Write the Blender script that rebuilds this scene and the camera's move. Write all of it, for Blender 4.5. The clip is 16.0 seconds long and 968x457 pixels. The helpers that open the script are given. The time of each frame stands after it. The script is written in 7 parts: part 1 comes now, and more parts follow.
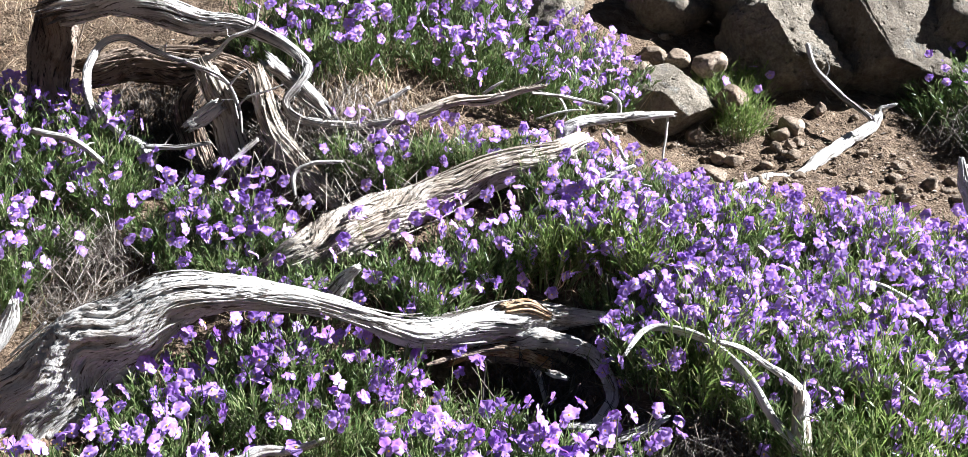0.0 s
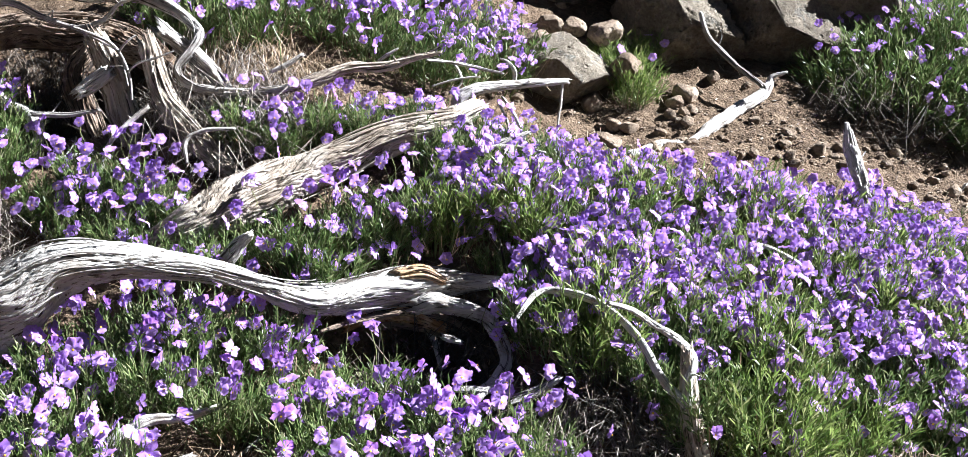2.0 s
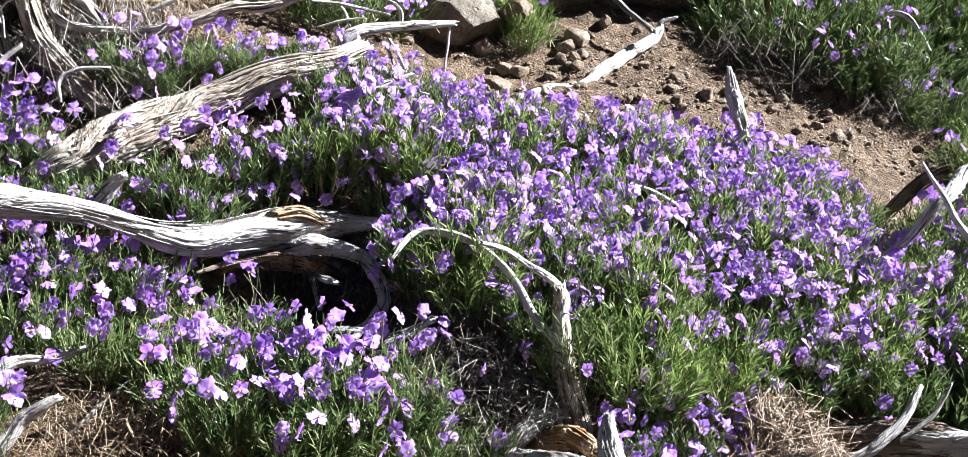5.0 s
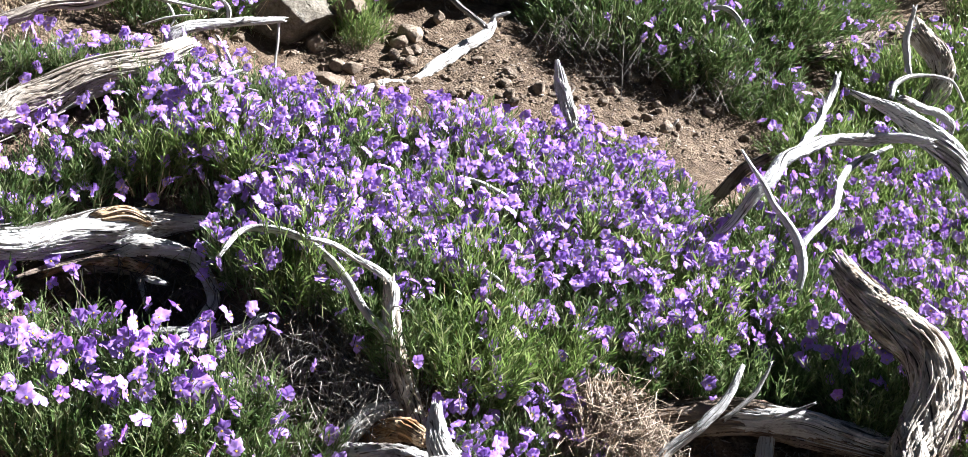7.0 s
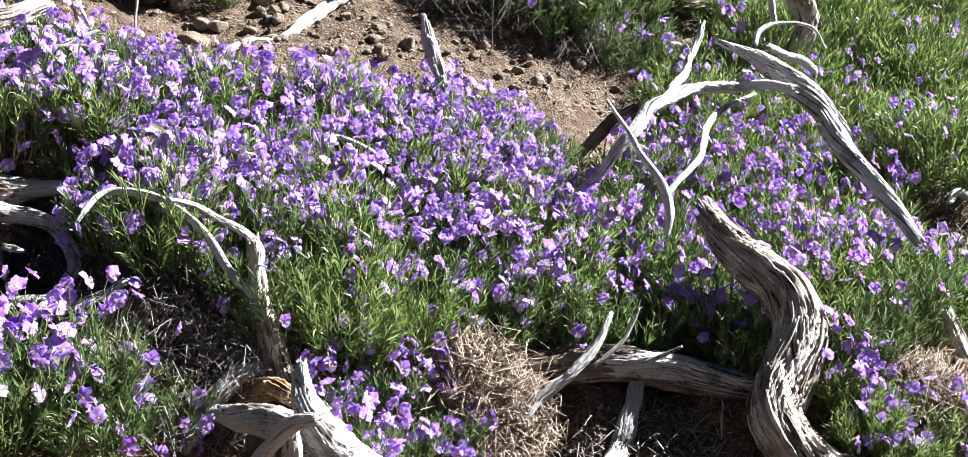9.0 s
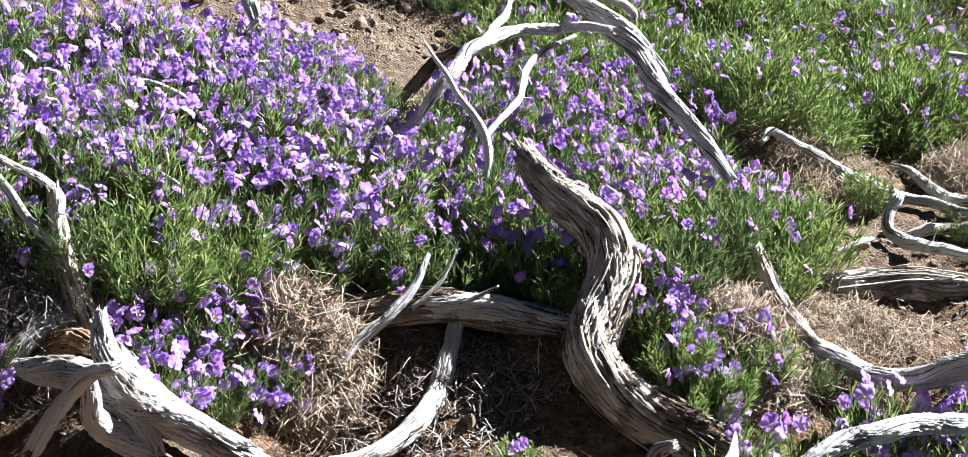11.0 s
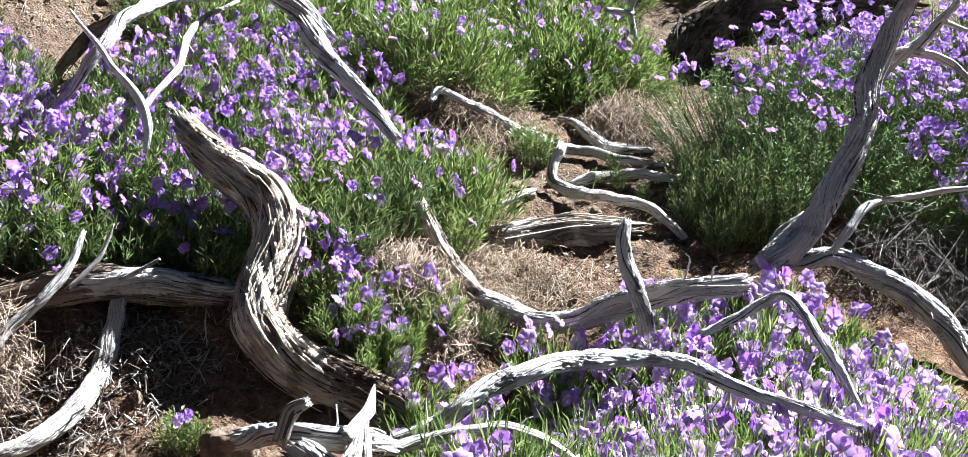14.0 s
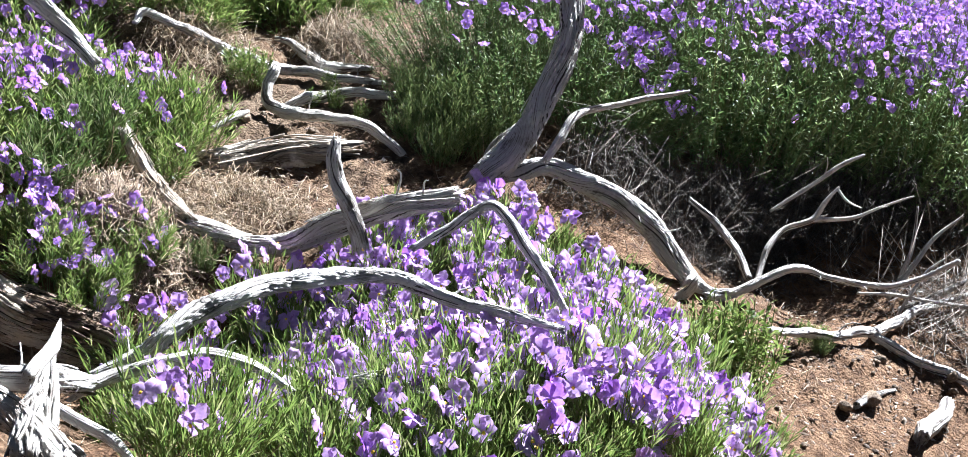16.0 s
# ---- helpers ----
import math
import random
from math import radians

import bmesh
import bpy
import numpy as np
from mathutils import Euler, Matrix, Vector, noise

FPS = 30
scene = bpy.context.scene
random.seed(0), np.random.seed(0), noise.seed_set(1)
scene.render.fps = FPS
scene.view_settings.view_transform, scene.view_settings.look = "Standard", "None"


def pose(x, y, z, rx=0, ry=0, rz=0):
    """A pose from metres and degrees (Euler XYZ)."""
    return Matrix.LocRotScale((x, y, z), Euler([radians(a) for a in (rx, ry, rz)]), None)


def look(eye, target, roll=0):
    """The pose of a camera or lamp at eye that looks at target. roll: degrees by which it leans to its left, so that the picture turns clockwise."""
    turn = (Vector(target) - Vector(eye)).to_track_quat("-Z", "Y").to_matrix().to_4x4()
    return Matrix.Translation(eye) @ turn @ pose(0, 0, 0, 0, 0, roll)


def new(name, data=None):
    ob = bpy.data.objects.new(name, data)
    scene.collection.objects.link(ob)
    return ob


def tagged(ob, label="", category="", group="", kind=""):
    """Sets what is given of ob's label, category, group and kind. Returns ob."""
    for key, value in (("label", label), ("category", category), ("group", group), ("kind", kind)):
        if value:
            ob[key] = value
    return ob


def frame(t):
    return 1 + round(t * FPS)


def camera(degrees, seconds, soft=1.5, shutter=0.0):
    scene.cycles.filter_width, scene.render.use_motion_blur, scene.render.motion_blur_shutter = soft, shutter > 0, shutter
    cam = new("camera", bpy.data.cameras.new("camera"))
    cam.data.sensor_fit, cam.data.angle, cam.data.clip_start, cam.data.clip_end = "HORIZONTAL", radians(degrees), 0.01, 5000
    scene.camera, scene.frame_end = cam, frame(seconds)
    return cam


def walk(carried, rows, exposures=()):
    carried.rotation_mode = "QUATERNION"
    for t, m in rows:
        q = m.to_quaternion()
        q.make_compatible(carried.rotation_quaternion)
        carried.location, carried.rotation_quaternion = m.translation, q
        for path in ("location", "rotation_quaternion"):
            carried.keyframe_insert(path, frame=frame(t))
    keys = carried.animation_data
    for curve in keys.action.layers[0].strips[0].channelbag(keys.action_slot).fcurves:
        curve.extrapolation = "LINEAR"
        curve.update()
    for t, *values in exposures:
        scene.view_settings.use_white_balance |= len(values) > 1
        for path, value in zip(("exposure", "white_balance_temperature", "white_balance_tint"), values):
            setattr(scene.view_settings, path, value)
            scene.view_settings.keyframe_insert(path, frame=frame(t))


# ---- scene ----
cam = camera(41.39, 16.0, soft=0.5)
# seconds, place of the eye, yaw, pitch, lean
PATH = [
    (0, -0.0001, 0.0001, 1.3500, 0.03, -11.99, -0.01),
    (0.5, 0.0104, -0.0052, 1.3477, -2.07, -12.32, 0.38),
    (1, 0.0125, -0.0032, 1.3439, -3.53, -12.65, 0.67),
    (1.5, 0.0149, -0.0043, 1.3415, -3.86, -12.80, 0.99),
    (2, 0.0299, -0.0114, 1.3359, -4.01, -13.09, 0.40),
    (2.5, 0.0462, -0.0199, 1.3247, -4.01, -13.33, 1.27),
    (3, 0.0618, -0.0224, 1.3176, -3.94, -14.15, 1.53),
    (3.2, 0.0674, -0.0215, 1.3185, -3.94, -14.35, 1.48),
    (5.3, 0.1140, -0.0241, 1.3204, -8.29, -15.23, 1.29),
    (5.5, 0.1183, -0.0259, 1.3193, -8.82, -15.18, 1.30),
    (6, 0.1264, -0.0280, 1.3162, -10.23, -15.23, 1.33),
    (6.5, 0.1350, -0.0345, 1.3130, -11.66, -14.91, 1.43),
    (7, 0.1522, -0.0403, 1.3115, -14.01, -15.03, 1.53),
    (7.5, 0.1658, -0.0420, 1.3105, -15.75, -15.20, 1.51),
    (8, 0.1741, -0.0427, 1.3085, -17.13, -15.63, 1.51),
    (8.2, 0.1771, -0.0445, 1.3076, -17.45, -15.81, 1.38),
    (10.3, 0.2415, -0.0642, 1.2920, -22.95, -18.26, 1.23),
    (10.5, 0.2474, -0.0666, 1.2897, -23.80, -18.40, 1.32),
    (11, 0.2606, -0.0698, 1.2865, -25.72, -18.70, 2.00),
    (11.5, 0.2794, -0.0808, 1.2839, -27.81, -18.94, 2.13),
    (12, 0.2883, -0.0868, 1.2819, -29.70, -19.24, 2.41),
    (12.5, 0.2982, -0.0989, 1.2777, -31.19, -19.48, 2.64),
    (13, 0.3100, -0.1095, 1.2822, -33.00, -19.53, 2.53),
    (13.5, 0.3260, -0.1219, 1.2862, -35.40, -19.63, 2.47),
    (14, 0.3442, -0.1356, 1.2885, -38.62, -19.68, 2.82),
    (14.5, 0.3596, -0.1434, 1.2829, -42.17, -19.84, 3.65),
    (15, 0.3756, -0.1520, 1.2824, -45.22, -19.99, 3.99),
    (15.5, 0.3920, -0.1619, 1.2784, -48.50, -20.46, 3.95),
    (16, 0.4009, -0.1668, 1.2747, -50.71, -22.33, 4.37),
]
walk(cam, [(t, pose(x, y, z, 0, 0, yaw) @ pose(0, 0, 0, 90 + pitch) @ pose(0, 0, 0, 0, 0, roll)) for t, x, y, z, yaw, pitch, roll in PATH], [(0.0, 2.38, 5900, 11), (8.0, 2.45, 5900, 11), (16.0, 2.55, 5850, 11)])

# ---- world, sun ----
SUN_AZ, SUN_EL = radians(84), radians(38)
world = bpy.data.worlds.new("world")
scene.world = world
world.use_nodes = True
sky = world.node_tree.nodes.new("ShaderNodeTexSky")
sky.sky_type = "NISHITA"
sky.sun_disc = False
sky.sun_elevation, sky.sun_rotation = SUN_EL, SUN_AZ
sky.altitude = 1900
bg = world.node_tree.nodes["Background"]
bg.inputs["Strength"].default_value = 0.007
world.node_tree.links.new(sky.outputs[0], bg.inputs["Color"])
sun_data = bpy.data.lights.new("sun", "SUN")
sun_data.energy, sun_data.angle, sun_data.color = 5.0, radians(0.53), (1.0, 0.98, 0.95)
sun = new("sun", sun_data)
to_sun = Vector((math.sin(SUN_AZ) * math.cos(SUN_EL), math.cos(SUN_AZ) * math.cos(SUN_EL), math.sin(SUN_EL)))
sun.matrix_world = look(to_sun * 30, (0, 0, 0))


# ---- materials ----
def material(name):
    m = bpy.data.materials.new(name)
    m.use_nodes = True
    nt = m.node_tree
    return m, nt, nt.nodes["Principled BSDF"]


def node(nt, kind, **values):
    n = nt.nodes.new(kind)
    for key, value in values.items():
        n.inputs[key.replace("_", " ")].default_value = value
    return n


def ramp(nt, fac, stops):
    r = nt.nodes.new("ShaderNodeValToRGB")
    while len(r.color_ramp.elements) < len(stops):
        r.color_ramp.elements.new(0.5)
    for e, (p, c) in zip(r.color_ramp.elements, stops):
        e.position, e.color = p, (*c, 1)
    nt.links.new(fac, r.inputs["Fac"])
    return r


def mix(nt, fac, a, b, blend="MIX"):
    m = nt.nodes.new("ShaderNodeMix")
    m.data_type, m.blend_type = "RGBA", blend
    for socket, value in ((m.inputs[0], fac), (m.inputs[6], a), (m.inputs[7], b)):
        if isinstance(value, (int, float)):
            socket.default_value = value
        elif isinstance(value, tuple):
            socket.default_value = (*value, 1)
        else:
            nt.links.new(value, socket)
    return m.outputs[2]


def bump(nt, bsdf, height, strength, distance):
    b = node(nt, "ShaderNodeBump", Strength=strength, Distance=distance)
    nt.links.new(height, b.inputs["Height"])
    nt.links.new(b.outputs[0], bsdf.inputs["Normal"])


def wood(name, dark, tan, pale, bleach, rough=0.62, spread=0.06, split=0.40):
    """Weathered wood whose fibres follow the limb (attribute grain)."""
    m, nt, bsdf = material(name)
    at = nt.nodes.new("ShaderNodeAttribute")
    at.attribute_name = "grain"
    fine = node(nt, "ShaderNodeTexNoise", Scale=430.0, Detail=5.0, Roughness=0.62)
    coarse = node(nt, "ShaderNodeTexNoise", Scale=120.0, Detail=3.0, Roughness=0.55, Distortion=0.4)
    long = node(nt, "ShaderNodeTexNoise", Scale=210.0, Detail=2.0, Roughness=0.5, Distortion=0.3)
    for n in (fine, coarse, long):
        nt.links.new(at.outputs["Vector"], n.inputs["Vector"])
    tc = nt.nodes.new("ShaderNodeTexCoord")
    patch = node(nt, "ShaderNodeTexNoise", Scale=17.0, Detail=4.0, Roughness=0.6)
    spots = node(nt, "ShaderNodeTexNoise", Scale=160.0, Detail=2.0, Roughness=0.5)
    nt.links.new(tc.outputs["Object"], patch.inputs["Vector"])
    nt.links.new(tc.outputs["Object"], spots.inputs["Vector"])
    fibre = ramp(nt, fine.outputs["Fac"], [(0.40, dark), (0.47, tan), (0.54, pale)])
    streak = ramp(nt, coarse.outputs["Fac"], [(0.41, dark), (0.47, tan), (0.55, pale)])
    base = mix(nt, 0.55, fibre.outputs[0], streak.outputs[0])
    white = ramp(nt, fine.outputs["Fac"], [(0.32, dark), (0.37, tan), (0.43, bleach), (0.75, tuple(min(0.86, c * 1.12) for c in bleach))])
    where = ramp(nt, patch.outputs["Fac"], [(0.5 - spread, (0, 0, 0)), (0.58 - spread, (1, 1, 1))])
    col = mix(nt, where.outputs[0], base, white.outputs[0])
    crack = ramp(nt, long.outputs["Fac"], [(split - 0.03, (1, 1, 1)), (split, (0, 0, 0))])
    col = mix(nt, crack.outputs[0], col, dark)
    grey = ramp(nt, spots.outputs["Fac"], [(0.62, (0, 0, 0)), (0.70, (1, 1, 1))])
    soft = nt.nodes.new("ShaderNodeMath")
    soft.operation = "MULTIPLY"
    soft.inputs[1].default_value = 0.4
    nt.links.new(grey.outputs[0], soft.inputs[0])
    col = mix(nt, soft.outputs[0], col, tuple(c * 0.5 for c in tan))
    nt.links.new(col, bsdf.inputs["Base Color"])
    bsdf.inputs["Roughness"].default_value = rough
    bsdf.inputs["Specular IOR Level"].default_value = 0.35
    add = nt.nodes.new("ShaderNodeMath")
    nt.links.new(long.outputs["Fac"], add.inputs[0])
    nt.links.new(coarse.outputs["Fac"], add.inputs[1])
    more = nt.nodes.new("ShaderNodeMath")
    nt.links.new(add.outputs[0], more.inputs[0])
    nt.links.new(fine.outputs["Fac"], more.inputs[1])
    bump(nt, bsdf, more.outputs[0], 1.0, 0.007)
    return m


WOOD_PALE = wood("bleached wood", (0.06, 0.047, 0.037), (0.36, 0.31, 0.255), (0.43, 0.40, 0.355), (0.53, 0.51, 0.475), 0.58, 0.13, 0.37)
WOOD_GREY = wood("silver grey wood", (0.05, 0.043, 0.037), (0.31, 0.28, 0.245), (0.44, 0.415, 0.385), (0.52, 0.50, 0.47))
WOOD_SILVER = wood("bleached silver wood", (0.05, 0.043, 0.037), (0.34, 0.31, 0.28), (0.47, 0.45, 0.425), (0.57, 0.555, 0.53), 0.6, 0.11, 0.385)
WOOD_TWISTED = wood("twisted grey brown wood", (0.035, 0.024, 0.016), (0.33, 0.25, 0.175), (0.48, 0.395, 0.30), (0.58, 0.51, 0.42), 0.68, 0.05, 0.37)
WOOD_FIBRE = wood("fibrous tan wood", (0.05, 0.037, 0.026), (0.27, 0.215, 0.16), (0.44, 0.375, 0.30), (0.52, 0.465, 0.39), 0.75, 0.03, 0.36)
WOOD_BROWN = wood("brown rotten bark", (0.025, 0.017, 0.012), (0.095, 0.062, 0.04), (0.175, 0.12, 0.08), (0.26, 0.20, 0.15), 0.8)
WOOD_ORANGE = wood("orange rotten heartwood", (0.05, 0.02, 0.008), (0.24, 0.11, 0.038), (0.40, 0.22, 0.09), (0.5, 0.36, 0.22), 0.85)


def earth():
    m, nt, bsdf = material("reddish volcanic soil")
    tc = nt.nodes.new("ShaderNodeTexCoord")
    out = tc.outputs["Object"]
    big = node(nt, "ShaderNodeTexNoise", Scale=2.6, Detail=5.0, Roughness=0.6)
    mid = node(nt, "ShaderNodeTexNoise", Scale=38.0, Detail=6.0, Roughness=0.65)
    fine = node(nt, "ShaderNodeTexNoise", Scale=330.0, Detail=4.0, Roughness=0.7)
    grit = node(nt, "ShaderNodeTexVoronoi", Scale=150.0)
    for n in (big, mid, fine, grit):
        nt.links.new(out, n.inputs["Vector"])
    a = ramp(nt, mid.outputs["Fac"], [(0.34, (0.062, 0.034, 0.019)), (0.5, (0.160, 0.092, 0.051)), (0.66, (0.280, 0.178, 0.106))])
    b = ramp(nt, mid.outputs["Fac"], [(0.32, (0.060, 0.040, 0.026)), (0.5, (0.142, 0.099, 0.064)), (0.70, (0.256, 0.188, 0.128))])
    place = nt.nodes.new("ShaderNodeSeparateXYZ")
    nt.links.new(out, place.inputs[0])
    height = nt.nodes.new("ShaderNodeMapRange")
    height.inputs["From Min"].default_value, height.inputs["From Max"].default_value = 0.9, 2.3
    height.inputs["To Min"].default_value, height.inputs["To Max"].default_value = -0.22, 0.22
    nt.links.new(place.outputs["Y"], height.inputs["Value"])
    blend = nt.nodes.new("ShaderNodeMath")
    nt.links.new(big.outputs["Fac"], blend.inputs[0])
    nt.links.new(height.outputs[0], blend.inputs[1])
    pick = ramp(nt, blend.outputs[0], [(0.35, (0, 0, 0)), (0.65, (1, 1, 1))])
    col = mix(nt, pick.outputs[0], a.outputs[0], b.outputs[0])
    g = ramp(nt, fine.outputs["Fac"], [(0.3, (0.55, 0.55, 0.55)), (0.7, (1.25, 1.25, 1.25))])
    col = mix(nt, 0.8, col, g.outputs[0], "MULTIPLY")
    nt.links.new(col, bsdf.inputs["Base Color"])
    bsdf.inputs["Roughness"].default_value = 0.95
    bsdf.inputs["Specular IOR Level"].default_value = 0.15
    s = nt.nodes.new("ShaderNodeMath")
    nt.links.new(fine.outputs["Fac"], s.inputs[0])
    nt.links.new(grit.outputs["Distance"], s.inputs[1])
    clod = nt.nodes.new("ShaderNodeMath")
    nt.links.new(s.outputs[0], clod.inputs[0])
    nt.links.new(mid.outputs["Fac"], clod.inputs[1])
    bump(nt, bsdf, clod.outputs[0], 1.0, 0.008)
    return m


def stone(name, dark, mid_c, light, lichen, relief=0.014):
    m, nt, bsdf = material(name)
    tc = nt.nodes.new("ShaderNodeTexCoord")
    info = nt.nodes.new("ShaderNodeObjectInfo")
    a = node(nt, "ShaderNodeTexNoise", Scale=11.0, Detail=6.0, Roughness=0.65)
    b = node(nt, "ShaderNodeTexNoise", Scale=130.0, Detail=6.0, Roughness=0.75)
    pits = node(nt, "ShaderNodeTexVoronoi", Scale=46.0)
    li = node(nt, "ShaderNodeTexNoise", Scale=26.0, Detail=5.0, Roughness=0.7)
    for n in (a, b, pits, li):
        nt.links.new(tc.outputs["Object"], n.inputs["Vector"])
    c = ramp(nt, a.outputs["Fac"], [(0.32, dark), (0.5, mid_c), (0.68, light)])
    l = ramp(nt, li.outputs["Fac"], [(0.56, (0, 0, 0)), (0.63, (1, 1, 1))])
    col = mix(nt, l.outputs[0], c.outputs[0], lichen)
    g = ramp(nt, b.outputs["Fac"], [(0.35, (0.45, 0.45, 0.45)), (0.65, (1.25, 1.25, 1.25))])
    col = mix(nt, 0.75, col, g.outputs[0], "MULTIPLY")
    tone = ramp(nt, info.outputs["Random"], [(0.0, (0.78, 0.74, 0.7)), (1.0, (1.15, 1.12, 1.08))])
    col = mix(nt, 1.0, col, tone.outputs[0], "MULTIPLY")
    nt.links.new(col, bsdf.inputs["Base Color"])
    bsdf.inputs["Roughness"].default_value = 0.9
    bsdf.inputs["Specular IOR Level"].default_value = 0.2
    pit = ramp(nt, pits.outputs["Distance"], [(0.08, (0, 0, 0)), (0.26, (1, 1, 1))])
    s = nt.nodes.new("ShaderNodeMath")
    nt.links.new(b.outputs["Fac"], s.inputs[0])
    nt.links.new(pit.outputs[0], s.inputs[1])
    bump(nt, bsdf, s.outputs[0], 1.0, relief)
    return m


SOIL = earth()
BASALT = stone("tan grey volcanic boulder", (0.11, 0.095, 0.075), (0.22, 0.195, 0.155), (0.33, 0.295, 0.24), (0.17, 0.165, 0.145))
RUBBLE = stone("brown volcanic rubble", (0.095, 0.073, 0.053), (0.25, 0.197, 0.148), (0.38, 0.316, 0.247), (0.29, 0.25, 0.203), 0.006)


def blade(name, stops, through_share, rough=0.5, by="ShaderNodeNewGeometry", gloss=0.5, pale=None):
    """Thin leaf or petal: glossy face and light passing through."""
    m, nt, bsdf = material(name)
    src = nt.nodes.new(by)
    if by == "ShaderNodeAttribute":
        src.attribute_name = "tone"
    rnd = src.outputs[{"ShaderNodeNewGeometry": "Random Per Island", "ShaderNodeObjectInfo": "Random", "ShaderNodeAttribute": "Fac"}[by]]
    r = ramp(nt, rnd, stops)
    tc = nt.nodes.new("ShaderNodeTexCoord")
    n = node(nt, "ShaderNodeTexNoise", Scale=240.0, Detail=3.0, Roughness=0.6)
    nt.links.new(tc.outputs["Object"], n.inputs["Vector"])
    g = ramp(nt, n.outputs["Fac"], [(0.3, (0.75, 0.75, 0.78)), (0.7, (1.15, 1.15, 1.15))])
    col = r.outputs[0]
    if pale:
        share = nt.nodes.new("ShaderNodeAttribute")
        share.attribute_name = "pale"
        col = mix(nt, share.outputs["Fac"], col, pale)
    col = mix(nt, 1.0, col, g.outputs[0], "MULTIPLY")
    nt.links.new(col, bsdf.inputs["Base Color"])
    bsdf.inputs["Roughness"].default_value = rough
    bsdf.inputs["Specular IOR Level"].default_value = gloss
    tr = nt.nodes.new("ShaderNodeBsdfTranslucent")
    nt.links.new(col, tr.inputs["Color"])
    sh = nt.nodes.new("ShaderNodeMixShader")
    sh.inputs[0].default_value = through_share
    nt.links.new(bsdf.outputs[0], sh.inputs[1])
    nt.links.new(tr.outputs[0], sh.inputs[2])
    nt.links.new(sh.outputs[0], nt.nodes["Material Output"].inputs["Surface"])
    return m


LEAF = blade("violet leaf", [(0.0, (0.0408, 0.0769, 0.0217)), (0.4, (0.0873, 0.1393, 0.0374)), (0.75, (0.1505, 0.2064, 0.0684)), (0.92, (0.2219, 0.2591, 0.1181)), (1.0, (0.2789, 0.2657, 0.1693))], 0.34, 0.34, gloss=0.28)
LEAF_BUSH = blade("dark bush leaf", [(0.0, (0.0570, 0.1133, 0.0361)), (0.45, (0.1250, 0.2050, 0.0661)), (0.8, (0.2275, 0.3173, 0.1203)), (1.0, (0.3876, 0.4534, 0.2295))], 0.36, 0.55, gloss=0.28)
LEAF_BRIGHT = blade("fresh violet leaf", [(0.0, (0.0607, 0.1126, 0.0240)), (0.4, (0.1434, 0.2129, 0.0479)), (0.8, (0.2351, 0.2970, 0.0881)), (1.0, (0.3407, 0.3471, 0.1682))], 0.4, 0.34, gloss=0.28)
LEAF_GREY = blade("grey green leaf", [(0.0, (0.0562, 0.0936, 0.0298)), (0.5, (0.1219, 0.1685, 0.0562)), (1.0, (0.2438, 0.2895, 0.1126))], 0.3, 0.42, gloss=0.28)
PETAL = blade("violet petal", [(0.0, (0.2807, 0.1317, 0.5577)), (0.3, (0.3969, 0.1976, 0.6458)), (0.6, (0.4840, 0.2634, 0.7143)), (0.85, (0.5034, 0.2822, 0.7437)), (1.0, (0.5421, 0.3575, 0.7730))], 0.38, 0.7, "ShaderNodeObjectInfo", 0.15, (0.52, 0.38, 0.74))
PETAL_FAR = blade("violet petal of the thickets", [(0.0, (0.2807, 0.1317, 0.5577)), (0.3, (0.3969, 0.1976, 0.6458)), (0.6, (0.4840, 0.2634, 0.7143)), (0.85, (0.5034, 0.2822, 0.7437)), (1.0, (0.5421, 0.3575, 0.7730))], 0.38, 0.7, "ShaderNodeAttribute", 0.15, (0.52, 0.38, 0.74))
PETAL_LILAC = blade("pale lilac petal", [(0.0, (0.4515, 0.2393, 0.6458)), (0.5, (0.5849, 0.3690, 0.7437)), (1.0, (0.7183, 0.5385, 0.8219))], 0.34, 0.7, "ShaderNodeObjectInfo", 0.15, (0.52, 0.38, 0.74))
PETAL_PINK = blade("pinkish violet petal", [(0.0, (0.3194, 0.1129, 0.5675)), (0.5, (0.4356, 0.1788, 0.6556)), (1.0, (0.5324, 0.2728, 0.7241))], 0.38, 0.7, "ShaderNodeObjectInfo", 0.15, (0.52, 0.38, 0.74))
SEPAL = blade("sepal and stalk", [(0.0, (0.10, 0.16, 0.04)), (1.0, (0.20, 0.22, 0.09))], 0.25)
STRAW = blade("dry straw", [(0.0, (0.1700, 0.1066, 0.0585)), (0.35, (0.3060, 0.2132, 0.1209)), (0.75, (0.4250, 0.3198, 0.1989)), (1.0, (0.5100, 0.4182, 0.2964))], 0.15, 0.6)
TWIGGY = blade("dead grey stems", [(0.0, (0.11, 0.085, 0.065)), (0.5, (0.25, 0.21, 0.17)), (1.0, (0.44, 0.39, 0.33))], 0.05, 0.7)
GRIT = blade("volcanic grit", [(0.0, (0.0701, 0.0441, 0.0293)), (0.4, (0.1702, 0.1127, 0.0734)), (0.8, (0.2703, 0.1911, 0.1320)), (1.0, (0.3804, 0.3038, 0.2346))], 0.0, 0.9)
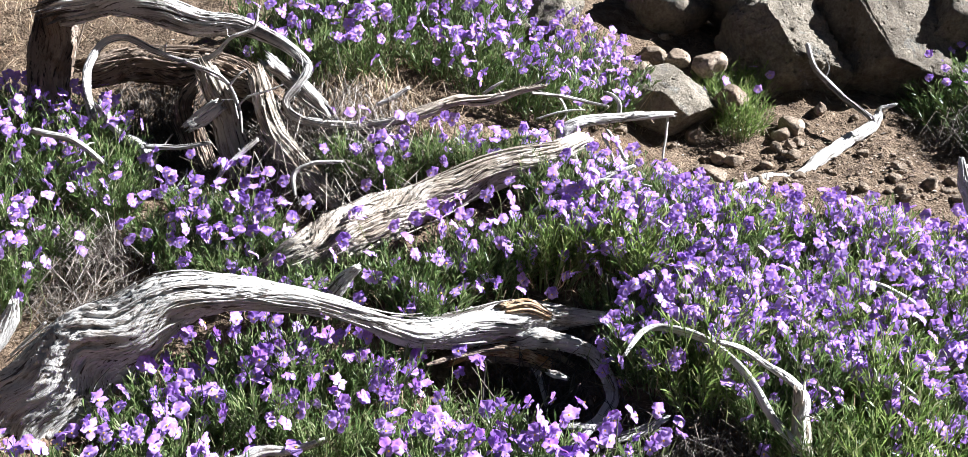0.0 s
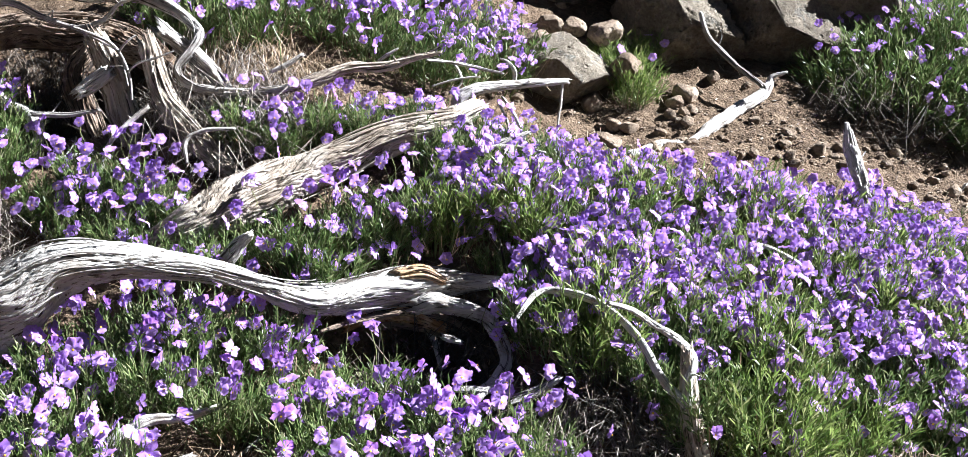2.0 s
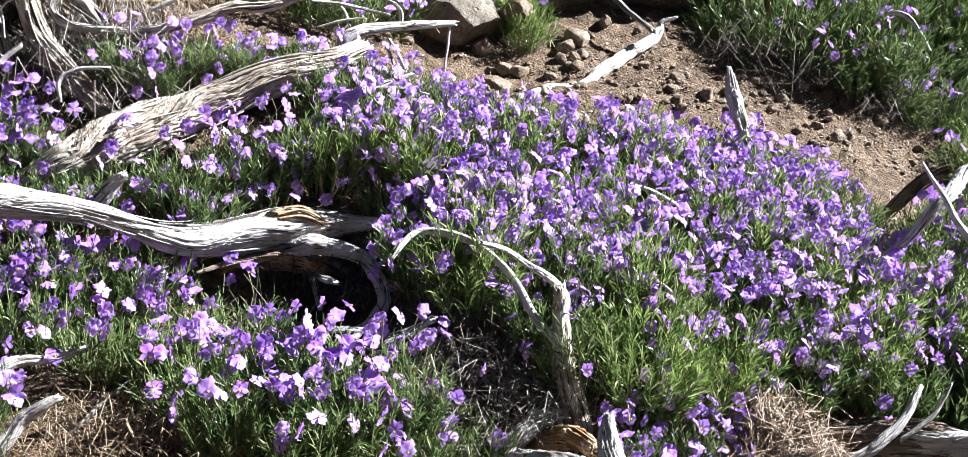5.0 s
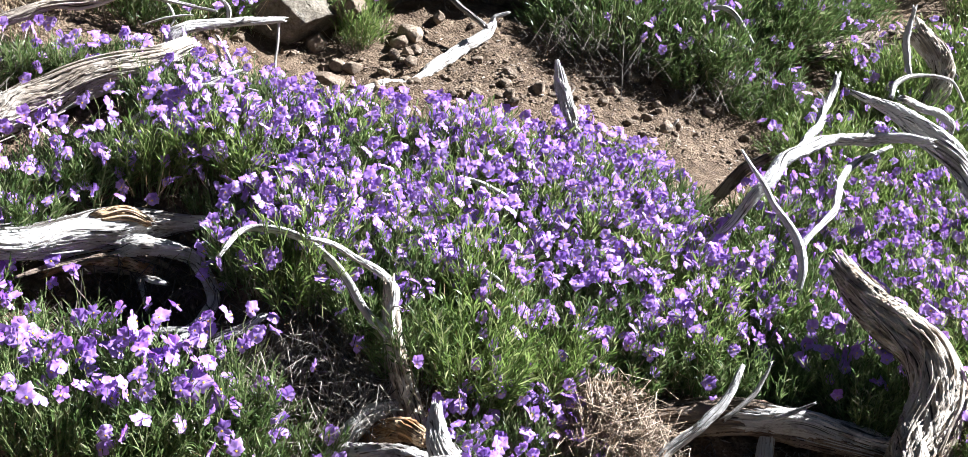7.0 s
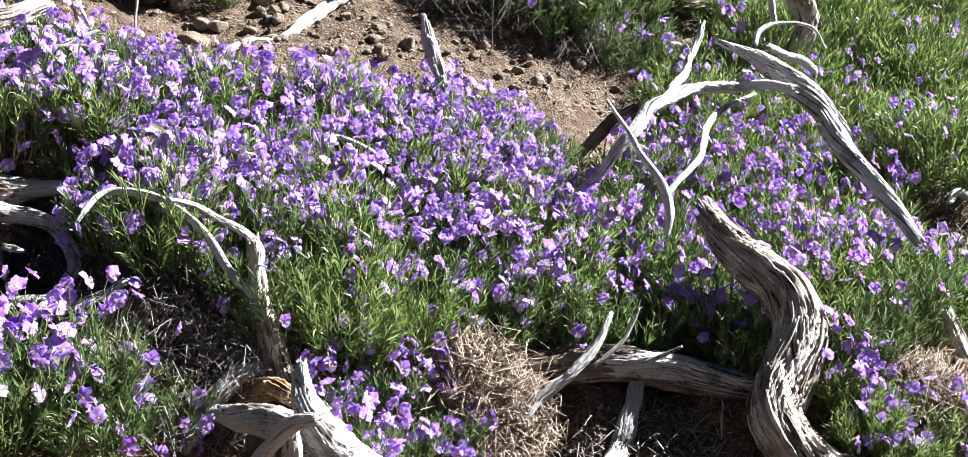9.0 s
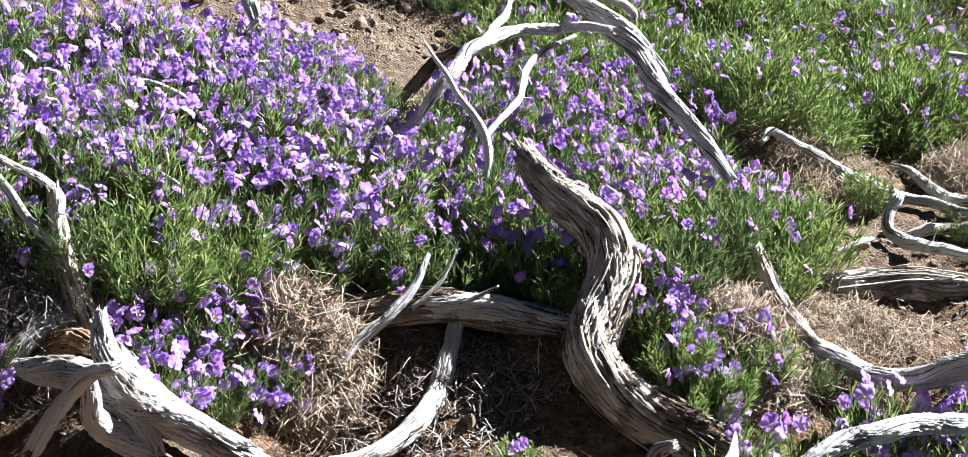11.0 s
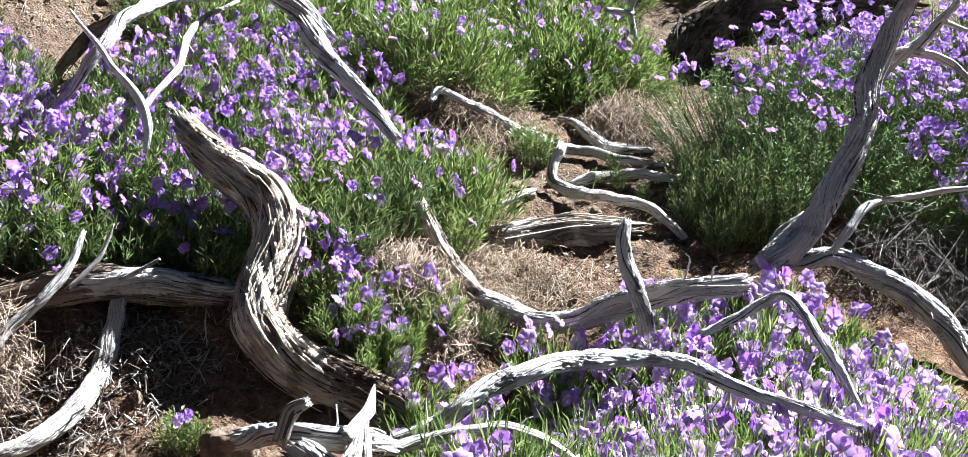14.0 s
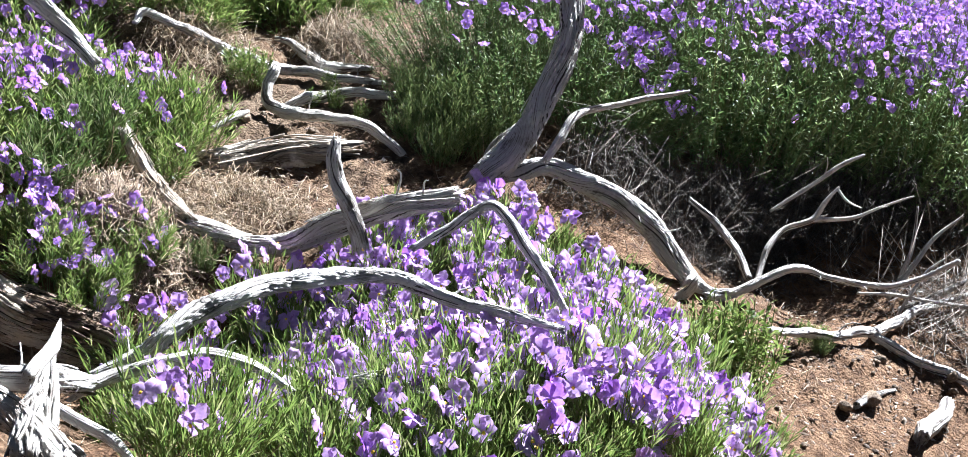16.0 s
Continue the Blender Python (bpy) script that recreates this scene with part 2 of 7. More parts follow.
# brown stems, coloured darker still for the shade under bushes and logs
DEAD_SHADED = blade("shade-darkened dead brown stems", [(0.0, (0.0284, 0.0202, 0.0146)), (0.5, (0.0693, 0.0506, 0.0364)), (0.9, (0.1260, 0.0982, 0.0728)), (1.0, (0.2268, 0.1904, 0.1512))], 0.0, 0.75)
CHIPS = blade("bark chips", [(0.0, (0.07, 0.045, 0.03)), (0.5, (0.19, 0.13, 0.085)), (0.85, (0.36, 0.29, 0.22)), (1.0, (0.55, 0.5, 0.44))], 0.0, 0.8)
DRY = blade("pale dry stems", [(0.0, (0.1451, 0.0950, 0.0590)), (0.3, (0.3269, 0.2389, 0.1575)), (0.7, (0.4898, 0.3742, 0.2624)), (1.0, (0.6161, 0.4945, 0.3608))], 0.05, 0.6)
EYE_YELLOW, _nt, _b = material("yellow flower eye")
_b.inputs["Base Color"].default_value = (0.80, 0.52, 0.03, 1)
_b.inputs["Roughness"].default_value = 0.6


# ---- builders ----
def part(name, mesh, mats, parent, label=""):
    ob = new(name, mesh)
    for m in mats if isinstance(mats, (list, tuple)) else (mats,):
        mesh.materials.append(m)
    if parent is not None:
        ob.parent = parent
    return tagged(ob, label)


def thing(name, place, label, category, group=""):
    ob = new(name)
    ob.location = place
    ob.empty_display_size = 0.05
    return tagged(ob, label, category, group)


def mesh_of(name, verts, faces, smooth=True, slots=None):
    """A mesh from an array of points and an array (or list) of faces."""
    me = bpy.data.meshes.new(name)
    if isinstance(faces, np.ndarray):
        n, k = faces.shape
        me.vertices.add(len(verts))
        me.vertices.foreach_set("co", np.ascontiguousarray(verts, np.float32).ravel())
        me.loops.add(n * k)
        me.loops.foreach_set("vertex_index", np.ascontiguousarray(faces, np.int32).ravel())
        me.polygons.add(n)
        me.polygons.foreach_set("loop_start", np.arange(n, dtype=np.int32) * k)
        me.polygons.foreach_set("loop_total", np.full(n, k, np.int32))
        me.update(calc_edges=True)
    else:
        me.from_pydata(verts, [], faces)
    me.polygons.foreach_set("use_smooth", np.full(len(me.polygons), smooth))
    if slots is not None:
        me.polygons.foreach_set("material_index", np.asarray(slots, np.int32))
    me.validate()
    return me


# ---- ground ----
SLOPE = (0.0732, -0.0493, 0.3253)
# mounds and hollows: x, y, reach, height
MOUNDS = [
    (-0.2, 3, 0.5, 0.204),
    (1, 1.4, 0.35, -0.0889),
    (1.2, 0.6, 0.5, 0.189),
    (2.8, 0.8, 0.5, 0.0714),
    (-0.2, 1.6, 0.35, -0.118),
    (1.8, 2.4, 0.5, -0.213),
    (1.6, 1.2, 0.22, -0.0946),
    (0.8, 1.6, 0.14, -0.134),
    (0.4, 2.8, 0.22, -0.12),
    (-2.22e-16, 2, 0.14, -0.123),
    (2, 2.2, 0.14, 0.154),
    (1.6, 1.8, 0.14, 0.0833),
    (1, 0.8, 0.14, 0.157),
    (1.6, 0.6, 0.22, 0.121),
    (2.8, 1, 0.22, -0.0749),
    (0.4, 1.6, 0.14, -0.0724),
    (2.8, 2.6, 0.5, -0.0794),
    (-2.22e-16, 0.6, 0.35, -0.148),
    (-0.6, 2, 0.22, -0.096),
    (1.4, 1.6, 0.14, 0.085),
    (1.4, 1.2, 0.14, -0.0959),
    (1.2, 1.4, 0.5, -0.087),
    (0.1, 2.04, 0.055, -0.05),
    (0.18, 2, 0.04, -0.03),
    (1.42, 3.02, 0.13, 0.09),
    (1.75, 3.02, 0.12, 0.07),
    (1.58, 2.86, 0.05, -0.05),
    (2.7, 0.95, 0.17, -0.09),
    (-0.60, 2.60, 0.10, -0.12),
    (0.33, 1.64, 0.07, -0.09),
]


def ground_z(x, y):
    xc = np.clip(x, -6, 9)
    yc = np.clip(y, -6, 12)
    z = SLOPE[0] + SLOPE[1] * xc + SLOPE[2] * yc
    for cx, cy, s, h in MOUNDS:
        z = z + h * np.exp(-((x - cx) ** 2 + (y - cy) ** 2) / (2 * s * s))
    return z


def gz(x, y):
    return float(ground_z(np.float64(x), np.float64(y)))


def waves(x, y, seed, size, count=14):
    """Smooth random relief of about that size, in -1 to 1."""
    rng = np.random.default_rng(seed)
    z = 0
    for _ in range(count):
        a, k = rng.uniform(0, 6.283), 6.283 / (size * rng.uniform(0.6, 1.8))
        z = z + np.sin(k * (x * math.cos(a) + y * math.sin(a)) + rng.uniform(0, 6.283))
    return z / count ** 0.5 * 0.7


def surf_z(x, y):
    """The ground with its lumps and clods."""
    near = np.exp(-(np.maximum(np.abs(x - 1.2) - 2.4, 0) ** 2 + np.maximum(np.abs(y - 2) - 2, 0) ** 2))
    lump = np.maximum(waves(x, y, 4, 0.05, 18), 0.35) - 0.35
    return ground_z(x, y) + near * (0.010 * waves(x, y, 1, 0.22) + 0.006 * waves(x, y, 2, 0.07) + 0.003 * waves(x, y, 3, 0.028, 20) + 0.004 * lump)


def top(x, y):
    return float(surf_z(np.float64(x), np.float64(y)))


def build_ground():
    def steps(lo, hi, fine):
        inner = np.arange(lo, hi, fine)
        out = np.cumsum(fine * 1.22 ** np.arange(1, 48))
        out = out[out < 90]
        return np.concatenate([lo - out[::-1], inner, hi + out])

    xs, ys = steps(-1.35, 3.7, 0.015), steps(0.35, 3.9, 0.015)
    X, Y = np.meshgrid(xs, ys)
    Z = surf_z(X, Y)
    nx, ny = len(xs), len(ys)
    idx = np.arange(nx * ny).reshape(ny, nx)
    faces = np.stack([idx[:-1, :-1], idx[:-1, 1:], idx[1:, 1:], idx[1:, :-1]], -1).reshape(-1, 4)
    me = mesh_of("ground", np.stack([X, Y, Z], -1).reshape(-1, 3), faces)
    me.materials.append(SOIL)
    tagged(new("ground", me), "reddish brown gravelly soil of a steep hillside", "ground", kind="structure")


build_ground()


# ---- boulders ----
def rock_mesh(size, seed, cuts=9, detail=4, rough=0.03, pits=0, faces=()):
    """A boulder broken along planes, with worn edges, crust and round pits."""
    bm = bmesh.new()
    bmesh.ops.create_icosphere(bm, subdivisions=detail, radius=1)
    rng = random.Random(seed)
    planes = [(Vector(n).normalized(), d) for n, d in faces]
    for _ in range(cuts):
        n = Vector((rng.uniform(-1, 1), rng.uniform(-1, 1), rng.uniform(-0.7, 1))).normalized()
        planes.append((n, rng.uniform(0.55, 0.80)))
    off = Vector((rng.uniform(-50, 50), rng.uniform(-50, 50), seed * 1.7))
    holes = [(Vector((rng.gauss(0, 1), rng.gauss(0, 1), rng.gauss(0, 1))).normalized(), rng.uniform(0.03, 0.085)) for _ in range(pits)]
    for v in bm.verts:
        p = v.co.copy()
        for n, d in planes:
            over = p.dot(n) + 0.05 * noise.noise(p * 2.3 + off) - d
            if over > 0:
                p -= n * over
        d = v.co
        for c, r in holes:
            far = (p.normalized() - c).length
            if far < r:
                p -= p.normalized() * 0.045 * (1 - far / r) ** 0.5
        p += d * (rough * 1.6 * noise.noise(p * 2.4 + off) + rough * noise.noise(p * 6 + off) + rough * 0.6 * noise.noise(p * 15 + off) + rough * 0.45 * noise.noise(p * 34 + off) + rough * 0.3 * noise.noise(p * 75 + off))
        v.co = Vector((p.x * size[0], p.y * size[1], p.z * size[2])) * 1.25
    me = bpy.data.meshes.new("rock")
    bm.to_mesh(me)
    bm.free()
    me.polygons.foreach_set("use_smooth", np.ones(len(me.polygons), bool))
    return me


def boulder(place, size, seed, turn, label, mat=BASALT, cuts=10, detail=5, rough=0.035, pits=0, name="boulder", faces=()):
    me = rock_mesh(size, seed, cuts, detail, rough, pits, faces)
    me.materials.append(mat)
    ob = new(name, me)
    ob.matrix_world = pose(*place, 0, 0, turn)
    return tagged(ob, label, "rock")


boulder((0.715, 3.10, 1.115), (0.130, 0.145, 0.125), 3, 20, "rounded tan grey boulder with crusty lichen", cuts=2, rough=0.06, detail=6, faces=(((0, -0.8, -0.6), 0.60), ((0.3, -0.72, 0.6), 0.55), ((-0.85, -0.45, 0.1), 0.66), ((0.1, -0.2, 1), 0.8), ((0.9, 0.1, 0.1), 0.72)))
boulder((0.995, 3.17, 1.125), (0.192, 0.20, 0.172), 8, 0, "large tan boulder with dark round pits", cuts=1, rough=0.03, pits=34, detail=6, faces=(((-0.8, -0.6, 0.05), 0.60), ((0.38, -0.72, 0.56), 0.44), ((-0.1, -0.72, -0.7), 0.54), ((0.1, -0.1, 1), 0.62), ((0.95, -0.1, 0.0), 0.66)))
boulder((0.425, 2.90, 1.035), (0.095, 0.085, 0.065), 5, 35, "flat grey stone leaning on the slope")
boulder((0.515, 2.98, 1.108), (0.040, 0.036, 0.028), 12, 10, "small brown stone wedged among boulders", RUBBLE, detail=4, cuts=16, rough=0.04)
boulder((0.455, 3.01, 1.118), (0.028, 0.03, 0.020), 15, 60, "small brown stone wedged among boulders", RUBBLE, detail=4, cuts=16, rough=0.04)
boulder((0.110, 3.02, 1.215), (0.10, 0.10, 0.10), 21, -30, "grey boulder behind the flowers")
boulder((0.560, 2.90, 1.030), (0.038, 0.04, 0.030), 41, 15, "small pale stone beside the boulders", RUBBLE, detail=4, cuts=16, rough=0.04)
boulder((0.40, 3.10, 1.12), (0.032, 0.034, 0.022), 43, 70, "brown stone wedged among boulders", RUBBLE, detail=4, cuts=16, rough=0.04)
boulder((0.36, 2.99, 1.09), (0.030, 0.03, 0.024), 44, 20, "brown stone wedged among boulders", RUBBLE, detail=4, cuts=16, rough=0.04)
boulder((0.70, 3.30, 1.28), (0.17, 0.13, 0.12), 23, 5, "shaded grey boulder higher on the slope")
boulder((0.45, 3.32, 1.25), (0.12, 0.11, 0.09), 27, 50, "shaded grey boulder higher on the slope")
boulder((1.16, 3.22, 1.15), (0.13, 0.13, 0.11), 29, 80, "grey boulder higher on the slope")
boulder((1.085, 1.372, 0.345), (0.046, 0.04, 0.036), 33, 25, "pale crusted stone lying on bare soil", RUBBLE, detail=4, cuts=16, rough=0.04, name="stone")
boulder((1.438, 2.770, 0.712), (0.040, 0.034, 0.025), 34, 5, "flat grey stone on bare soil", BASALT, detail=3, name="stone")
boulder((1.172, 2.735, 0.765), (0.030, 0.028, 0.031), 35, 5, "orange brown stone on bare soil", RUBBLE, detail=4, cuts=16, rough=0.04, name="stone")
boulder((0.930, 2.735, 0.835), (0.042, 0.034, 0.024), 36, 40, "angular tan stone on bare soil", RUBBLE, detail=4, cuts=16, rough=0.04, name="stone")
boulder((0.770, 2.78, 0.865), (0.045, 0.036, 0.026), 37, 70, "pale flat stone under a dead branch", RUBBLE, detail=4, cuts=16, rough=0.04, name="stone")
boulder((0.600, 2.70, 0.865), (0.050, 0.045, 0.036), 38, 10, "crumbling brown stone below a green tuft", RUBBLE, detail=4, cuts=16, rough=0.04, name="stone")
boulder((0.480, 2.72, 0.885), (0.035, 0.04, 0.022), 39, 10, "brown stone on bare soil", RUBBLE, detail=4, cuts=16, rough=0.04, name="stone")
boulder((0.860, 2.82, 0.885), (0.036, 0.04, 0.026), 46, 30, "brown stone on bare soil", RUBBLE, detail=4, cuts=16, rough=0.04, name="stone")

# ---- wood ----
def spline(pts, step):
    P = np.array(pts, float)
    ext = np.vstack([2 * P[0] - P[1], P, 2 * P[-1] - P[-2]])
    out = []
    for i in range(1, len(ext) - 2):
        a, b, c, d = ext[i - 1], ext[i], ext[i + 1], ext[i + 2]
        n = max(2, int(np.linalg.norm(c[:3] - b[:3]) / step))
        t = np.linspace(0, 1, n, endpoint=False)[:, None]
        q = 0.5 * (2 * b + (c - a) * t + (2 * a - 5 * b + 4 * c - d) * t ** 2 + (3 * b - a - 3 * c + d) * t ** 3)
        q[:, 3] = (b[3] + (c[3] - b[3]) * t[:, 0])
        out.append(q)
    out.append(P[-1:])
    return np.vstack(out)


def tube(pts, seed, furrow=1.0, twist=4.0, wander=0.12, broken=(True, True), origin=(0, 0, 0), sides=0):
    """A weathered limb along the points (x, y, z, radius): lobed, furrowed along the grain, with torn ends."""
    rng = np.random.default_rng(seed)
    rmax = max(p[3] for p in pts)
    step = min(max(rmax * 0.28, 0.0035), 0.008)
    Q = spline(pts, step)
    C, r = Q[:, :3] - np.array(origin), np.maximum(Q[:, 3], 0.0008)
    m = len(C)
    s = np.concatenate([[0], np.cumsum(np.linalg.norm(np.diff(C, axis=0), axis=1))])
    if rmax < 0.02 and furrow > 0.9:
        r = r * (1 + 0.04 * np.sin(s * rng.uniform(30, 60) + rng.uniform(0, 6)) + 0.025 * np.sin(s * rng.uniform(80, 150) + rng.uniform(0, 6)))
    for k in range(4 if rmax < 0.02 else 3):
        w, p = (rng.uniform(18, 60) if rmax < 0.02 else rng.uniform(9, 22)) if k < 3 else rng.uniform(90, 150), rng.uniform(0, 6.28, 3)
        C = C + ((wander if k < 3 else 0.35 * wander) * np.minimum(r, 0.02))[:, None] * np.sin(s[:, None] * w + p)
    T = np.gradient(C, axis=0)
    T /= np.linalg.norm(T, axis=1)[:, None]
    N = np.zeros_like(T)
    up = np.array([0, 0, 1.0]) if abs(T[0, 2]) < 0.9 else np.array([1.0, 0, 0])
    N[0] = up - T[0] * T[0].dot(up)
    N[0] /= np.linalg.norm(N[0])
    for i in range(1, m):
        v = N[i - 1] - T[i] * T[i].dot(N[i - 1])
        N[i] = v / np.linalg.norm(v)
    Bn = np.cross(T, N)
    seg = 9 if rmax < 0.004 else 16 if rmax < 0.009 else 36 if rmax < 0.02 else 72 if rmax < 0.03 else 104
    seg = sides or seg
    th = np.linspace(0, 6.28318, seg, endpoint=False)[None, :]
    S = s[:, None]
    wob = 0.35 * np.sin(S * rng.uniform(9, 20) + rng.uniform(0, 6)) + 0.2 * np.sin(S * rng.uniform(25, 45) + rng.uniform(0, 6))
    ph = th + twist * S + wob
    shape = 1 + 0.10 * np.cos(2 * ph + rng.uniform(0, 6) + 5 * S) + 0.07 * np.cos(3 * ph + rng.uniform(0, 6) - 7 * S)
    if seg > 16:
        for n in rng.integers(5, 26, 13):
            g = np.abs(np.cos(0.5 * (n * (ph + 0.12 * np.sin(S * rng.uniform(8, 26) + rng.uniform(0, 6))) + rng.uniform(0, 6))))
            gate = 0.6 + 0.5 * np.sin(S * rng.uniform(3, 11) + rng.uniform(0, 6) + th * rng.integers(0, 3))
            shape = shape - furrow * 0.10 * gate * np.maximum(0, 1 - g / 0.28)
        for _ in range(int(1 + s[-1] * 4)):
            a0, s0 = rng.uniform(0, 6.28), rng.uniform(0, s[-1])
            da = np.angle(np.exp(1j * (th - a0)))
            shape = shape + rng.uniform(-0.10, 0.12) * np.exp(-(da / 0.5) ** 2 - ((S - s0) / (rmax * 0.9)) ** 2)
        shape = shape + furrow * 0.016 * rng.standard_normal((1, seg)) + 0.002 * rng.standard_normal((m, seg))
    R = r[:, None] * shape
    V = C[:, None, :] + R[:, :, None] * (np.cos(th)[:, :, None] * N[:, None, :] + np.sin(th)[:, :, None] * Bn[:, None, :])
    for end, row, sign in ((0, 0, -1), (1, m - 1, 1)):
        if broken[end]:
            teeth = rng.uniform(0, 1, seg) ** 3 * 1.5 + 0.35 * np.sin(th[0] * 2 + rng.uniform(0, 6))
            V[row] += sign * T[row] * (r[row] * teeth)[:, None]
    G = np.stack([np.cos(ph) * r[:, None], np.sin(ph) * r[:, None], np.broadcast_to(S * 0.014, ph.shape)], -1) + rng.uniform(-3, 3, 3)
    verts = np.vstack([V.reshape(-1, 3), C[:1] + T[:1] * r[0] * 0.5, C[-1:] - T[-1:] * r[-1] * 0.5 if broken[1] else C[-1:] + T[-1:] * r[-1]])
    grain = np.vstack([G.reshape(-1, 3), G[0, :1], G[-1, :1]])
    i, j = np.meshgrid(np.arange(m - 1), np.arange(seg), indexing="ij")
    a, b = i * seg + j, i * seg + (j + 1) % seg
    quads = np.stack([a, b, b + seg, a + seg], -1).reshape(-1, 4)
    k = np.arange(seg)
    kn = (k + 1) % seg
    c0 = np.stack([np.full(seg, m * seg), kn, k, k], -1)
    c1 = np.stack([np.full(seg, m * seg + 1), (m - 1) * seg + k, (m - 1) * seg + kn, (m - 1) * seg + kn], -1)
    tris = np.vstack([quads[:, [0, 1, 2]], quads[:, [0, 2, 3]], c0[:, :3], c1[:, :3]])
    return verts, tris, grain


def grained(name, verts, tris, grain):
    me = mesh_of(name, verts, tris)
    at = me.attributes.new("grain", "FLOAT_VECTOR", "POINT")
    at.data.foreach_set("vector", np.ascontiguousarray(grain, np.float32).ravel())
    return me


def strips(pts, seed, count, origin):
    """Loose fibres peeling along a limb."""
    rng = np.random.default_rng(seed + 900)
    Q = spline(pts, 0.012)
    vs, fs, gs, base = [], [], [], 0
    for _ in range(count):
        n = len(Q)
        a = rng.integers(0, max(1, n - 6))
        b = min(n, a + rng.integers(6, 22))
        q = Q[a:b]
        if len(q) < 4:
            continue
        T = np.gradient(q[:, :3], axis=0)
        T /= np.linalg.norm(T, axis=1)[:, None]
        side = np.cross(T, [0, 0, 1.0])
        side /= np.linalg.norm(side, axis=1)[:, None] + 1e-6
        upv = np.cross(side, T)
        ang = rng.uniform(0, 6.28) + np.linspace(0, rng.uniform(-0.6, 0.6), len(q))
        lift = q[:, 3] * (0.97 + rng.uniform(0, 0.16) * np.linspace(0, 1, len(q)) ** 2)
        c = q[:, :3] + lift[:, None] * (np.cos(ang)[:, None] * side + np.sin(ang)[:, None] * upv)
        w = rng.uniform(0.0007, 0.0022)
        v, f, g = tube([(*p, w) for p in c[::3]], int(rng.integers(1e6)), 0, 0, 0, (False, False), origin, 4) if len(c[::3]) > 2 else (None, None, None)
        if v is None:
            continue
        vs.append(v), fs.append(f + base), gs.append(g)
        base += len(v)
    return np.vstack(vs), np.vstack(fs), np.vstack(gs)


limb_count = 0


def limb(name, parent, pts, mat, furrow=1.0, twist=4.0, peel=0, broken=(True, True), label="", spurs=8.0):
    global limb_count
    limb_count += 1
    v, f, g = tube(pts, 100 + limb_count * 7, furrow, twist, 0.12, broken, parent.location)
    rng = np.random.default_rng(limb_count)
    rmax = max(p[3] for p in pts)
    Q = spline(pts, 0.01)
    if 0.002 < rmax < 0.024 and len(Q) > 8:
        for _ in range(int(len(Q) * 0.01 * spurs * rng.uniform(0.5, 1.3))):
            k = int(rng.integers(3, len(Q) - 3))
            along = (Q[k + 1, :3] - Q[k - 1, :3]) / np.linalg.norm(Q[k + 1, :3] - Q[k - 1, :3])
            out = np.cross(along, rng.normal(size=3))
            out = out / np.linalg.norm(out) + along * rng.uniform(-0.2, 0.9) + np.array([0, 0, 0.25])
            size, w = rng.uniform(0.006, 0.028), min(0.35 * Q[k, 3], 0.0019)
            bend = rng.normal(size=3) * 0.25 * size
            a = Q[k, :3]
            sv, sf, sg = tube([(*a, w), (*(a + out * (Q[k, 3] + size * 0.5) + bend), w * 0.75), (*(a + out * (Q[k, 3] + size)), w * 0.4)], int(rng.integers(1e6)), 0, 2, 0.1, (False, True), parent.location, 6)
            v, f, g = np.vstack([v, sv]), np.vstack([f, sf + len(v)]), np.vstack([g, sg])
    ob = part(name, grained(name, v, f, g), mat, parent, label)
    if peel:
        sv, sf, sg = strips(pts, limb_count, peel, parent.location)
        tagged(part("bark", grained("bark", sv, sf, sg), mat, ob), kind="stuff")
    return ob


ob = thing("fallen_log", (0.186, 2.107, 0.706), "pale weathered log arching over the flowers, silver on top", "log")
limb("trunk", ob, [(-0.751, 1.941, 0.603, 0.0989), (-0.642, 1.948, 0.725, 0.0784), (-0.558, 1.937, 0.783, 0.0602), (-0.490, 1.940, 0.828, 0.0437), (-0.404, 1.954, 0.831, 0.0287), (-0.327, 1.964, 0.818, 0.0190), (-0.262, 1.972, 0.806, 0.0152), (-0.184, 1.989, 0.777, 0.0178), (-0.128, 2.021, 0.751, 0.0242), (-0.047, 2.066, 0.738, 0.0313), (0.037, 2.107, 0.742, 0.0354), (0.101, 2.128, 0.739, 0.0282), (0.155, 2.128, 0.740, 0.0164), (0.232, 2.112, 0.747, 0.0053)], WOOD_PALE, furrow=0.95, twist=2.5, peel=70)
limb("root", ob, [(0.057, 2.082, 0.714, 0.0188), (0.120, 2.075, 0.718, 0.0170), (0.160, 2.059, 0.709, 0.0156), (0.189, 2.035, 0.690, 0.0134), (0.205, 2.005, 0.667, 0.0113), (0.205, 1.970, 0.646, 0.0100), (0.187, 1.938, 0.628, 0.0091), (0.160, 1.919, 0.618, 0.0085), (0.136, 1.916, 0.598, 0.0071), (0.108, 1.923, 0.572, 0.0049)], WOOD_PALE, twist=9)
limb("root", ob, [(-0.092, 2.145, 0.657, 0.0162), (-0.006, 2.153, 0.666, 0.0271), (0.070, 2.149, 0.662, 0.0285), (0.134, 2.133, 0.644, 0.0225), (0.186, 2.107, 0.614, 0.0117)], WOOD_FIBRE, furrow=1.5, peel=14)
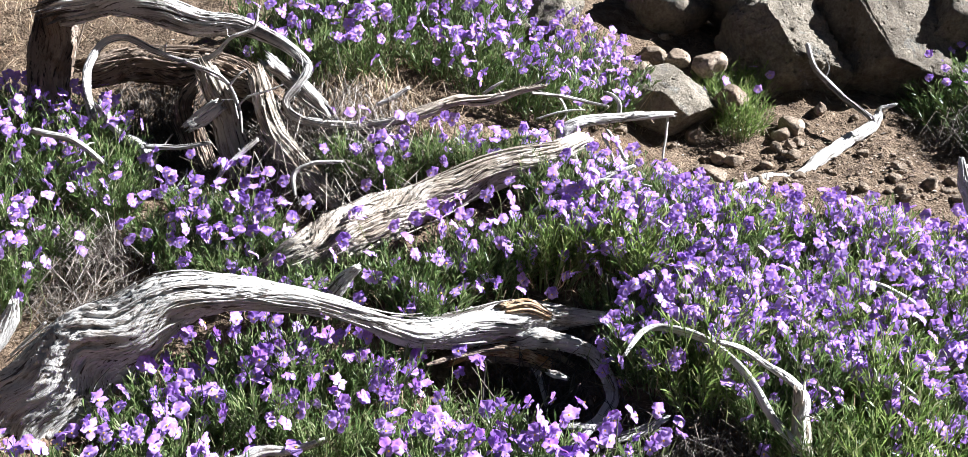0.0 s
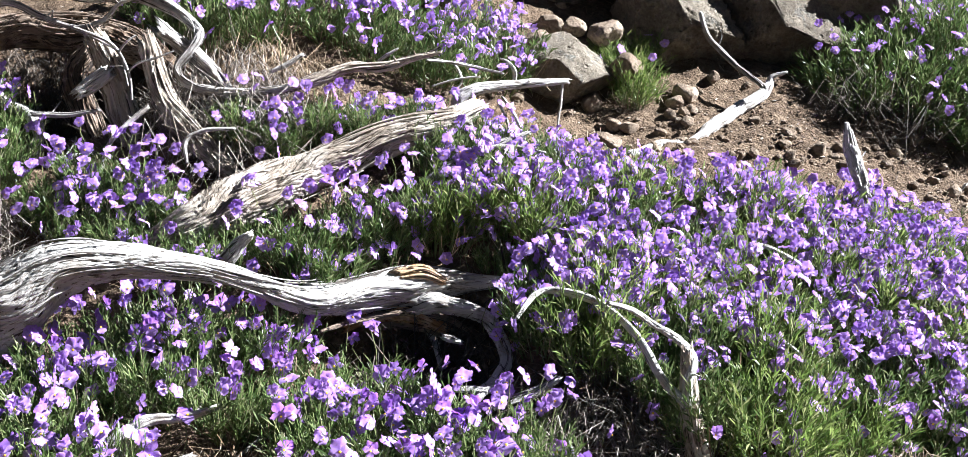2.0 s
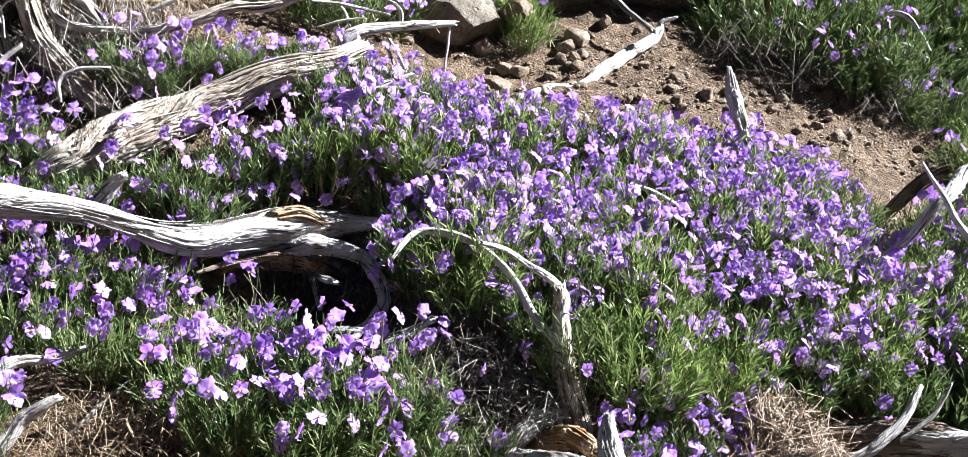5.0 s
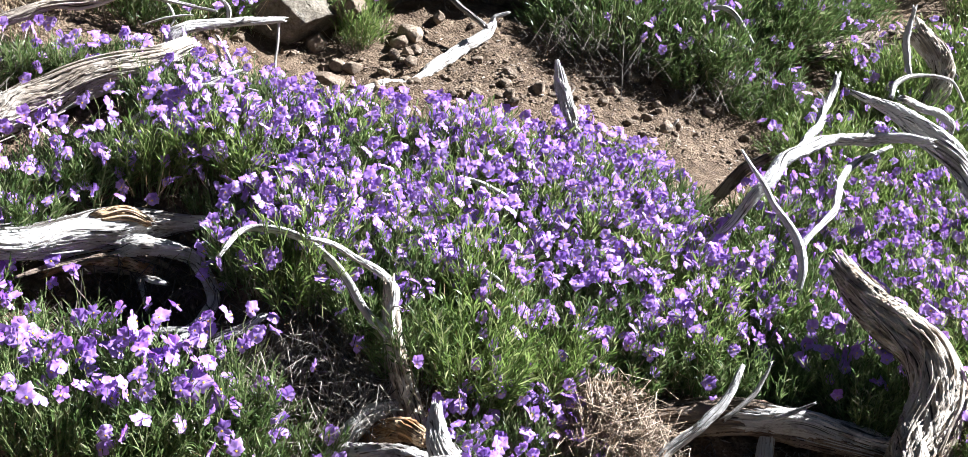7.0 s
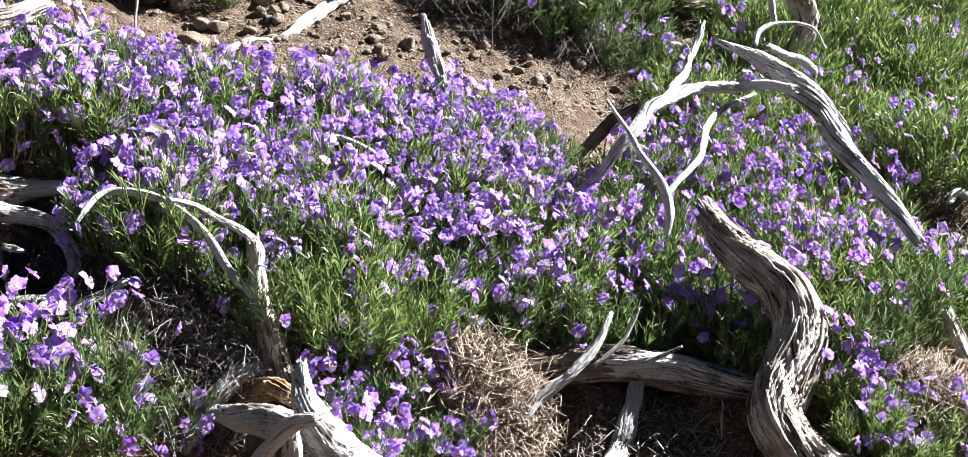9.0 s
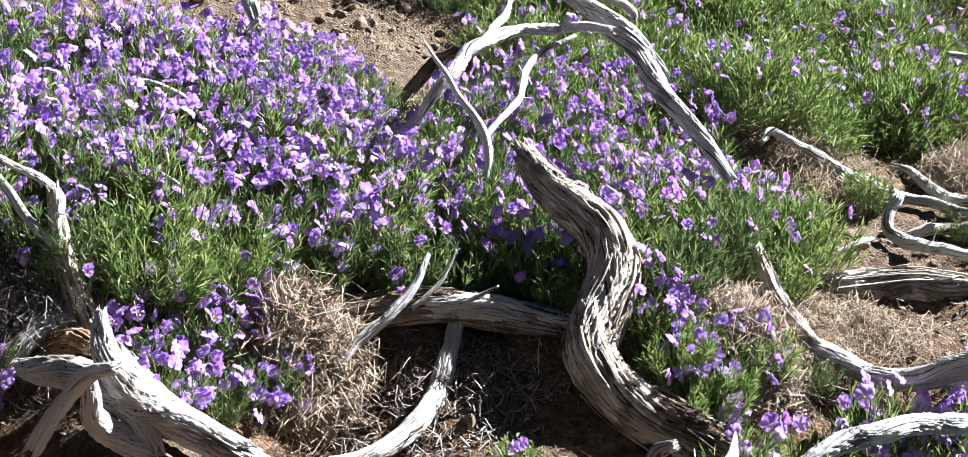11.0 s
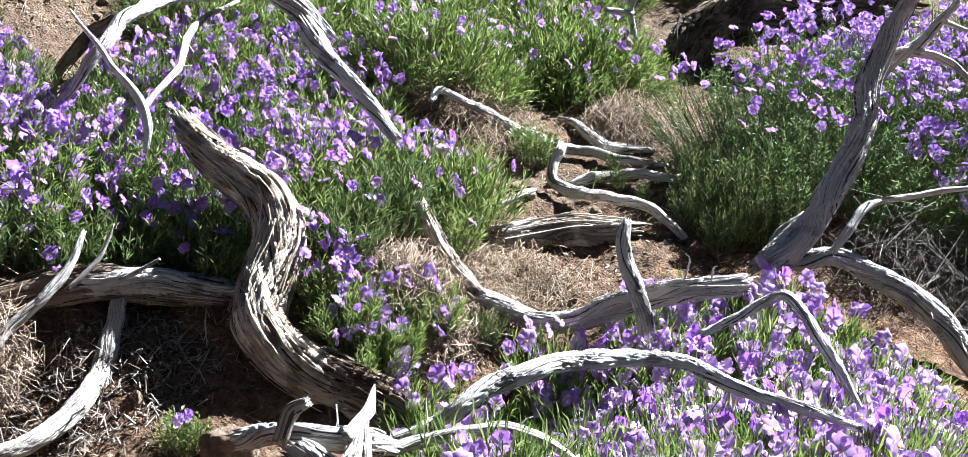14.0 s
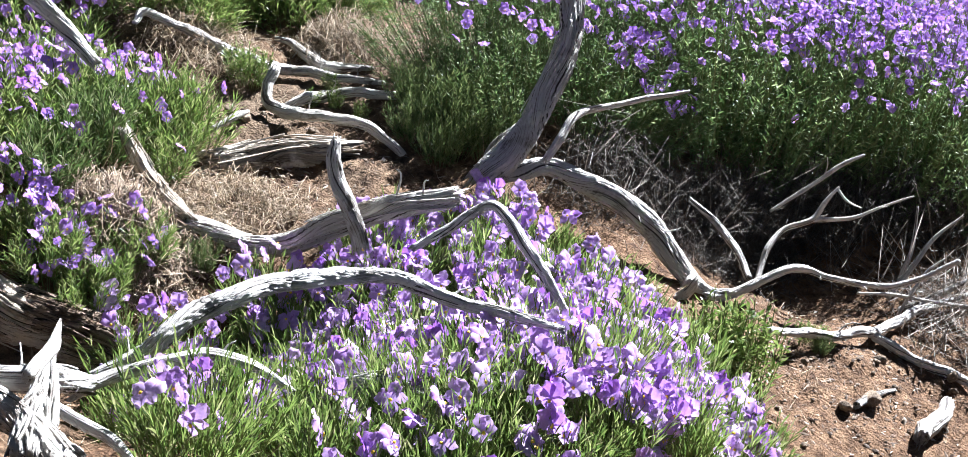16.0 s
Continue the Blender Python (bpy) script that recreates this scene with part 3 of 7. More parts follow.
limb("heartwood", ob, [(0.031, 2.081, 0.768, 0.0104), (0.057, 2.090, 0.771, 0.0142), (0.087, 2.097, 0.765, 0.0125), (0.110, 2.102, 0.751, 0.0063)], WOOD_ORANGE, furrow=2.0, peel=20)
limb("heartwood", ob, [(-0.059, 2.064, 0.680, 0.0082), (0.001, 2.080, 0.701, 0.0123), (0.062, 2.083, 0.693, 0.0117), (0.113, 2.077, 0.672, 0.0073)], WOOD_ORANGE, furrow=2.0, peel=16)
ob = thing("fallen_log", (-0.164, 2.292, 0.872), "tan fibrous fallen log lying up the slope", "log")
limb("trunk", ob, [(-0.381, 2.172, 0.809, 0.0241), (-0.325, 2.191, 0.833, 0.0377), (-0.264, 2.221, 0.858, 0.0448), (-0.195, 2.260, 0.879, 0.0451), (-0.130, 2.298, 0.900, 0.0418), (-0.063, 2.327, 0.928, 0.0376), (0.000, 2.346, 0.957, 0.0333), (0.063, 2.366, 0.975, 0.0287), (0.134, 2.396, 0.985, 0.0234), (0.183, 2.438, 0.999, 0.0179)], WOOD_FIBRE, furrow=1.5, peel=70)
# lower trunk; its dark brown holds the shade under the log above
limb("trunk", ob, [(-0.343, 2.193, 0.795, 0.0142), (-0.250, 2.241, 0.820, 0.0227), (-0.163, 2.286, 0.847, 0.0218), (-0.086, 2.332, 0.884, 0.0160)], WOOD_BROWN, furrow=1.5, peel=12)
limb("limb", ob, [(0.381, 2.573, 1.040, 0.0050), (0.316, 2.562, 1.037, 0.0082), (0.246, 2.547, 1.031, 0.0101), (0.195, 2.530, 1.028, 0.0123), (0.161, 2.518, 1.013, 0.0144), (0.162, 2.513, 0.979, 0.0149), (0.183, 2.511, 0.945, 0.0122)], WOOD_PALE)
ob = thing("broken_branch", (-0.265, 2.086, 0.713), "short pale broken branch among the flowers", "branch")
limb("limb", ob, [(-0.265, 2.086, 0.785, 0.0125), (-0.233, 2.083, 0.818, 0.0124), (-0.211, 2.07, 0.842, 0.0072)], WOOD_PALE)
ob = thing("dead_shrub", (0.504, 1.747, 0.522), "dead shrub stump with grey forked branches on brown stem", "dead shrub")
limb("trunk", ob, [(0.467, 1.803, 0.720, 0.0100), (0.468, 1.791, 0.666, 0.0145), (0.469, 1.779, 0.620, 0.0165), (0.476, 1.762, 0.566, 0.0200), (0.489, 1.743, 0.513, 0.0240)], WOOD_TWISTED, furrow=1.3, peel=6)
limb("limb", ob, [(0.215, 1.898, 0.745, 0.0024), (0.248, 1.935, 0.772, 0.0054), (0.284, 1.944, 0.780, 0.0066), (0.340, 1.917, 0.767, 0.0064), (0.380, 1.877, 0.745, 0.0060), (0.409, 1.839, 0.712, 0.0062), (0.433, 1.803, 0.675, 0.0066), (0.455, 1.769, 0.652, 0.0069)], WOOD_PALE, broken=(False, True))
limb("limb", ob, [(0.345, 1.817, 0.793, 0.0037), (0.384, 1.824, 0.781, 0.0043), (0.423, 1.822, 0.753, 0.0051), (0.456, 1.813, 0.731, 0.0063), (0.473, 1.799, 0.711, 0.0078), (0.469, 1.787, 0.681, 0.0094), (0.463, 1.775, 0.646, 0.0112)], WOOD_PALE)
limb("root", ob, [(0.343, 1.703, 0.445, 0.0136), (0.376, 1.713, 0.493, 0.0153), (0.407, 1.727, 0.522, 0.0158), (0.443, 1.744, 0.540, 0.0135), (0.476, 1.756, 0.541, 0.0094)], WOOD_PALE)
limb("heartwood", ob, [(0.413, 1.747, 0.477, 0.0140), (0.440, 1.719, 0.512, 0.0186), (0.468, 1.662, 0.541, 0.0169), (0.480, 1.577, 0.560, 0.0103)], WOOD_ORANGE, furrow=2.0, peel=40)
limb("root", ob, [(0.478, 1.505, 0.641, 0.0072), (0.473, 1.488, 0.622, 0.0125), (0.475, 1.462, 0.593, 0.0175), (0.496, 1.441, 0.563, 0.0226), (0.530, 1.427, 0.535, 0.0255), (0.577, 1.403, 0.505, 0.0233), (0.618, 1.373, 0.482, 0.0182)], WOOD_PALE, twist=8, furrow=1.3)
limb("root", ob, [(0.393, 1.643, 0.524, 0.0146), (0.408, 1.592, 0.538, 0.0219), (0.447, 1.529, 0.546, 0.0242), (0.478, 1.474, 0.543, 0.0233), (0.507, 1.438, 0.520, 0.0199), (0.517, 1.421, 0.482, 0.0159)], WOOD_PALE, twist=7, furrow=1.3)
limb("root", ob, [(0.377, 1.407, 0.513, 0.0106), (0.397, 1.404, 0.548, 0.0103), (0.421, 1.401, 0.587, 0.0102), (0.445, 1.391, 0.614, 0.0099), (0.472, 1.370, 0.624, 0.0082)], WOOD_PALE, twist=7)
limb("root", ob, [(0.446, 1.404, 0.590, 0.0106), (0.449, 1.416, 0.545, 0.0143), (0.473, 1.421, 0.509, 0.0164), (0.515, 1.416, 0.478, 0.0159)], WOOD_PALE, twist=7)
limb("root", ob, [(0.517, 1.618, 0.514, 0.0252), (0.551, 1.573, 0.476, 0.0310), (0.587, 1.519, 0.456, 0.0290), (0.627, 1.464, 0.437, 0.0242), (0.668, 1.442, 0.411, 0.0188), (0.713, 1.453, 0.380, 0.0152)], WOOD_PALE, twist=8, furrow=1.3)
limb("root", ob, [(1.092, 1.745, 0.470, 0.0120), (1.065, 1.704, 0.438, 0.0139), (1.030, 1.655, 0.399, 0.0162), (0.987, 1.611, 0.372, 0.0165), (0.943, 1.573, 0.358, 0.0157), (0.892, 1.545, 0.347, 0.0145), (0.827, 1.539, 0.336, 0.0146), (0.766, 1.563, 0.319, 0.0155), (0.721, 1.605, 0.294, 0.0165)], WOOD_PALE, twist=5)
ob = thing("dead_branch", (0.673, 2.733, 0.9), "bleached branch with curled tip lying on the gravel", "branch")
limb("limb", ob, [(0.524, 2.648, 0.877, 0.0091), (0.592, 2.680, 0.885, 0.0127), (0.672, 2.725, 0.887, 0.0146), (0.745, 2.784, 0.917, 0.0145), (0.812, 2.836, 0.950, 0.0146), (0.871, 2.873, 0.973, 0.0142), (0.893, 2.898, 0.992, 0.0108), (0.902, 2.908, 1.010, 0.0070), (0.933, 2.901, 1.023, 0.0035)], WOOD_PALE, furrow=0.7, broken=(True, False), spurs=0.0)
limb("twig", ob, [(0.859, 2.834, 0.998, 0.0062), (0.836, 2.883, 1.019, 0.0064), (0.796, 2.923, 1.056, 0.0069), (0.759, 2.947, 1.097, 0.0067), (0.739, 2.958, 1.153, 0.0049)], WOOD_GREY, broken=(True, False))
ob = thing("splintered_stump", (0.918, 2.306, 0.723), "white splintered stump standing among the violets", "stump")
limb("trunk", ob, [(0.918, 2.306, 0.853, 0.0095), (0.910, 2.335, 0.887, 0.0135), (0.905, 2.362, 0.921, 0.0141), (0.903, 2.380, 0.951, 0.0102), (0.898, 2.390, 0.978, 0.0036)], WOOD_PALE, furrow=1.7, peel=30)
ob = thing("dead_shrub", (-0.54, 2.484, 0.992), "twisted dead shrub with dark trunk and grey looping branches", "dead shrub")
limb("trunk", ob, [(-0.831, 2.641, 1.300, 0.0500), (-0.858, 2.608, 1.215, 0.0480), (-0.868, 2.575, 1.144, 0.0445), (-0.864, 2.540, 1.074, 0.0392), (-0.845, 2.506, 1.017, 0.0304)], WOOD_BROWN, furrow=1.5, peel=40)
limb("limb", ob, [(-0.815, 2.538, 1.249, 0.0380), (-0.720, 2.546, 1.267, 0.0325), (-0.635, 2.545, 1.249, 0.0293), (-0.551, 2.541, 1.221, 0.0238), (-0.483, 2.534, 1.218, 0.0172), (-0.434, 2.523, 1.202, 0.0133), (-0.389, 2.506, 1.183, 0.0110), (-0.351, 2.481, 1.157, 0.0097), (-0.338, 2.458, 1.136, 0.0089), (-0.356, 2.442, 1.108, 0.0082), (-0.377, 2.434, 1.080, 0.0077), (-0.363, 2.429, 1.052, 0.0072), (-0.312, 2.428, 1.039, 0.0070), (-0.241, 2.425, 1.036, 0.0064), (-0.170, 2.420, 1.046, 0.0053)], WOOD_GREY, furrow=1.4, peel=24)
limb("limb", ob, [(-0.751, 2.443, 1.049, 0.0095), (-0.766, 2.472, 1.105, 0.0091), (-0.767, 2.497, 1.150, 0.0078), (-0.747, 2.519, 1.182, 0.0066), (-0.701, 2.531, 1.193, 0.0068), (-0.646, 2.524, 1.170, 0.0062), (-0.582, 2.503, 1.153, 0.0055), (-0.524, 2.484, 1.164, 0.0051), (-0.485, 2.476, 1.197, 0.0042), (-0.443, 2.480, 1.216, 0.0033), (-0.432, 2.486, 1.251, 0.0018)], WOOD_GREY)
limb("twig", ob, [(-0.566, 2.433, 1.157, 0.0035), (-0.514, 2.430, 1.130, 0.0029), (-0.481, 2.420, 1.108, 0.0022), (-0.463, 2.398, 1.052, 0.0012)], WOOD_GREY)
limb("root", ob, [(-0.738, 2.444, 1.072, 0.0083), (-0.698, 2.440, 1.020, 0.0088), (-0.663, 2.436, 0.996, 0.0107), (-0.641, 2.420, 0.963, 0.0118), (-0.640, 2.389, 0.921, 0.0094)], WOOD_GREY)
limb("root", ob, [(-0.540, 2.471, 1.135, 0.0178), (-0.510, 2.461, 1.077, 0.0231), (-0.488, 2.445, 1.013, 0.0261), (-0.468, 2.428, 0.956, 0.0258), (-0.461, 2.409, 0.899, 0.0224)], WOOD_FIBRE, furrow=1.7, peel=40, twist=1)
limb("stub", ob, [(-0.512, 2.425, 1.072, 0.0152), (-0.539, 2.421, 1.054, 0.0152), (-0.56, 2.414, 1.037, 0.0105)], WOOD_PALE)
limb("root", ob, [(-0.434, 2.438, 1.120, 0.0211), (-0.404, 2.416, 1.028, 0.0239), (-0.366, 2.386, 0.985, 0.0235), (-0.316, 2.350, 0.939, 0.0189), (-0.262, 2.316, 0.899, 0.0114)], WOOD_FIBRE, furrow=1.7, peel=40, twist=1)
limb("root", ob, [(-0.409, 2.471, 1.152, 0.0178), (-0.351, 2.465, 1.100, 0.0169), (-0.297, 2.458, 1.047, 0.0128), (-0.268, 2.449, 1.006, 0.0071)], WOOD_GREY, furrow=1.4, peel=16)
# rotten roots behind, bulked out in brown to stand for the hollow's shade
limb("root", ob, [(-0.792, 2.595, 1.118, 0.0312), (-0.695, 2.606, 1.135, 0.0390), (-0.582, 2.609, 1.129, 0.0423), (-0.479, 2.589, 1.105, 0.0376), (-0.411, 2.542, 1.061, 0.0245)], WOOD_BROWN, furrow=2.0, peel=80)
limb("root", ob, [(-0.559, 2.550, 1.097, 0.0245), (-0.592, 2.524, 1.051, 0.0249), (-0.566, 2.505, 0.980, 0.0253), (-0.540, 2.484, 0.922, 0.0218)], WOOD_BROWN, furrow=2.0, peel=60)
ob = thing("dead_branch", (-0.231, 2.436, 0.974), "grey dead branch resting between the violets", "branch")
limb("limb", ob, [(-0.231, 2.436, 1.024, 0.0089), (-0.172, 2.444, 1.041, 0.0113), (-0.114, 2.459, 1.061, 0.0115), (-0.054, 2.476, 1.075, 0.0103), (0.012, 2.487, 1.079, 0.0086), (0.072, 2.489, 1.094, 0.0059), (0.119, 2.485, 1.106, 0.0024)], WOOD_FIBRE, peel=10)
limb("twig", ob, [(0.091, 2.516, 1.088, 0.003), (0.166, 2.55, 1.075, 0.0037), (0.247, 2.559, 1.057, 0.0031)], WOOD_GREY, broken=(False, False))
ob = thing("fallen_log", (0.849, 1.771, 0.443), "dark fallen log bridging a hollow, with upright grey twigs", "log")
limb("trunk", ob, [(0.849, 1.771, 0.452, 0.0232), (0.921, 1.764, 0.474, 0.0290), (0.994, 1.753, 0.486, 0.0300), (1.063, 1.734, 0.483, 0.0279), (1.129, 1.705, 0.468, 0.0255), (1.201, 1.664, 0.458, 0.0224), (1.253, 1.630, 0.452, 0.0184)], WOOD_BROWN, furrow=1.4, peel=40)
limb("limb", ob, [(0.860, 1.685, 0.433, 0.0089), (0.904, 1.696, 0.462, 0.0090), (0.948, 1.705, 0.490, 0.0090), (0.988, 1.713, 0.516, 0.0089), (1.009, 1.726, 0.538, 0.0081), (1.024, 1.739, 0.556, 0.0067), (1.037, 1.749, 0.568, 0.0041)], WOOD_SILVER, spurs=2.0)
limb("limb", ob, [(1.040, 1.742, 0.490, 0.0240), (1.098, 1.718, 0.484, 0.0254), (1.160, 1.685, 0.472, 0.0244), (1.216, 1.652, 0.462, 0.0214), (1.262, 1.622, 0.454, 0.0175)], WOOD_GREY, furrow=1.6, peel=30, twist=1)
limb("twig", ob, [(0.998, 1.724, 0.490, 0.0050), (1.047, 1.728, 0.522, 0.0046), (1.070, 1.736, 0.551, 0.0038), (1.083, 1.742, 0.574, 0.0020)], WOOD_GREY)
limb("twig", ob, [(1.069, 1.686, 0.501, 0.004), (1.097, 1.676, 0.516, 0.0035), (1.126, 1.665, 0.533, 0.002)], WOOD_GREY)
ob = thing("twisted_trunk", (1.425, 1.346, 0.267), "curving grey brown trunk with deep twisted grain", "dead trunk")
limb("trunk", ob, [(1.275, 1.871, 0.682, 0.0251), (1.286, 1.814, 0.648, 0.0340), (1.309, 1.750, 0.619, 0.0379), (1.330, 1.687, 0.591, 0.0395), (1.326, 1.637, 0.553, 0.0414), (1.298, 1.603, 0.513, 0.0432), (1.262, 1.579, 0.474, 0.0433), (1.239, 1.552, 0.440, 0.0435), (1.248, 1.508, 0.401, 0.0453), (1.279, 1.460, 0.370, 0.0462), (1.323, 1.417, 0.339, 0.0438), (1.373, 1.380, 0.301, 0.0398), (1.425, 1.346, 0.256, 0.0367)], WOOD_TWISTED, furrow=1.25, peel=120, twist=5)
limb("bark", ob, [(1.268, 1.480, 0.398, 0.0200), (1.300, 1.446, 0.384, 0.0330), (1.338, 1.402, 0.360, 0.0350), (1.392, 1.374, 0.318, 0.0340), (1.450, 1.340, 0.262, 0.0320)], WOOD_BROWN, furrow=2.2, peel=110, twist=3, label="shaggy brown bark")
ob = thing("dead_shrub", (1.097, 2.11, 0.6), "dead grey shrub with arching bare branches over the violets", "dead shrub")
limb("limb", ob, [(1.097, 2.110, 0.658, 0.0070), (1.150, 2.086, 0.707, 0.0095), (1.187, 2.077, 0.759, 0.0111), (1.233, 2.097, 0.800, 0.0128), (1.304, 2.154, 0.827, 0.0139), (1.397, 2.219, 0.836, 0.0136), (1.489, 2.247, 0.836, 0.0128), (1.550, 2.231, 0.840, 0.0115), (1.613, 2.176, 0.841, 0.0088)], WOOD_SILVER)
limb("limb", ob, [(1.301, 2.145, 0.828, 0.0083), (1.401, 2.253, 0.859, 0.0094), (1.460, 2.322, 0.893, 0.0085), (1.493, 2.351, 0.950, 0.0058)], WOOD_SILVER)
limb("limb", ob, [(1.154, 2.062, 0.860, 0.0022), (1.172, 2.043, 0.826, 0.0043), (1.187, 2.027, 0.802, 0.0054), (1.202, 2.010, 0.767, 0.0058), (1.224, 1.988, 0.730, 0.0071), (1.238, 1.971, 0.699, 0.0087), (1.240, 1.956, 0.664, 0.0077), (1.231, 1.944, 0.625, 0.0051)], WOOD_SILVER, broken=(False, True))
limb("limb", ob, [(1.247, 1.989, 0.690, 0.0057), (1.326, 2.042, 0.728, 0.0068), (1.386, 2.112, 0.751, 0.0072), (1.436, 2.194, 0.774, 0.0072), (1.505, 2.245, 0.792, 0.0061), (1.580, 2.267, 0.814, 0.0039)], WOOD_SILVER)
limb("trunk", ob, [(1.513, 2.315, 0.919, 0.0058), (1.582, 2.267, 0.889, 0.0170), (1.625, 2.236, 0.851, 0.0230), (1.687, 2.213, 0.807, 0.0240), (1.744, 2.203, 0.742, 0.0231)], WOOD_SILVER, furrow=1.3, peel=16)
limb("trunk", ob, [(1.619, 2.038, 0.791, 0.0230), (1.619, 1.957, 0.744, 0.0199), (1.640, 1.875, 0.689, 0.0160), (1.665, 1.798, 0.623, 0.0114)], WOOD_SILVER, furrow=1.3)
limb("twig", ob, [(1.646, 2.390, 0.895, 0.0060), (1.668, 2.409, 0.923, 0.0055), (1.721, 2.418, 0.937, 0.0050), (1.801, 2.417, 0.926, 0.0035), (1.851, 2.427, 0.875, 0.0021)], WOOD_PALE, broken=(True, False))
limb("limb", ob, [(1.655, 2.362, 0.895, 0.0093), (1.741, 2.383, 0.867, 0.0104), (1.801, 2.393, 0.836, 0.0094), (1.812, 2.406, 0.810, 0.0055)], WOOD_PALE)
ob = thing("rotting_log", (1.191, 2.333, 0.657), "dark rotting log half buried at the edge of soil", "log")
limb("trunk", ob, [(1.191, 2.333, 0.645, 0.0111), (1.235, 2.339, 0.697, 0.0128), (1.282, 2.329, 0.750, 0.0122), (1.325, 2.303, 0.790, 0.0094)], WOOD_BROWN, furrow=1.3, peel=10)
ob = thing("dead_branch", (2.223, 1.451, 0.417), "pale branch bent at a sharp angle on the ground", "branch")
limb("limb", ob, [(1.916, 2.039, 0.617, 0.0053), (1.967, 2.061, 0.625, 0.0091), (2.055, 2.036, 0.578, 0.0112), (2.123, 2.008, 0.538, 0.0118), (2.179, 1.967, 0.509, 0.0114), (2.203, 1.936, 0.488, 0.0097)], WOOD_GREY)
limb("limb", ob, [(2.098, 1.819, 0.536, 0.0118), (2.075, 1.806, 0.506, 0.0135), (2.058, 1.773, 0.479, 0.0129), (2.073, 1.706, 0.474, 0.0119), (2.097, 1.639, 0.480, 0.0119), (2.128, 1.582, 0.479, 0.0120), (2.162, 1.529, 0.442, 0.0107), (2.190, 1.491, 0.398, 0.0092), (2.223, 1.451, 0.358, 0.0075)], WOOD_PALE)
limb("limb", ob, [(2.179, 1.921, 0.508, 0.0115), (2.241, 1.902, 0.494, 0.0115), (2.265, 1.834, 0.494, 0.0105), (2.303, 1.766, 0.493, 0.0085), (2.385, 1.773, 0.472, 0.0050)], WOOD_PALE)
limb("limb", ob, [(2.098, 1.785, 0.467, 0.0080), (2.142, 1.772, 0.476, 0.0110), (2.225, 1.763, 0.477, 0.0125), (2.265, 1.718, 0.485, 0.0115), (2.306, 1.677, 0.479, 0.0105)], WOOD_PALE)
ob = thing("broken_branch", (2.362, 1.941, 0.493), "short forked pale branch in dry grass", "branch")
limb("limb", ob, [(2.311, 2.060, 0.522, 0.0050), (2.327, 2.020, 0.517, 0.0090), (2.305, 1.939, 0.504, 0.0125), (2.305, 1.886, 0.497, 0.0135), (2.341, 1.841, 0.499, 0.0100), (2.402, 1.832, 0.489, 0.0050)], WOOD_PALE)
limb("stub", ob, [(2.303, 1.891, 0.501, 0.0085), (2.339, 1.953, 0.505, 0.0060), (2.346, 2.002, 0.519, 0.0035)], WOOD_PALE, broken=(True, False))
ob = thing("fallen_log", (2.003, 1.65, 0.431), "cut grey log lying in a gully of straw", "log")
limb("trunk", ob, [(1.801, 1.665, 0.438, 0.0238), (1.892, 1.654, 0.435, 0.0317), (1.980, 1.625, 0.436, 0.0355), (2.060, 1.576, 0.429, 0.0345)], WOOD_FIBRE, furrow=1.7, peel=30, twist=1)
ob = thing("dead_root", (1.747, 1.455, 0.36), "pale weathered root running along the ground with a broken post", "root")
limb("root", ob, [(1.624, 1.490, 0.422, 0.0140), (1.670, 1.468, 0.402, 0.0173), (1.720, 1.424, 0.383, 0.0201), (1.754, 1.365, 0.397, 0.0222), (1.766, 1.289, 0.444, 0.0222), (1.772, 1.199, 0.494, 0.0202), (1.791, 1.126, 0.529, 0.0187), (1.836, 1.071, 0.547, 0.0165)], WOOD_PALE, furrow=1.4, peel=16)
limb("root", ob, [(1.613, 1.637, 0.551, 0.0111), (1.617, 1.595, 0.499, 0.0160), (1.618, 1.548, 0.461, 0.0190), (1.627, 1.482, 0.422, 0.0194)], WOOD_FIBRE, furrow=1.4, peel=24)
limb("stub", ob, [(1.738, 1.244, 0.610, 0.0099), (1.723, 1.228, 0.580, 0.0139), (1.718, 1.203, 0.547, 0.0152), (1.716, 1.179, 0.509, 0.0146), (1.712, 1.158, 0.464, 0.0118)], WOOD_PALE)
ob = thing("dead_shrub", (2.277, 0.903, 0.296), "dead shrub with leaning grey trunk and long bare roots", "dead shrub")
limb("trunk", ob, [(2.142, 1.263, 0.452, 0.0288), (2.216, 1.258, 0.507, 0.0272), (2.278, 1.258, 0.564, 0.0269), (2.336, 1.262, 0.627, 0.0268), (2.385, 1.280, 0.690, 0.0254), (2.429, 1.309, 0.752, 0.0230), (2.473, 1.320, 0.801, 0.0206), (2.503, 1.326, 0.852, 0.0182), (2.530, 1.314, 0.907, 0.0155), (2.546, 1.306, 0.962, 0.0120)], WOOD_SILVER, furrow=1.4, peel=30)
limb("limb", ob, [(2.494, 1.331, 0.800, 0.0098), (2.546, 1.292, 0.808, 0.0087), (2.588, 1.254, 0.797, 0.0077), (2.625, 1.207, 0.759, 0.0059), (2.665, 1.160, 0.744, 0.0031)], WOOD_SILVER, broken=(True, False))
limb("limb", ob, [(2.504, 1.320, 0.782, 0.0147), (2.555, 1.296, 0.829, 0.0132), (2.590, 1.283, 0.866, 0.0111), (2.615, 1.273, 0.897, 0.0085), (2.627, 1.277, 0.938, 0.0055)], WOOD_SILVER, broken=(True, False))
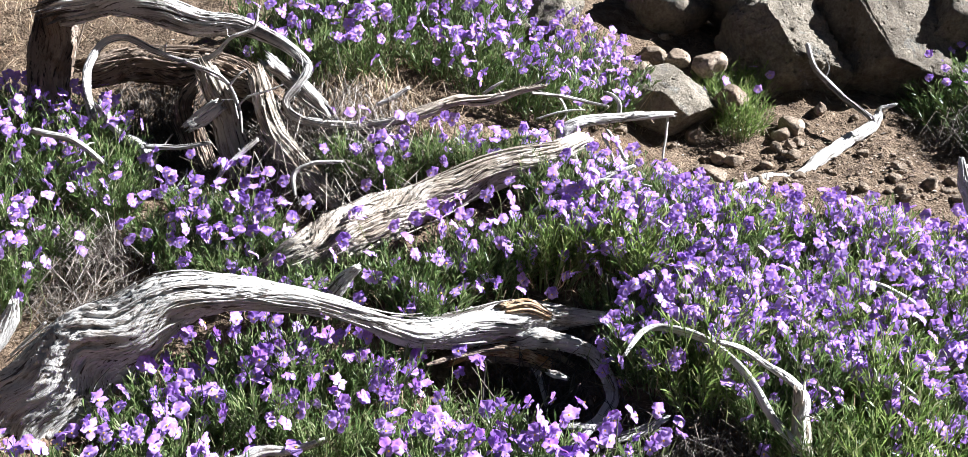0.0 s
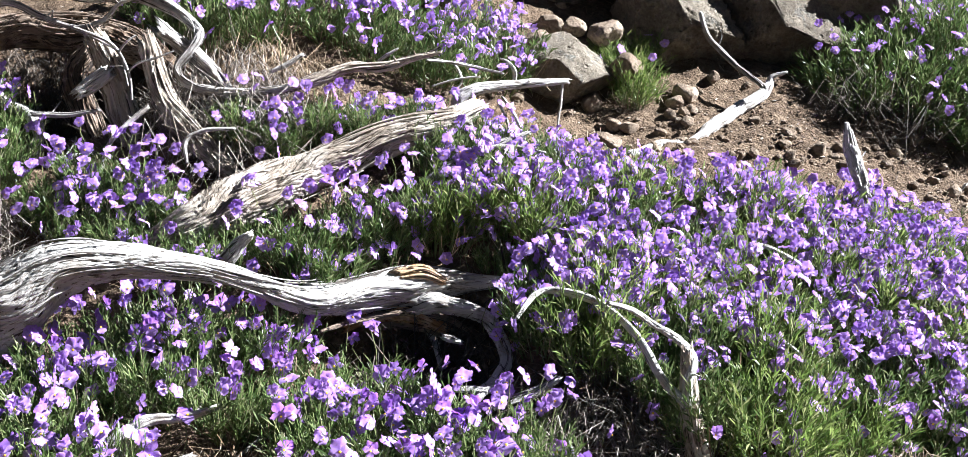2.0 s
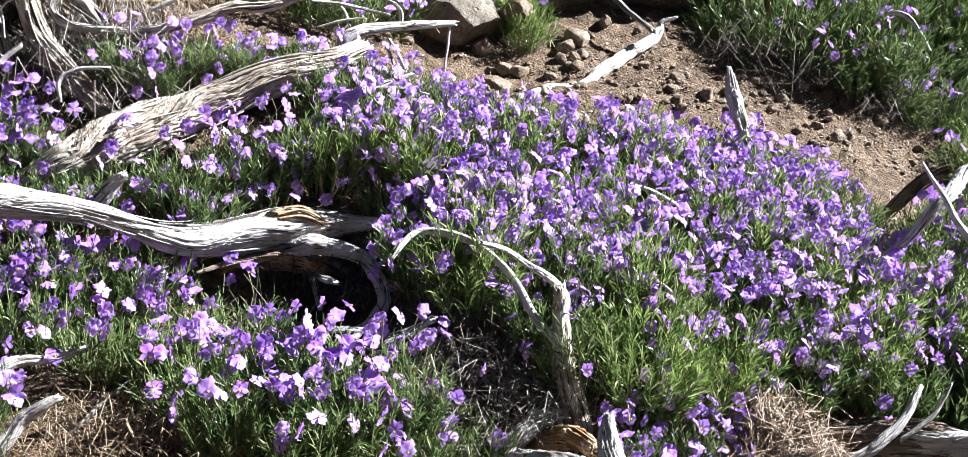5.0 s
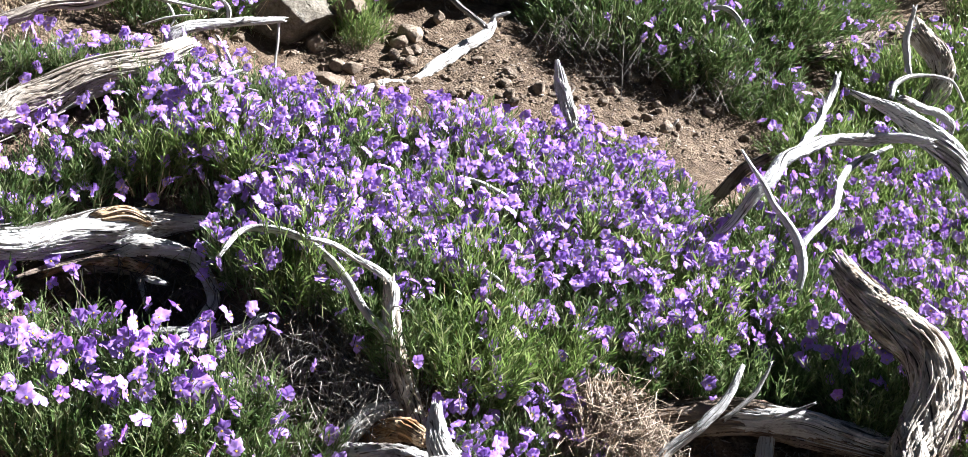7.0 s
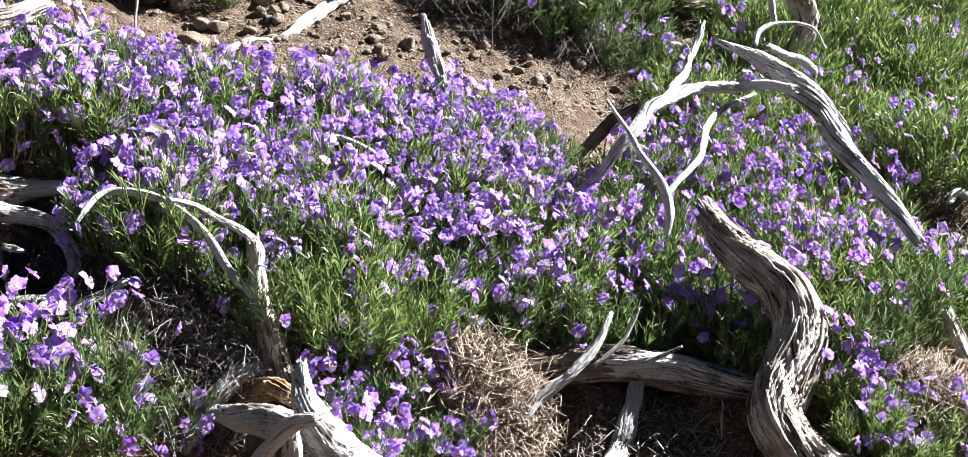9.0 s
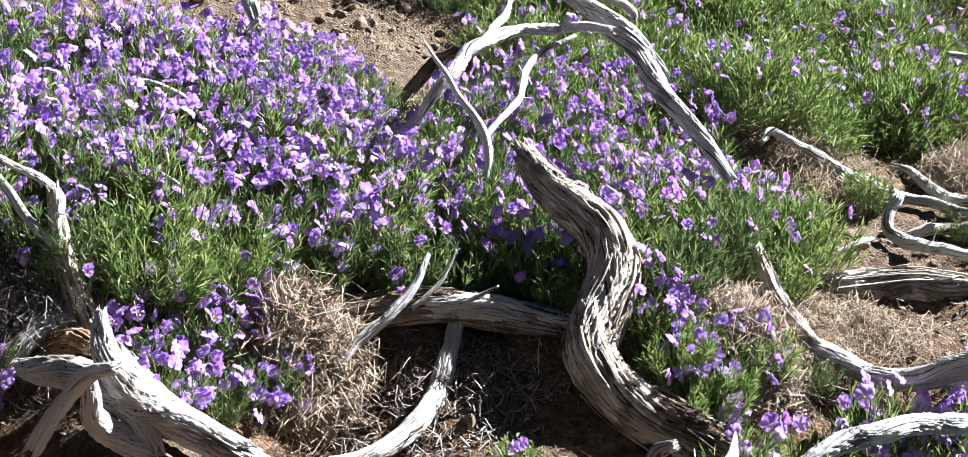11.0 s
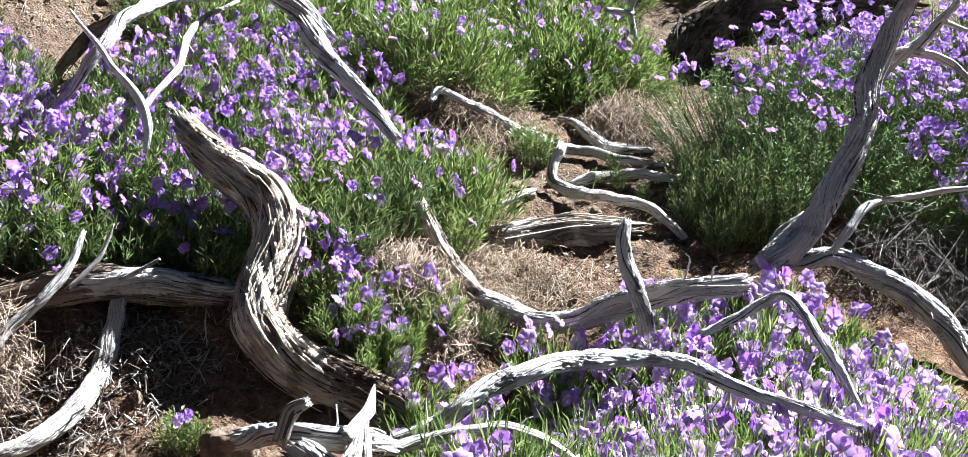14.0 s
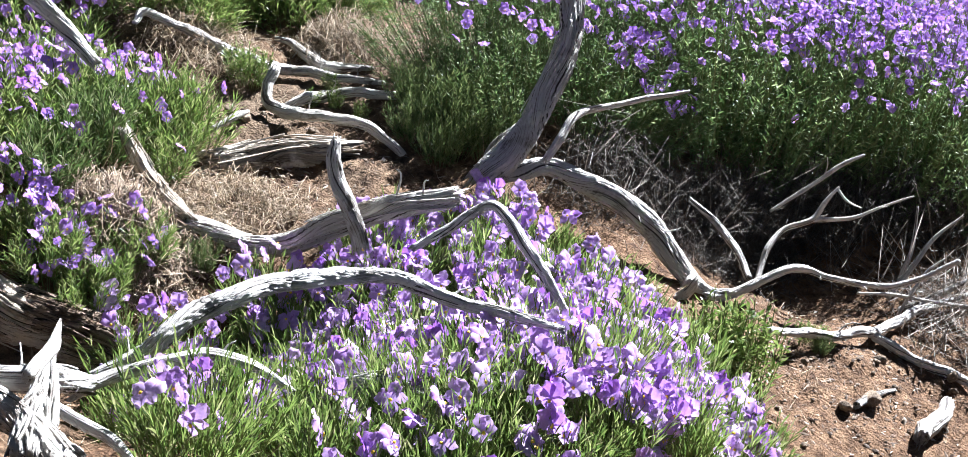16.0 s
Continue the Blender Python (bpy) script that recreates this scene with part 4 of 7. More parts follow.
limb("twig", ob, [(2.589, 1.279, 0.869, 0.0055), (2.632, 1.237, 0.853, 0.0043), (2.67, 1.206, 0.861, 0.0018)], WOOD_SILVER, broken=(True, False))
limb("stub", ob, [(2.188, 1.297, 0.446, 0.0201), (2.218, 1.311, 0.482, 0.0155), (2.256, 1.293, 0.518, 0.0072)], WOOD_PALE)
limb("limb", ob, [(2.224, 1.191, 0.487, 0.0069), (2.263, 1.189, 0.525, 0.0079), (2.315, 1.195, 0.555, 0.0080), (2.385, 1.190, 0.563, 0.0072), (2.468, 1.161, 0.569, 0.0060), (2.533, 1.132, 0.575, 0.0046), (2.579, 1.112, 0.582, 0.0025)], WOOD_PALE, broken=(True, False))
limb("root", ob, [(2.164, 1.289, 0.453, 0.0176), (2.218, 1.243, 0.457, 0.0193), (2.264, 1.205, 0.463, 0.0204), (2.297, 1.154, 0.443, 0.0208), (2.326, 1.084, 0.418, 0.0217), (2.341, 1.019, 0.384, 0.0222), (2.342, 0.965, 0.339, 0.0210), (2.346, 0.921, 0.304, 0.0178), (2.361, 0.880, 0.282, 0.0131), (2.387, 0.854, 0.283, 0.0092)], WOOD_SILVER, furrow=1.4, twist=6)
limb("root", ob, [(2.317, 0.892, 0.317, 0.0135), (2.298, 0.899, 0.299, 0.0124), (2.277, 0.903, 0.291, 0.0067)], WOOD_PALE)
ob = thing("dead_branch", (2.342, 0.875, 0.28), "thin bare branch with forked twigs above shaded soil", "branch")
limb("limb", ob, [(2.342, 0.875, 0.284, 0.0102), (2.372, 0.861, 0.281, 0.0089), (2.430, 0.832, 0.298, 0.0084), (2.492, 0.805, 0.317, 0.0078), (2.536, 0.787, 0.316, 0.0073), (2.578, 0.743, 0.299, 0.0068), (2.635, 0.669, 0.290, 0.0068), (2.690, 0.625, 0.303, 0.0062), (2.757, 0.573, 0.340, 0.0047)], WOOD_PALE, broken=(True, False))
limb("twig", ob, [(2.519, 0.869, 0.264, 0.0054), (2.583, 0.887, 0.312, 0.0059), (2.630, 0.884, 0.341, 0.0061), (2.672, 0.848, 0.361, 0.0060), (2.700, 0.837, 0.398, 0.0051), (2.722, 0.825, 0.426, 0.0031)], WOOD_PALE, broken=(True, False))
limb("twig", ob, [(2.672, 0.849, 0.360, 0.0049), (2.717, 0.787, 0.374, 0.0042), (2.757, 0.747, 0.399, 0.0030), (2.801, 0.701, 0.425, 0.0018)], WOOD_PALE, broken=(True, False))
limb("twig", ob, [(2.72, 0.824, 0.421, 0.0031), (2.722, 0.802, 0.404, 0.0024), (2.733, 0.776, 0.395, 0.0012)], WOOD_PALE, broken=(True, False))
ob = thing("dead_branch", (2.578, 0.583, 0.184), "grey branch lying on bare soil beside the shrub", "branch")
limb("limb", ob, [(2.316, 0.737, 0.277, 0.0077), (2.422, 0.690, 0.252, 0.0105), (2.526, 0.651, 0.231, 0.0109), (2.628, 0.644, 0.211, 0.0102), (2.750, 0.635, 0.209, 0.0091), (2.882, 0.622, 0.194, 0.0076), (3.036, 0.589, 0.194, 0.0059)], WOOD_SILVER, broken=(True, False))
limb("limb", ob, [(2.573, 0.639, 0.215, 0.0094), (2.585, 0.585, 0.198, 0.0111), (2.605, 0.529, 0.182, 0.0105), (2.635, 0.454, 0.163, 0.0080)], WOOD_SILVER, broken=(True, False))
ob = thing("stick", (2.44, 0.453, 0.15), "short pale piece of wood lying on soil", "stick")
limb("limb", ob, [(2.362, 0.447, 0.165, 0.0158), (2.44, 0.453, 0.163, 0.0162), (2.526, 0.459, 0.164, 0.0122)], WOOD_PALE)
ob = thing("stick", (2.454, 0.536, 0.179), "thin grey stick lying on soil", "stick")
limb("limb", ob, [(2.329, 0.552, 0.199, 0.0064), (2.392, 0.55, 0.196, 0.0065), (2.454, 0.536, 0.187, 0.0033)], WOOD_GREY)
ob = thing("stick", (2.51, 0.884, 0.227), "bluish grey stick leaning in the shade", "stick")
limb("limb", ob, [(2.576, 1.071, 0.359, 0.0057), (2.582, 1.025, 0.334, 0.0078), (2.563, 0.959, 0.307, 0.0082), (2.510, 0.884, 0.271, 0.0072)], WOOD_GREY)
ob = thing("dead_branch", (1.75, 0.737, 0.383), "curved grey branch arching over the violets", "branch")
limb("limb", ob, [(1.664, 0.996, 0.533, 0.0063), (1.706, 0.974, 0.556, 0.0079), (1.740, 0.958, 0.575, 0.0086), (1.763, 0.933, 0.591, 0.0088), (1.760, 0.891, 0.577, 0.0094), (1.746, 0.843, 0.549, 0.0100), (1.739, 0.800, 0.518, 0.0098), (1.741, 0.765, 0.482, 0.0085), (1.750, 0.737, 0.454, 0.0065)], WOOD_SILVER)
ob = thing("dead_branch", (0.988, 0.814, 0.539), "long arching bleached branch with gnarled base", "branch")
limb("limb", ob, [(1.157, 1.087, 0.452, 0.0108), (1.192, 1.048, 0.486, 0.0133), (1.242, 1.023, 0.514, 0.0142), (1.301, 1.020, 0.539, 0.0144), (1.369, 1.015, 0.546, 0.0141), (1.444, 1.003, 0.542, 0.0137), (1.515, 0.986, 0.536, 0.0129), (1.573, 0.945, 0.530, 0.0115), (1.593, 0.892, 0.519, 0.0099), (1.599, 0.821, 0.524, 0.0086), (1.595, 0.739, 0.538, 0.0071), (1.582, 0.662, 0.555, 0.0050)], WOOD_SILVER, furrow=1.2)
limb("limb", ob, [(1.078, 0.958, 0.533, 0.0083), (1.125, 0.954, 0.538, 0.0082), (1.171, 0.931, 0.547, 0.0082), (1.214, 0.893, 0.556, 0.0081), (1.239, 0.857, 0.553, 0.0074), (1.254, 0.831, 0.543, 0.0058), (1.266, 0.806, 0.527, 0.0032)], WOOD_SILVER)
limb("trunk", ob, [(0.934, 1.017, 0.573, 0.0144), (0.961, 0.964, 0.590, 0.0138), (0.985, 0.925, 0.599, 0.0140), (1.034, 0.909, 0.588, 0.0138), (1.082, 0.938, 0.551, 0.0123)], WOOD_SILVER, furrow=1.5, peel=10)
limb("stub", ob, [(0.902, 0.875, 0.645, 0.0071), (0.918, 0.88, 0.668, 0.0083), (0.929, 0.866, 0.683, 0.0053)], WOOD_GREY)
limb("stub", ob, [(0.965, 0.844, 0.643, 0.0066), (1.008, 0.879, 0.647, 0.0069), (1.049, 0.925, 0.646, 0.0013)], WOOD_PALE, broken=(True, False))
limb("root", ob, [(0.941, 0.910, 0.602, 0.0153), (0.957, 0.882, 0.587, 0.0164), (0.975, 0.847, 0.568, 0.0151), (0.988, 0.814, 0.549, 0.0122)], WOOD_GREY, furrow=1.5)
limb("root", ob, [(1.018, 0.903, 0.616, 0.0081), (0.993, 0.870, 0.603, 0.0132), (0.959, 0.831, 0.595, 0.0192), (0.923, 0.782, 0.593, 0.0234)], WOOD_PALE, furrow=1.8, peel=40, twist=2)
limb("root", ob, [(0.948, 0.886, 0.610, 0.0092), (0.953, 0.851, 0.601, 0.0142), (0.948, 0.799, 0.598, 0.0163), (0.938, 0.748, 0.595, 0.0158)], WOOD_PALE, furrow=1.8, peel=30, twist=3)
limb("root", ob, [(0.987, 0.875, 0.606, 0.0040), (0.997, 0.847, 0.591, 0.0059), (1.006, 0.820, 0.581, 0.0065), (1.017, 0.794, 0.573, 0.0058), (1.021, 0.757, 0.565, 0.0045)], WOOD_SILVER)
ob = thing("fallen_log", (1.463, 0.627, 0.441), "pale log under the violets, partly in shade", "log")
limb("trunk", ob, [(1.310, 0.849, 0.469, 0.0082), (1.359, 0.815, 0.492, 0.0127), (1.392, 0.784, 0.498, 0.0173), (1.425, 0.741, 0.488, 0.0211), (1.446, 0.699, 0.463, 0.0221), (1.460, 0.657, 0.429, 0.0209), (1.463, 0.627, 0.393, 0.0188)], WOOD_PALE, furrow=1.3, peel=10)
ob = thing("rotting_log", (2.857, 2.206, 0.572), "thick gnarled brown log at the back of the slope", "log")
limb("trunk", ob, [(2.857, 2.206, 0.567, 0.0415), (2.928, 2.225, 0.630, 0.0647), (3.019, 2.192, 0.679, 0.0780), (3.123, 2.110, 0.702, 0.0778), (3.247, 1.984, 0.731, 0.0660), (3.333, 1.888, 0.728, 0.0496)], WOOD_BROWN, furrow=2.2, peel=80)
ob = thing("rotting_log", (1.761, 2.946, 0.88), "brown rotting log under dry straw", "log")
limb("trunk", ob, [(1.761, 2.946, 0.918, 0.0234), (1.866, 3.000, 0.922, 0.0310), (1.982, 3.044, 0.923, 0.0344), (2.121, 3.066, 0.914, 0.0330)], WOOD_BROWN, furrow=1.6, peel=20)
ob = thing("broken_branch", (2.625, 2.149, 0.546), "small pale forked branch standing behind the flowers", "branch")
limb("limb", ob, [(2.667, 2.171, 0.786, 0.0053), (2.644, 2.179, 0.764, 0.0078), (2.629, 2.174, 0.728, 0.0093), (2.625, 2.149, 0.671, 0.0068)], WOOD_PALE)
limb("stub", ob, [(2.574, 2.206, 0.735, 0.0068), (2.603, 2.195, 0.73, 0.0084), (2.626, 2.171, 0.727, 0.0076)], WOOD_PALE)
ob = thing("dead_stump", (1.979, 2.756, 0.698), "arching brown stump with upright pale twig", "stump")
limb("trunk", ob, [(1.963, 2.821, 0.985, 0.0280), (2.009, 2.784, 0.927, 0.0295), (2.015, 2.762, 0.868, 0.0258), (1.979, 2.756, 0.807, 0.0186)], WOOD_FIBRE, furrow=1.6, peel=20)
limb("twig", ob, [(1.9, 2.734, 0.889, 0.0061), (1.902, 2.762, 0.961, 0.0092), (1.919, 2.775, 1.05, 0.0061)], WOOD_PALE)
ob = thing("stick", (-0.501, 2.306, 0.869), "thin pale stick leaning on roots", "stick")
limb("limb", ob, [(-0.420, 2.355, 1.019, 0.0040), (-0.467, 2.334, 0.980, 0.0048), (-0.491, 2.320, 0.948, 0.0043), (-0.501, 2.306, 0.901, 0.0028)], WOOD_PALE)
ob = thing("stick", (-0.339, 2.252, 0.841), "thin curved grey stick in dry grass", "stick")
limb("limb", ob, [(-0.254, 2.267, 0.991, 0.0022), (-0.309, 2.262, 0.989, 0.0038), (-0.341, 2.256, 0.970, 0.0043), (-0.339, 2.252, 0.931, 0.0028)], WOOD_GREY)
ob = thing("stick", (-0.7, 2.315, 0.873), "grey stick lying across the violets", "stick")
limb("limb", ob, [(-0.823, 2.324, 1.039, 0.0062), (-0.756, 2.323, 1.025, 0.0073), (-0.7, 2.315, 0.983, 0.0056)], WOOD_GREY)
ob = thing("stick", (-0.582, 2.393, 0.929), "grey stick on reddish soil", "stick")
limb("limb", ob, [(-0.64, 2.392, 1.001, 0.0052), (-0.582, 2.393, 0.999, 0.0052), (-0.518, 2.396, 1.006, 0.0035)], WOOD_GREY)
ob = thing("stick", (-0.663, 2.371, 0.911), "grey stick on reddish soil", "stick")
limb("limb", ob, [(-0.663, 2.371, 0.908, 0.0046), (-0.593, 2.374, 0.92, 0.0052), (-0.53, 2.379, 0.928, 0.0029)], WOOD_GREY)
ob = thing("twig", (0.354, 2.544, 0.891), "thin dark upright dry twig", "twig")
limb("limb", ob, [(0.369, 2.573, 1.035, 0.0031), (0.364, 2.564, 0.990, 0.0031), (0.359, 2.557, 0.960, 0.0030), (0.354, 2.544, 0.899, 0.0025)], WOOD_GREY)
ob = thing("twig", (0.278, 2.407, 0.878), "thin pale twig over violets", "twig")
limb("limb", ob, [(0.245, 2.531, 1.011, 0.0037), (0.264, 2.434, 0.981, 0.0036), (0.278, 2.407, 0.945, 0.0023)], WOOD_PALE)
ob = thing("twig", (0.268, 2.557, 0.922), "thin white curled twig", "twig")
limb("limb", ob, [(0.268, 2.557, 1.032, 0.0043), (0.271, 2.562, 1.059, 0.0045), (0.258, 2.566, 1.077, 0.0036), (0.241, 2.568, 1.085, 0.0019)], WOOD_PALE)
ob = thing("dead_branch", (-0.404, 1.76, 0.548), "pale broken branch low in the flowers", "branch")
limb("limb", ob, [(-0.404, 1.760, 0.584, 0.0090), (-0.378, 1.783, 0.607, 0.0104), (-0.335, 1.801, 0.625, 0.0097), (-0.291, 1.805, 0.628, 0.0073), (-0.238, 1.809, 0.644, 0.0042)], WOOD_PALE)
ob = thing("dead_root", (-0.34, 1.7, 0.525), "thin curved root below a branch", "root")
limb("limb", ob, [(-0.380, 1.758, 0.602, 0.0045), (-0.359, 1.735, 0.582, 0.0048), (-0.356, 1.713, 0.559, 0.0049), (-0.340, 1.700, 0.531, 0.0049)], WOOD_GREY)
ob = thing("dead_branch", (-0.349, 1.7, 0.525), "short pale branch on reddish soil", "branch")
limb("limb", ob, [(-0.349, 1.700, 0.531, 0.0106), (-0.314, 1.712, 0.572, 0.0103), (-0.284, 1.716, 0.591, 0.0085), (-0.264, 1.719, 0.602, 0.0053)], WOOD_PALE)
ob = thing("stick", (-0.278, 1.741, 0.535), "thin grey stick on reddish soil", "stick")
limb("limb", ob, [(-0.278, 1.741, 0.517, 0.0036), (-0.239, 1.754, 0.550, 0.0040), (-0.211, 1.778, 0.569, 0.0038), (-0.177, 1.824, 0.588, 0.0023)], WOOD_GREY)
ob = thing("wood_chunk", (-0.794, 1.934, 0.672), "splintered white chunk of wood", "wood chunk")
limb("limb", ob, [(-0.794, 1.934, 0.730, 0.0214), (-0.765, 1.943, 0.769, 0.0222), (-0.746, 1.943, 0.796, 0.0161), (-0.737, 1.937, 0.822, 0.0068)], WOOD_PALE)
ob = thing("stick", (1.822, 1.665, 0.433), "short pale stick on soil", "stick")
limb("limb", ob, [(1.822, 1.665, 0.505, 0.0053), (1.874, 1.663, 0.52, 0.0066), (1.91, 1.669, 0.52, 0.0036)], WOOD_PALE)
ob = thing("dead_branch", (1.361, 2.888, 0.904), "grey dead branch inside a bush", "branch")
limb("limb", ob, [(1.361, 2.888, 0.941, 0.0044), (1.433, 2.880, 0.966, 0.0068), (1.484, 2.873, 0.962, 0.0068), (1.536, 2.860, 0.937, 0.0044)], WOOD_GREY)
ob = thing("dead_branch", (1.414, 2.906, 0.915), "grey dead branch inside a bush", "branch")
limb("limb", ob, [(1.414, 2.906, 1.037, 0.0044), (1.477, 2.890, 1.033, 0.0060), (1.521, 2.875, 0.994, 0.0055), (1.543, 2.863, 0.952, 0.0030)], WOOD_GREY)
ob = thing("dead_branch", (0.083, 2.311, 0.863), "grey forked branch over the violets", "branch")
limb("limb", ob, [(0.083, 2.311, 0.886, 0.0074), (0.125, 2.318, 0.909, 0.0085), (0.170, 2.328, 0.937, 0.0080), (0.217, 2.348, 0.948, 0.0063), (0.279, 2.383, 0.965, 0.0029)], WOOD_GREY)
ob = thing("twig", (0.181, 2.32, 0.858), "thin grey twig over the violets", "twig")
limb("limb", ob, [(0.181, 2.32, 0.943, 0.0045), (0.243, 2.318, 0.948, 0.0034), (0.309, 2.341, 0.933, 0.0017)], WOOD_GREY)
ob = thing("twig", (0.735, 1.837, 0.529), "thin white curving twig over violets", "twig")
limb("limb", ob, [(0.631, 1.904, 0.711, 0.0020), (0.663, 1.890, 0.688, 0.0025), (0.689, 1.875, 0.657, 0.0029), (0.709, 1.863, 0.625, 0.0027), (0.735, 1.837, 0.563, 0.0015)], WOOD_PALE)
ob = thing("dead_branch", (0.744, 2.089, 0.672), "pale broken branch among violets", "branch")
limb("limb", ob, [(0.659, 2.147, 0.802, 0.0039), (0.692, 2.127, 0.794, 0.0045), (0.727, 2.106, 0.775, 0.0037), (0.744, 2.089, 0.754, 0.0022)], WOOD_PALE)
ob = thing("stick", (1.164, 2.707, 0.819), "pale curled stick on bare soil", "stick")
limb("limb", ob, [(1.164, 2.707, 0.779, 0.0036), (1.218, 2.687, 0.764, 0.0049), (1.259, 2.677, 0.774, 0.0051), (1.281, 2.677, 0.800, 0.0036)], WOOD_PALE)
ob = thing("twig", (2.812, 0.696, 0.179), "thin grey upright twig in a heap", "twig")
limb("limb", ob, [(2.812, 0.696, 0.245, 0.0057), (2.849, 0.7, 0.303, 0.0038), (2.883, 0.718, 0.377, 0.0019)], WOOD_GREY)
ob = thing("twig", (2.781, 0.702, 0.178), "thin grey forked twig in a heap", "twig")
limb("limb", ob, [(2.781, 0.702, 0.211, 0.0063), (2.836, 0.685, 0.270, 0.0054), (2.885, 0.670, 0.324, 0.0039), (2.933, 0.641, 0.368, 0.0025)], WOOD_GREY)
ob = thing("dead_branch", (2.745, 0.728, 0.175), "grey dead branch in a heap", "branch")
limb("limb", ob, [(2.745, 0.728, 0.156, 0.0063), (2.814, 0.670, 0.184, 0.0071), (2.880, 0.626, 0.221, 0.0064), (2.948, 0.571, 0.263, 0.0051)], WOOD_GREY)
ob = thing("twig", (2.729, 0.665, 0.18), "thin grey twig in a heap", "twig")
limb("limb", ob, [(2.729, 0.665, 0.179, 0.0037), (2.779, 0.654, 0.242, 0.0039), (2.811, 0.649, 0.276, 0.0031), (2.843, 0.629, 0.301, 0.0019)], WOOD_GREY)
ob = thing("twig", (2.797, 0.607, 0.175), "thin grey twig in a heap", "twig")
limb("limb", ob, [(2.697, 0.734, 0.232, 0.0031), (2.747, 0.678, 0.233, 0.0036), (2.799, 0.607, 0.226, 0.0036), (2.850, 0.537, 0.222, 0.0031)], WOOD_GREY)
ob = thing("dead_branch", (2.673, 0.937, 0.164), "grey dead branch under a bush", "branch")
limb("limb", ob, [(2.673, 0.937, 0.355, 0.0032), (2.724, 0.902, 0.393, 0.0047), (2.782, 0.858, 0.447, 0.0046), (2.823, 0.828, 0.473, 0.0025)], WOOD_GREY)

ob = thing("dead_branch", (0.244, 2.487, 0.844), "pale forked dry branch with thin twigs over the violets", "branch")
limb("limb", ob, [(0.101, 2.488, 0.850, 0.0049), (0.126, 2.491, 0.866, 0.0071), (0.155, 2.497, 0.887, 0.0081), (0.182, 2.505, 0.906, 0.0074), (0.217, 2.514, 0.918, 0.0062), (0.252, 2.521, 0.924, 0.0050), (0.280, 2.527, 0.937, 0.0037), (0.302, 2.529, 0.939, 0.0025)], WOOD_GREY)
limb("twig", ob, [(0.171, 2.504, 0.898, 0.0049), (0.195, 2.499, 0.919, 0.0047), (0.215, 2.493, 0.932, 0.0037), (0.227, 2.488, 0.953, 0.0024)], WOOD_PALE, broken=(False, False))
limb("twig", ob, [(0.246, 2.522, 0.923, 0.0031), (0.277, 2.517, 0.913, 0.0026), (0.319, 2.510, 0.902, 0.0025), (0.337, 2.500, 0.884, 0.0024), (0.354, 2.485, 0.847, 0.0019)], WOOD_PALE, broken=(False, False))
limb("twig", ob, [(0.217, 2.514, 0.919, 0.0031), (0.232, 2.504, 0.899, 0.0025), (0.236, 2.493, 0.864, 0.0018), (0.244, 2.487, 0.844, 0.0012)], WOOD_PALE, broken=(False, False))
ob = thing("twig", (0.269, 2.532, 0.933), "thin white drooping twig below a dry branch", "twig")
limb("limb", ob, [(0.236, 2.566, 1.002, 0.0031), (0.249, 2.556, 0.975, 0.0036), (0.259, 2.545, 0.951, 0.0035), (0.269, 2.532, 0.933, 0.0025)], WOOD_PALE, broken=(False, False))
ob = thing("twig", (0.153, 2.575, 1.022), "thin forked dry twigs above the violets", "twig")
limb("limb", ob, [(0.081, 2.606, 1.088, 0.0025), (0.119, 2.603, 1.079, 0.0035), (0.150, 2.601, 1.072, 0.0035), (0.182, 2.598, 1.067, 0.0026), (0.213, 2.595, 1.058, 0.0019)], WOOD_PALE, broken=(False, False))
limb("limb", ob, [(0.150, 2.601, 1.072, 0.0032), (0.162, 2.589, 1.053, 0.0030), (0.164, 2.581, 1.037, 0.0025), (0.153, 2.575, 1.022, 0.0019)], WOOD_GREY, broken=(False, False))
limb("limb", ob, [(0.103, 2.578, 1.029, 0.0019), (0.143, 2.581, 1.040, 0.0027), (0.181, 2.583, 1.046, 0.0024), (0.203, 2.584, 1.046, 0.0015)], WOOD_PALE, broken=(False, False))
ob = thing("twig", (0.012, 2.585, 1.071), "dark dry twig with a curled pale tip", "twig")
limb("limb", ob, [(0.012, 2.585, 1.071, 0.0050), (0.043, 2.589, 1.083, 0.0049), (0.081, 2.594, 1.090, 0.0044), (0.103, 2.599, 1.095, 0.0037), (0.121, 2.606, 1.106, 0.0025)], WOOD_BROWN, broken=(False, False))
limb("limb", ob, [(-0.004, 2.566, 1.078, 0.0037), (0.016, 2.567, 1.093, 0.0037), (0.036, 2.568, 1.106, 0.0019)], WOOD_PALE, broken=(False, False))
ob = thing("twig", (-0.207, 2.476, 1.069), "small pale stick standing over a dead branch", "twig")
limb("limb", ob, [(-0.207, 2.476, 1.069, 0.0036), (-0.174, 2.480, 1.083, 0.0048), (-0.147, 2.483, 1.100, 0.0036)], WOOD_PALE)
ob = thing("dead_branch", (-0.253, 2.383, 0.944), "tangle of thin pale twigs reaching from the dead shrub", "branch")
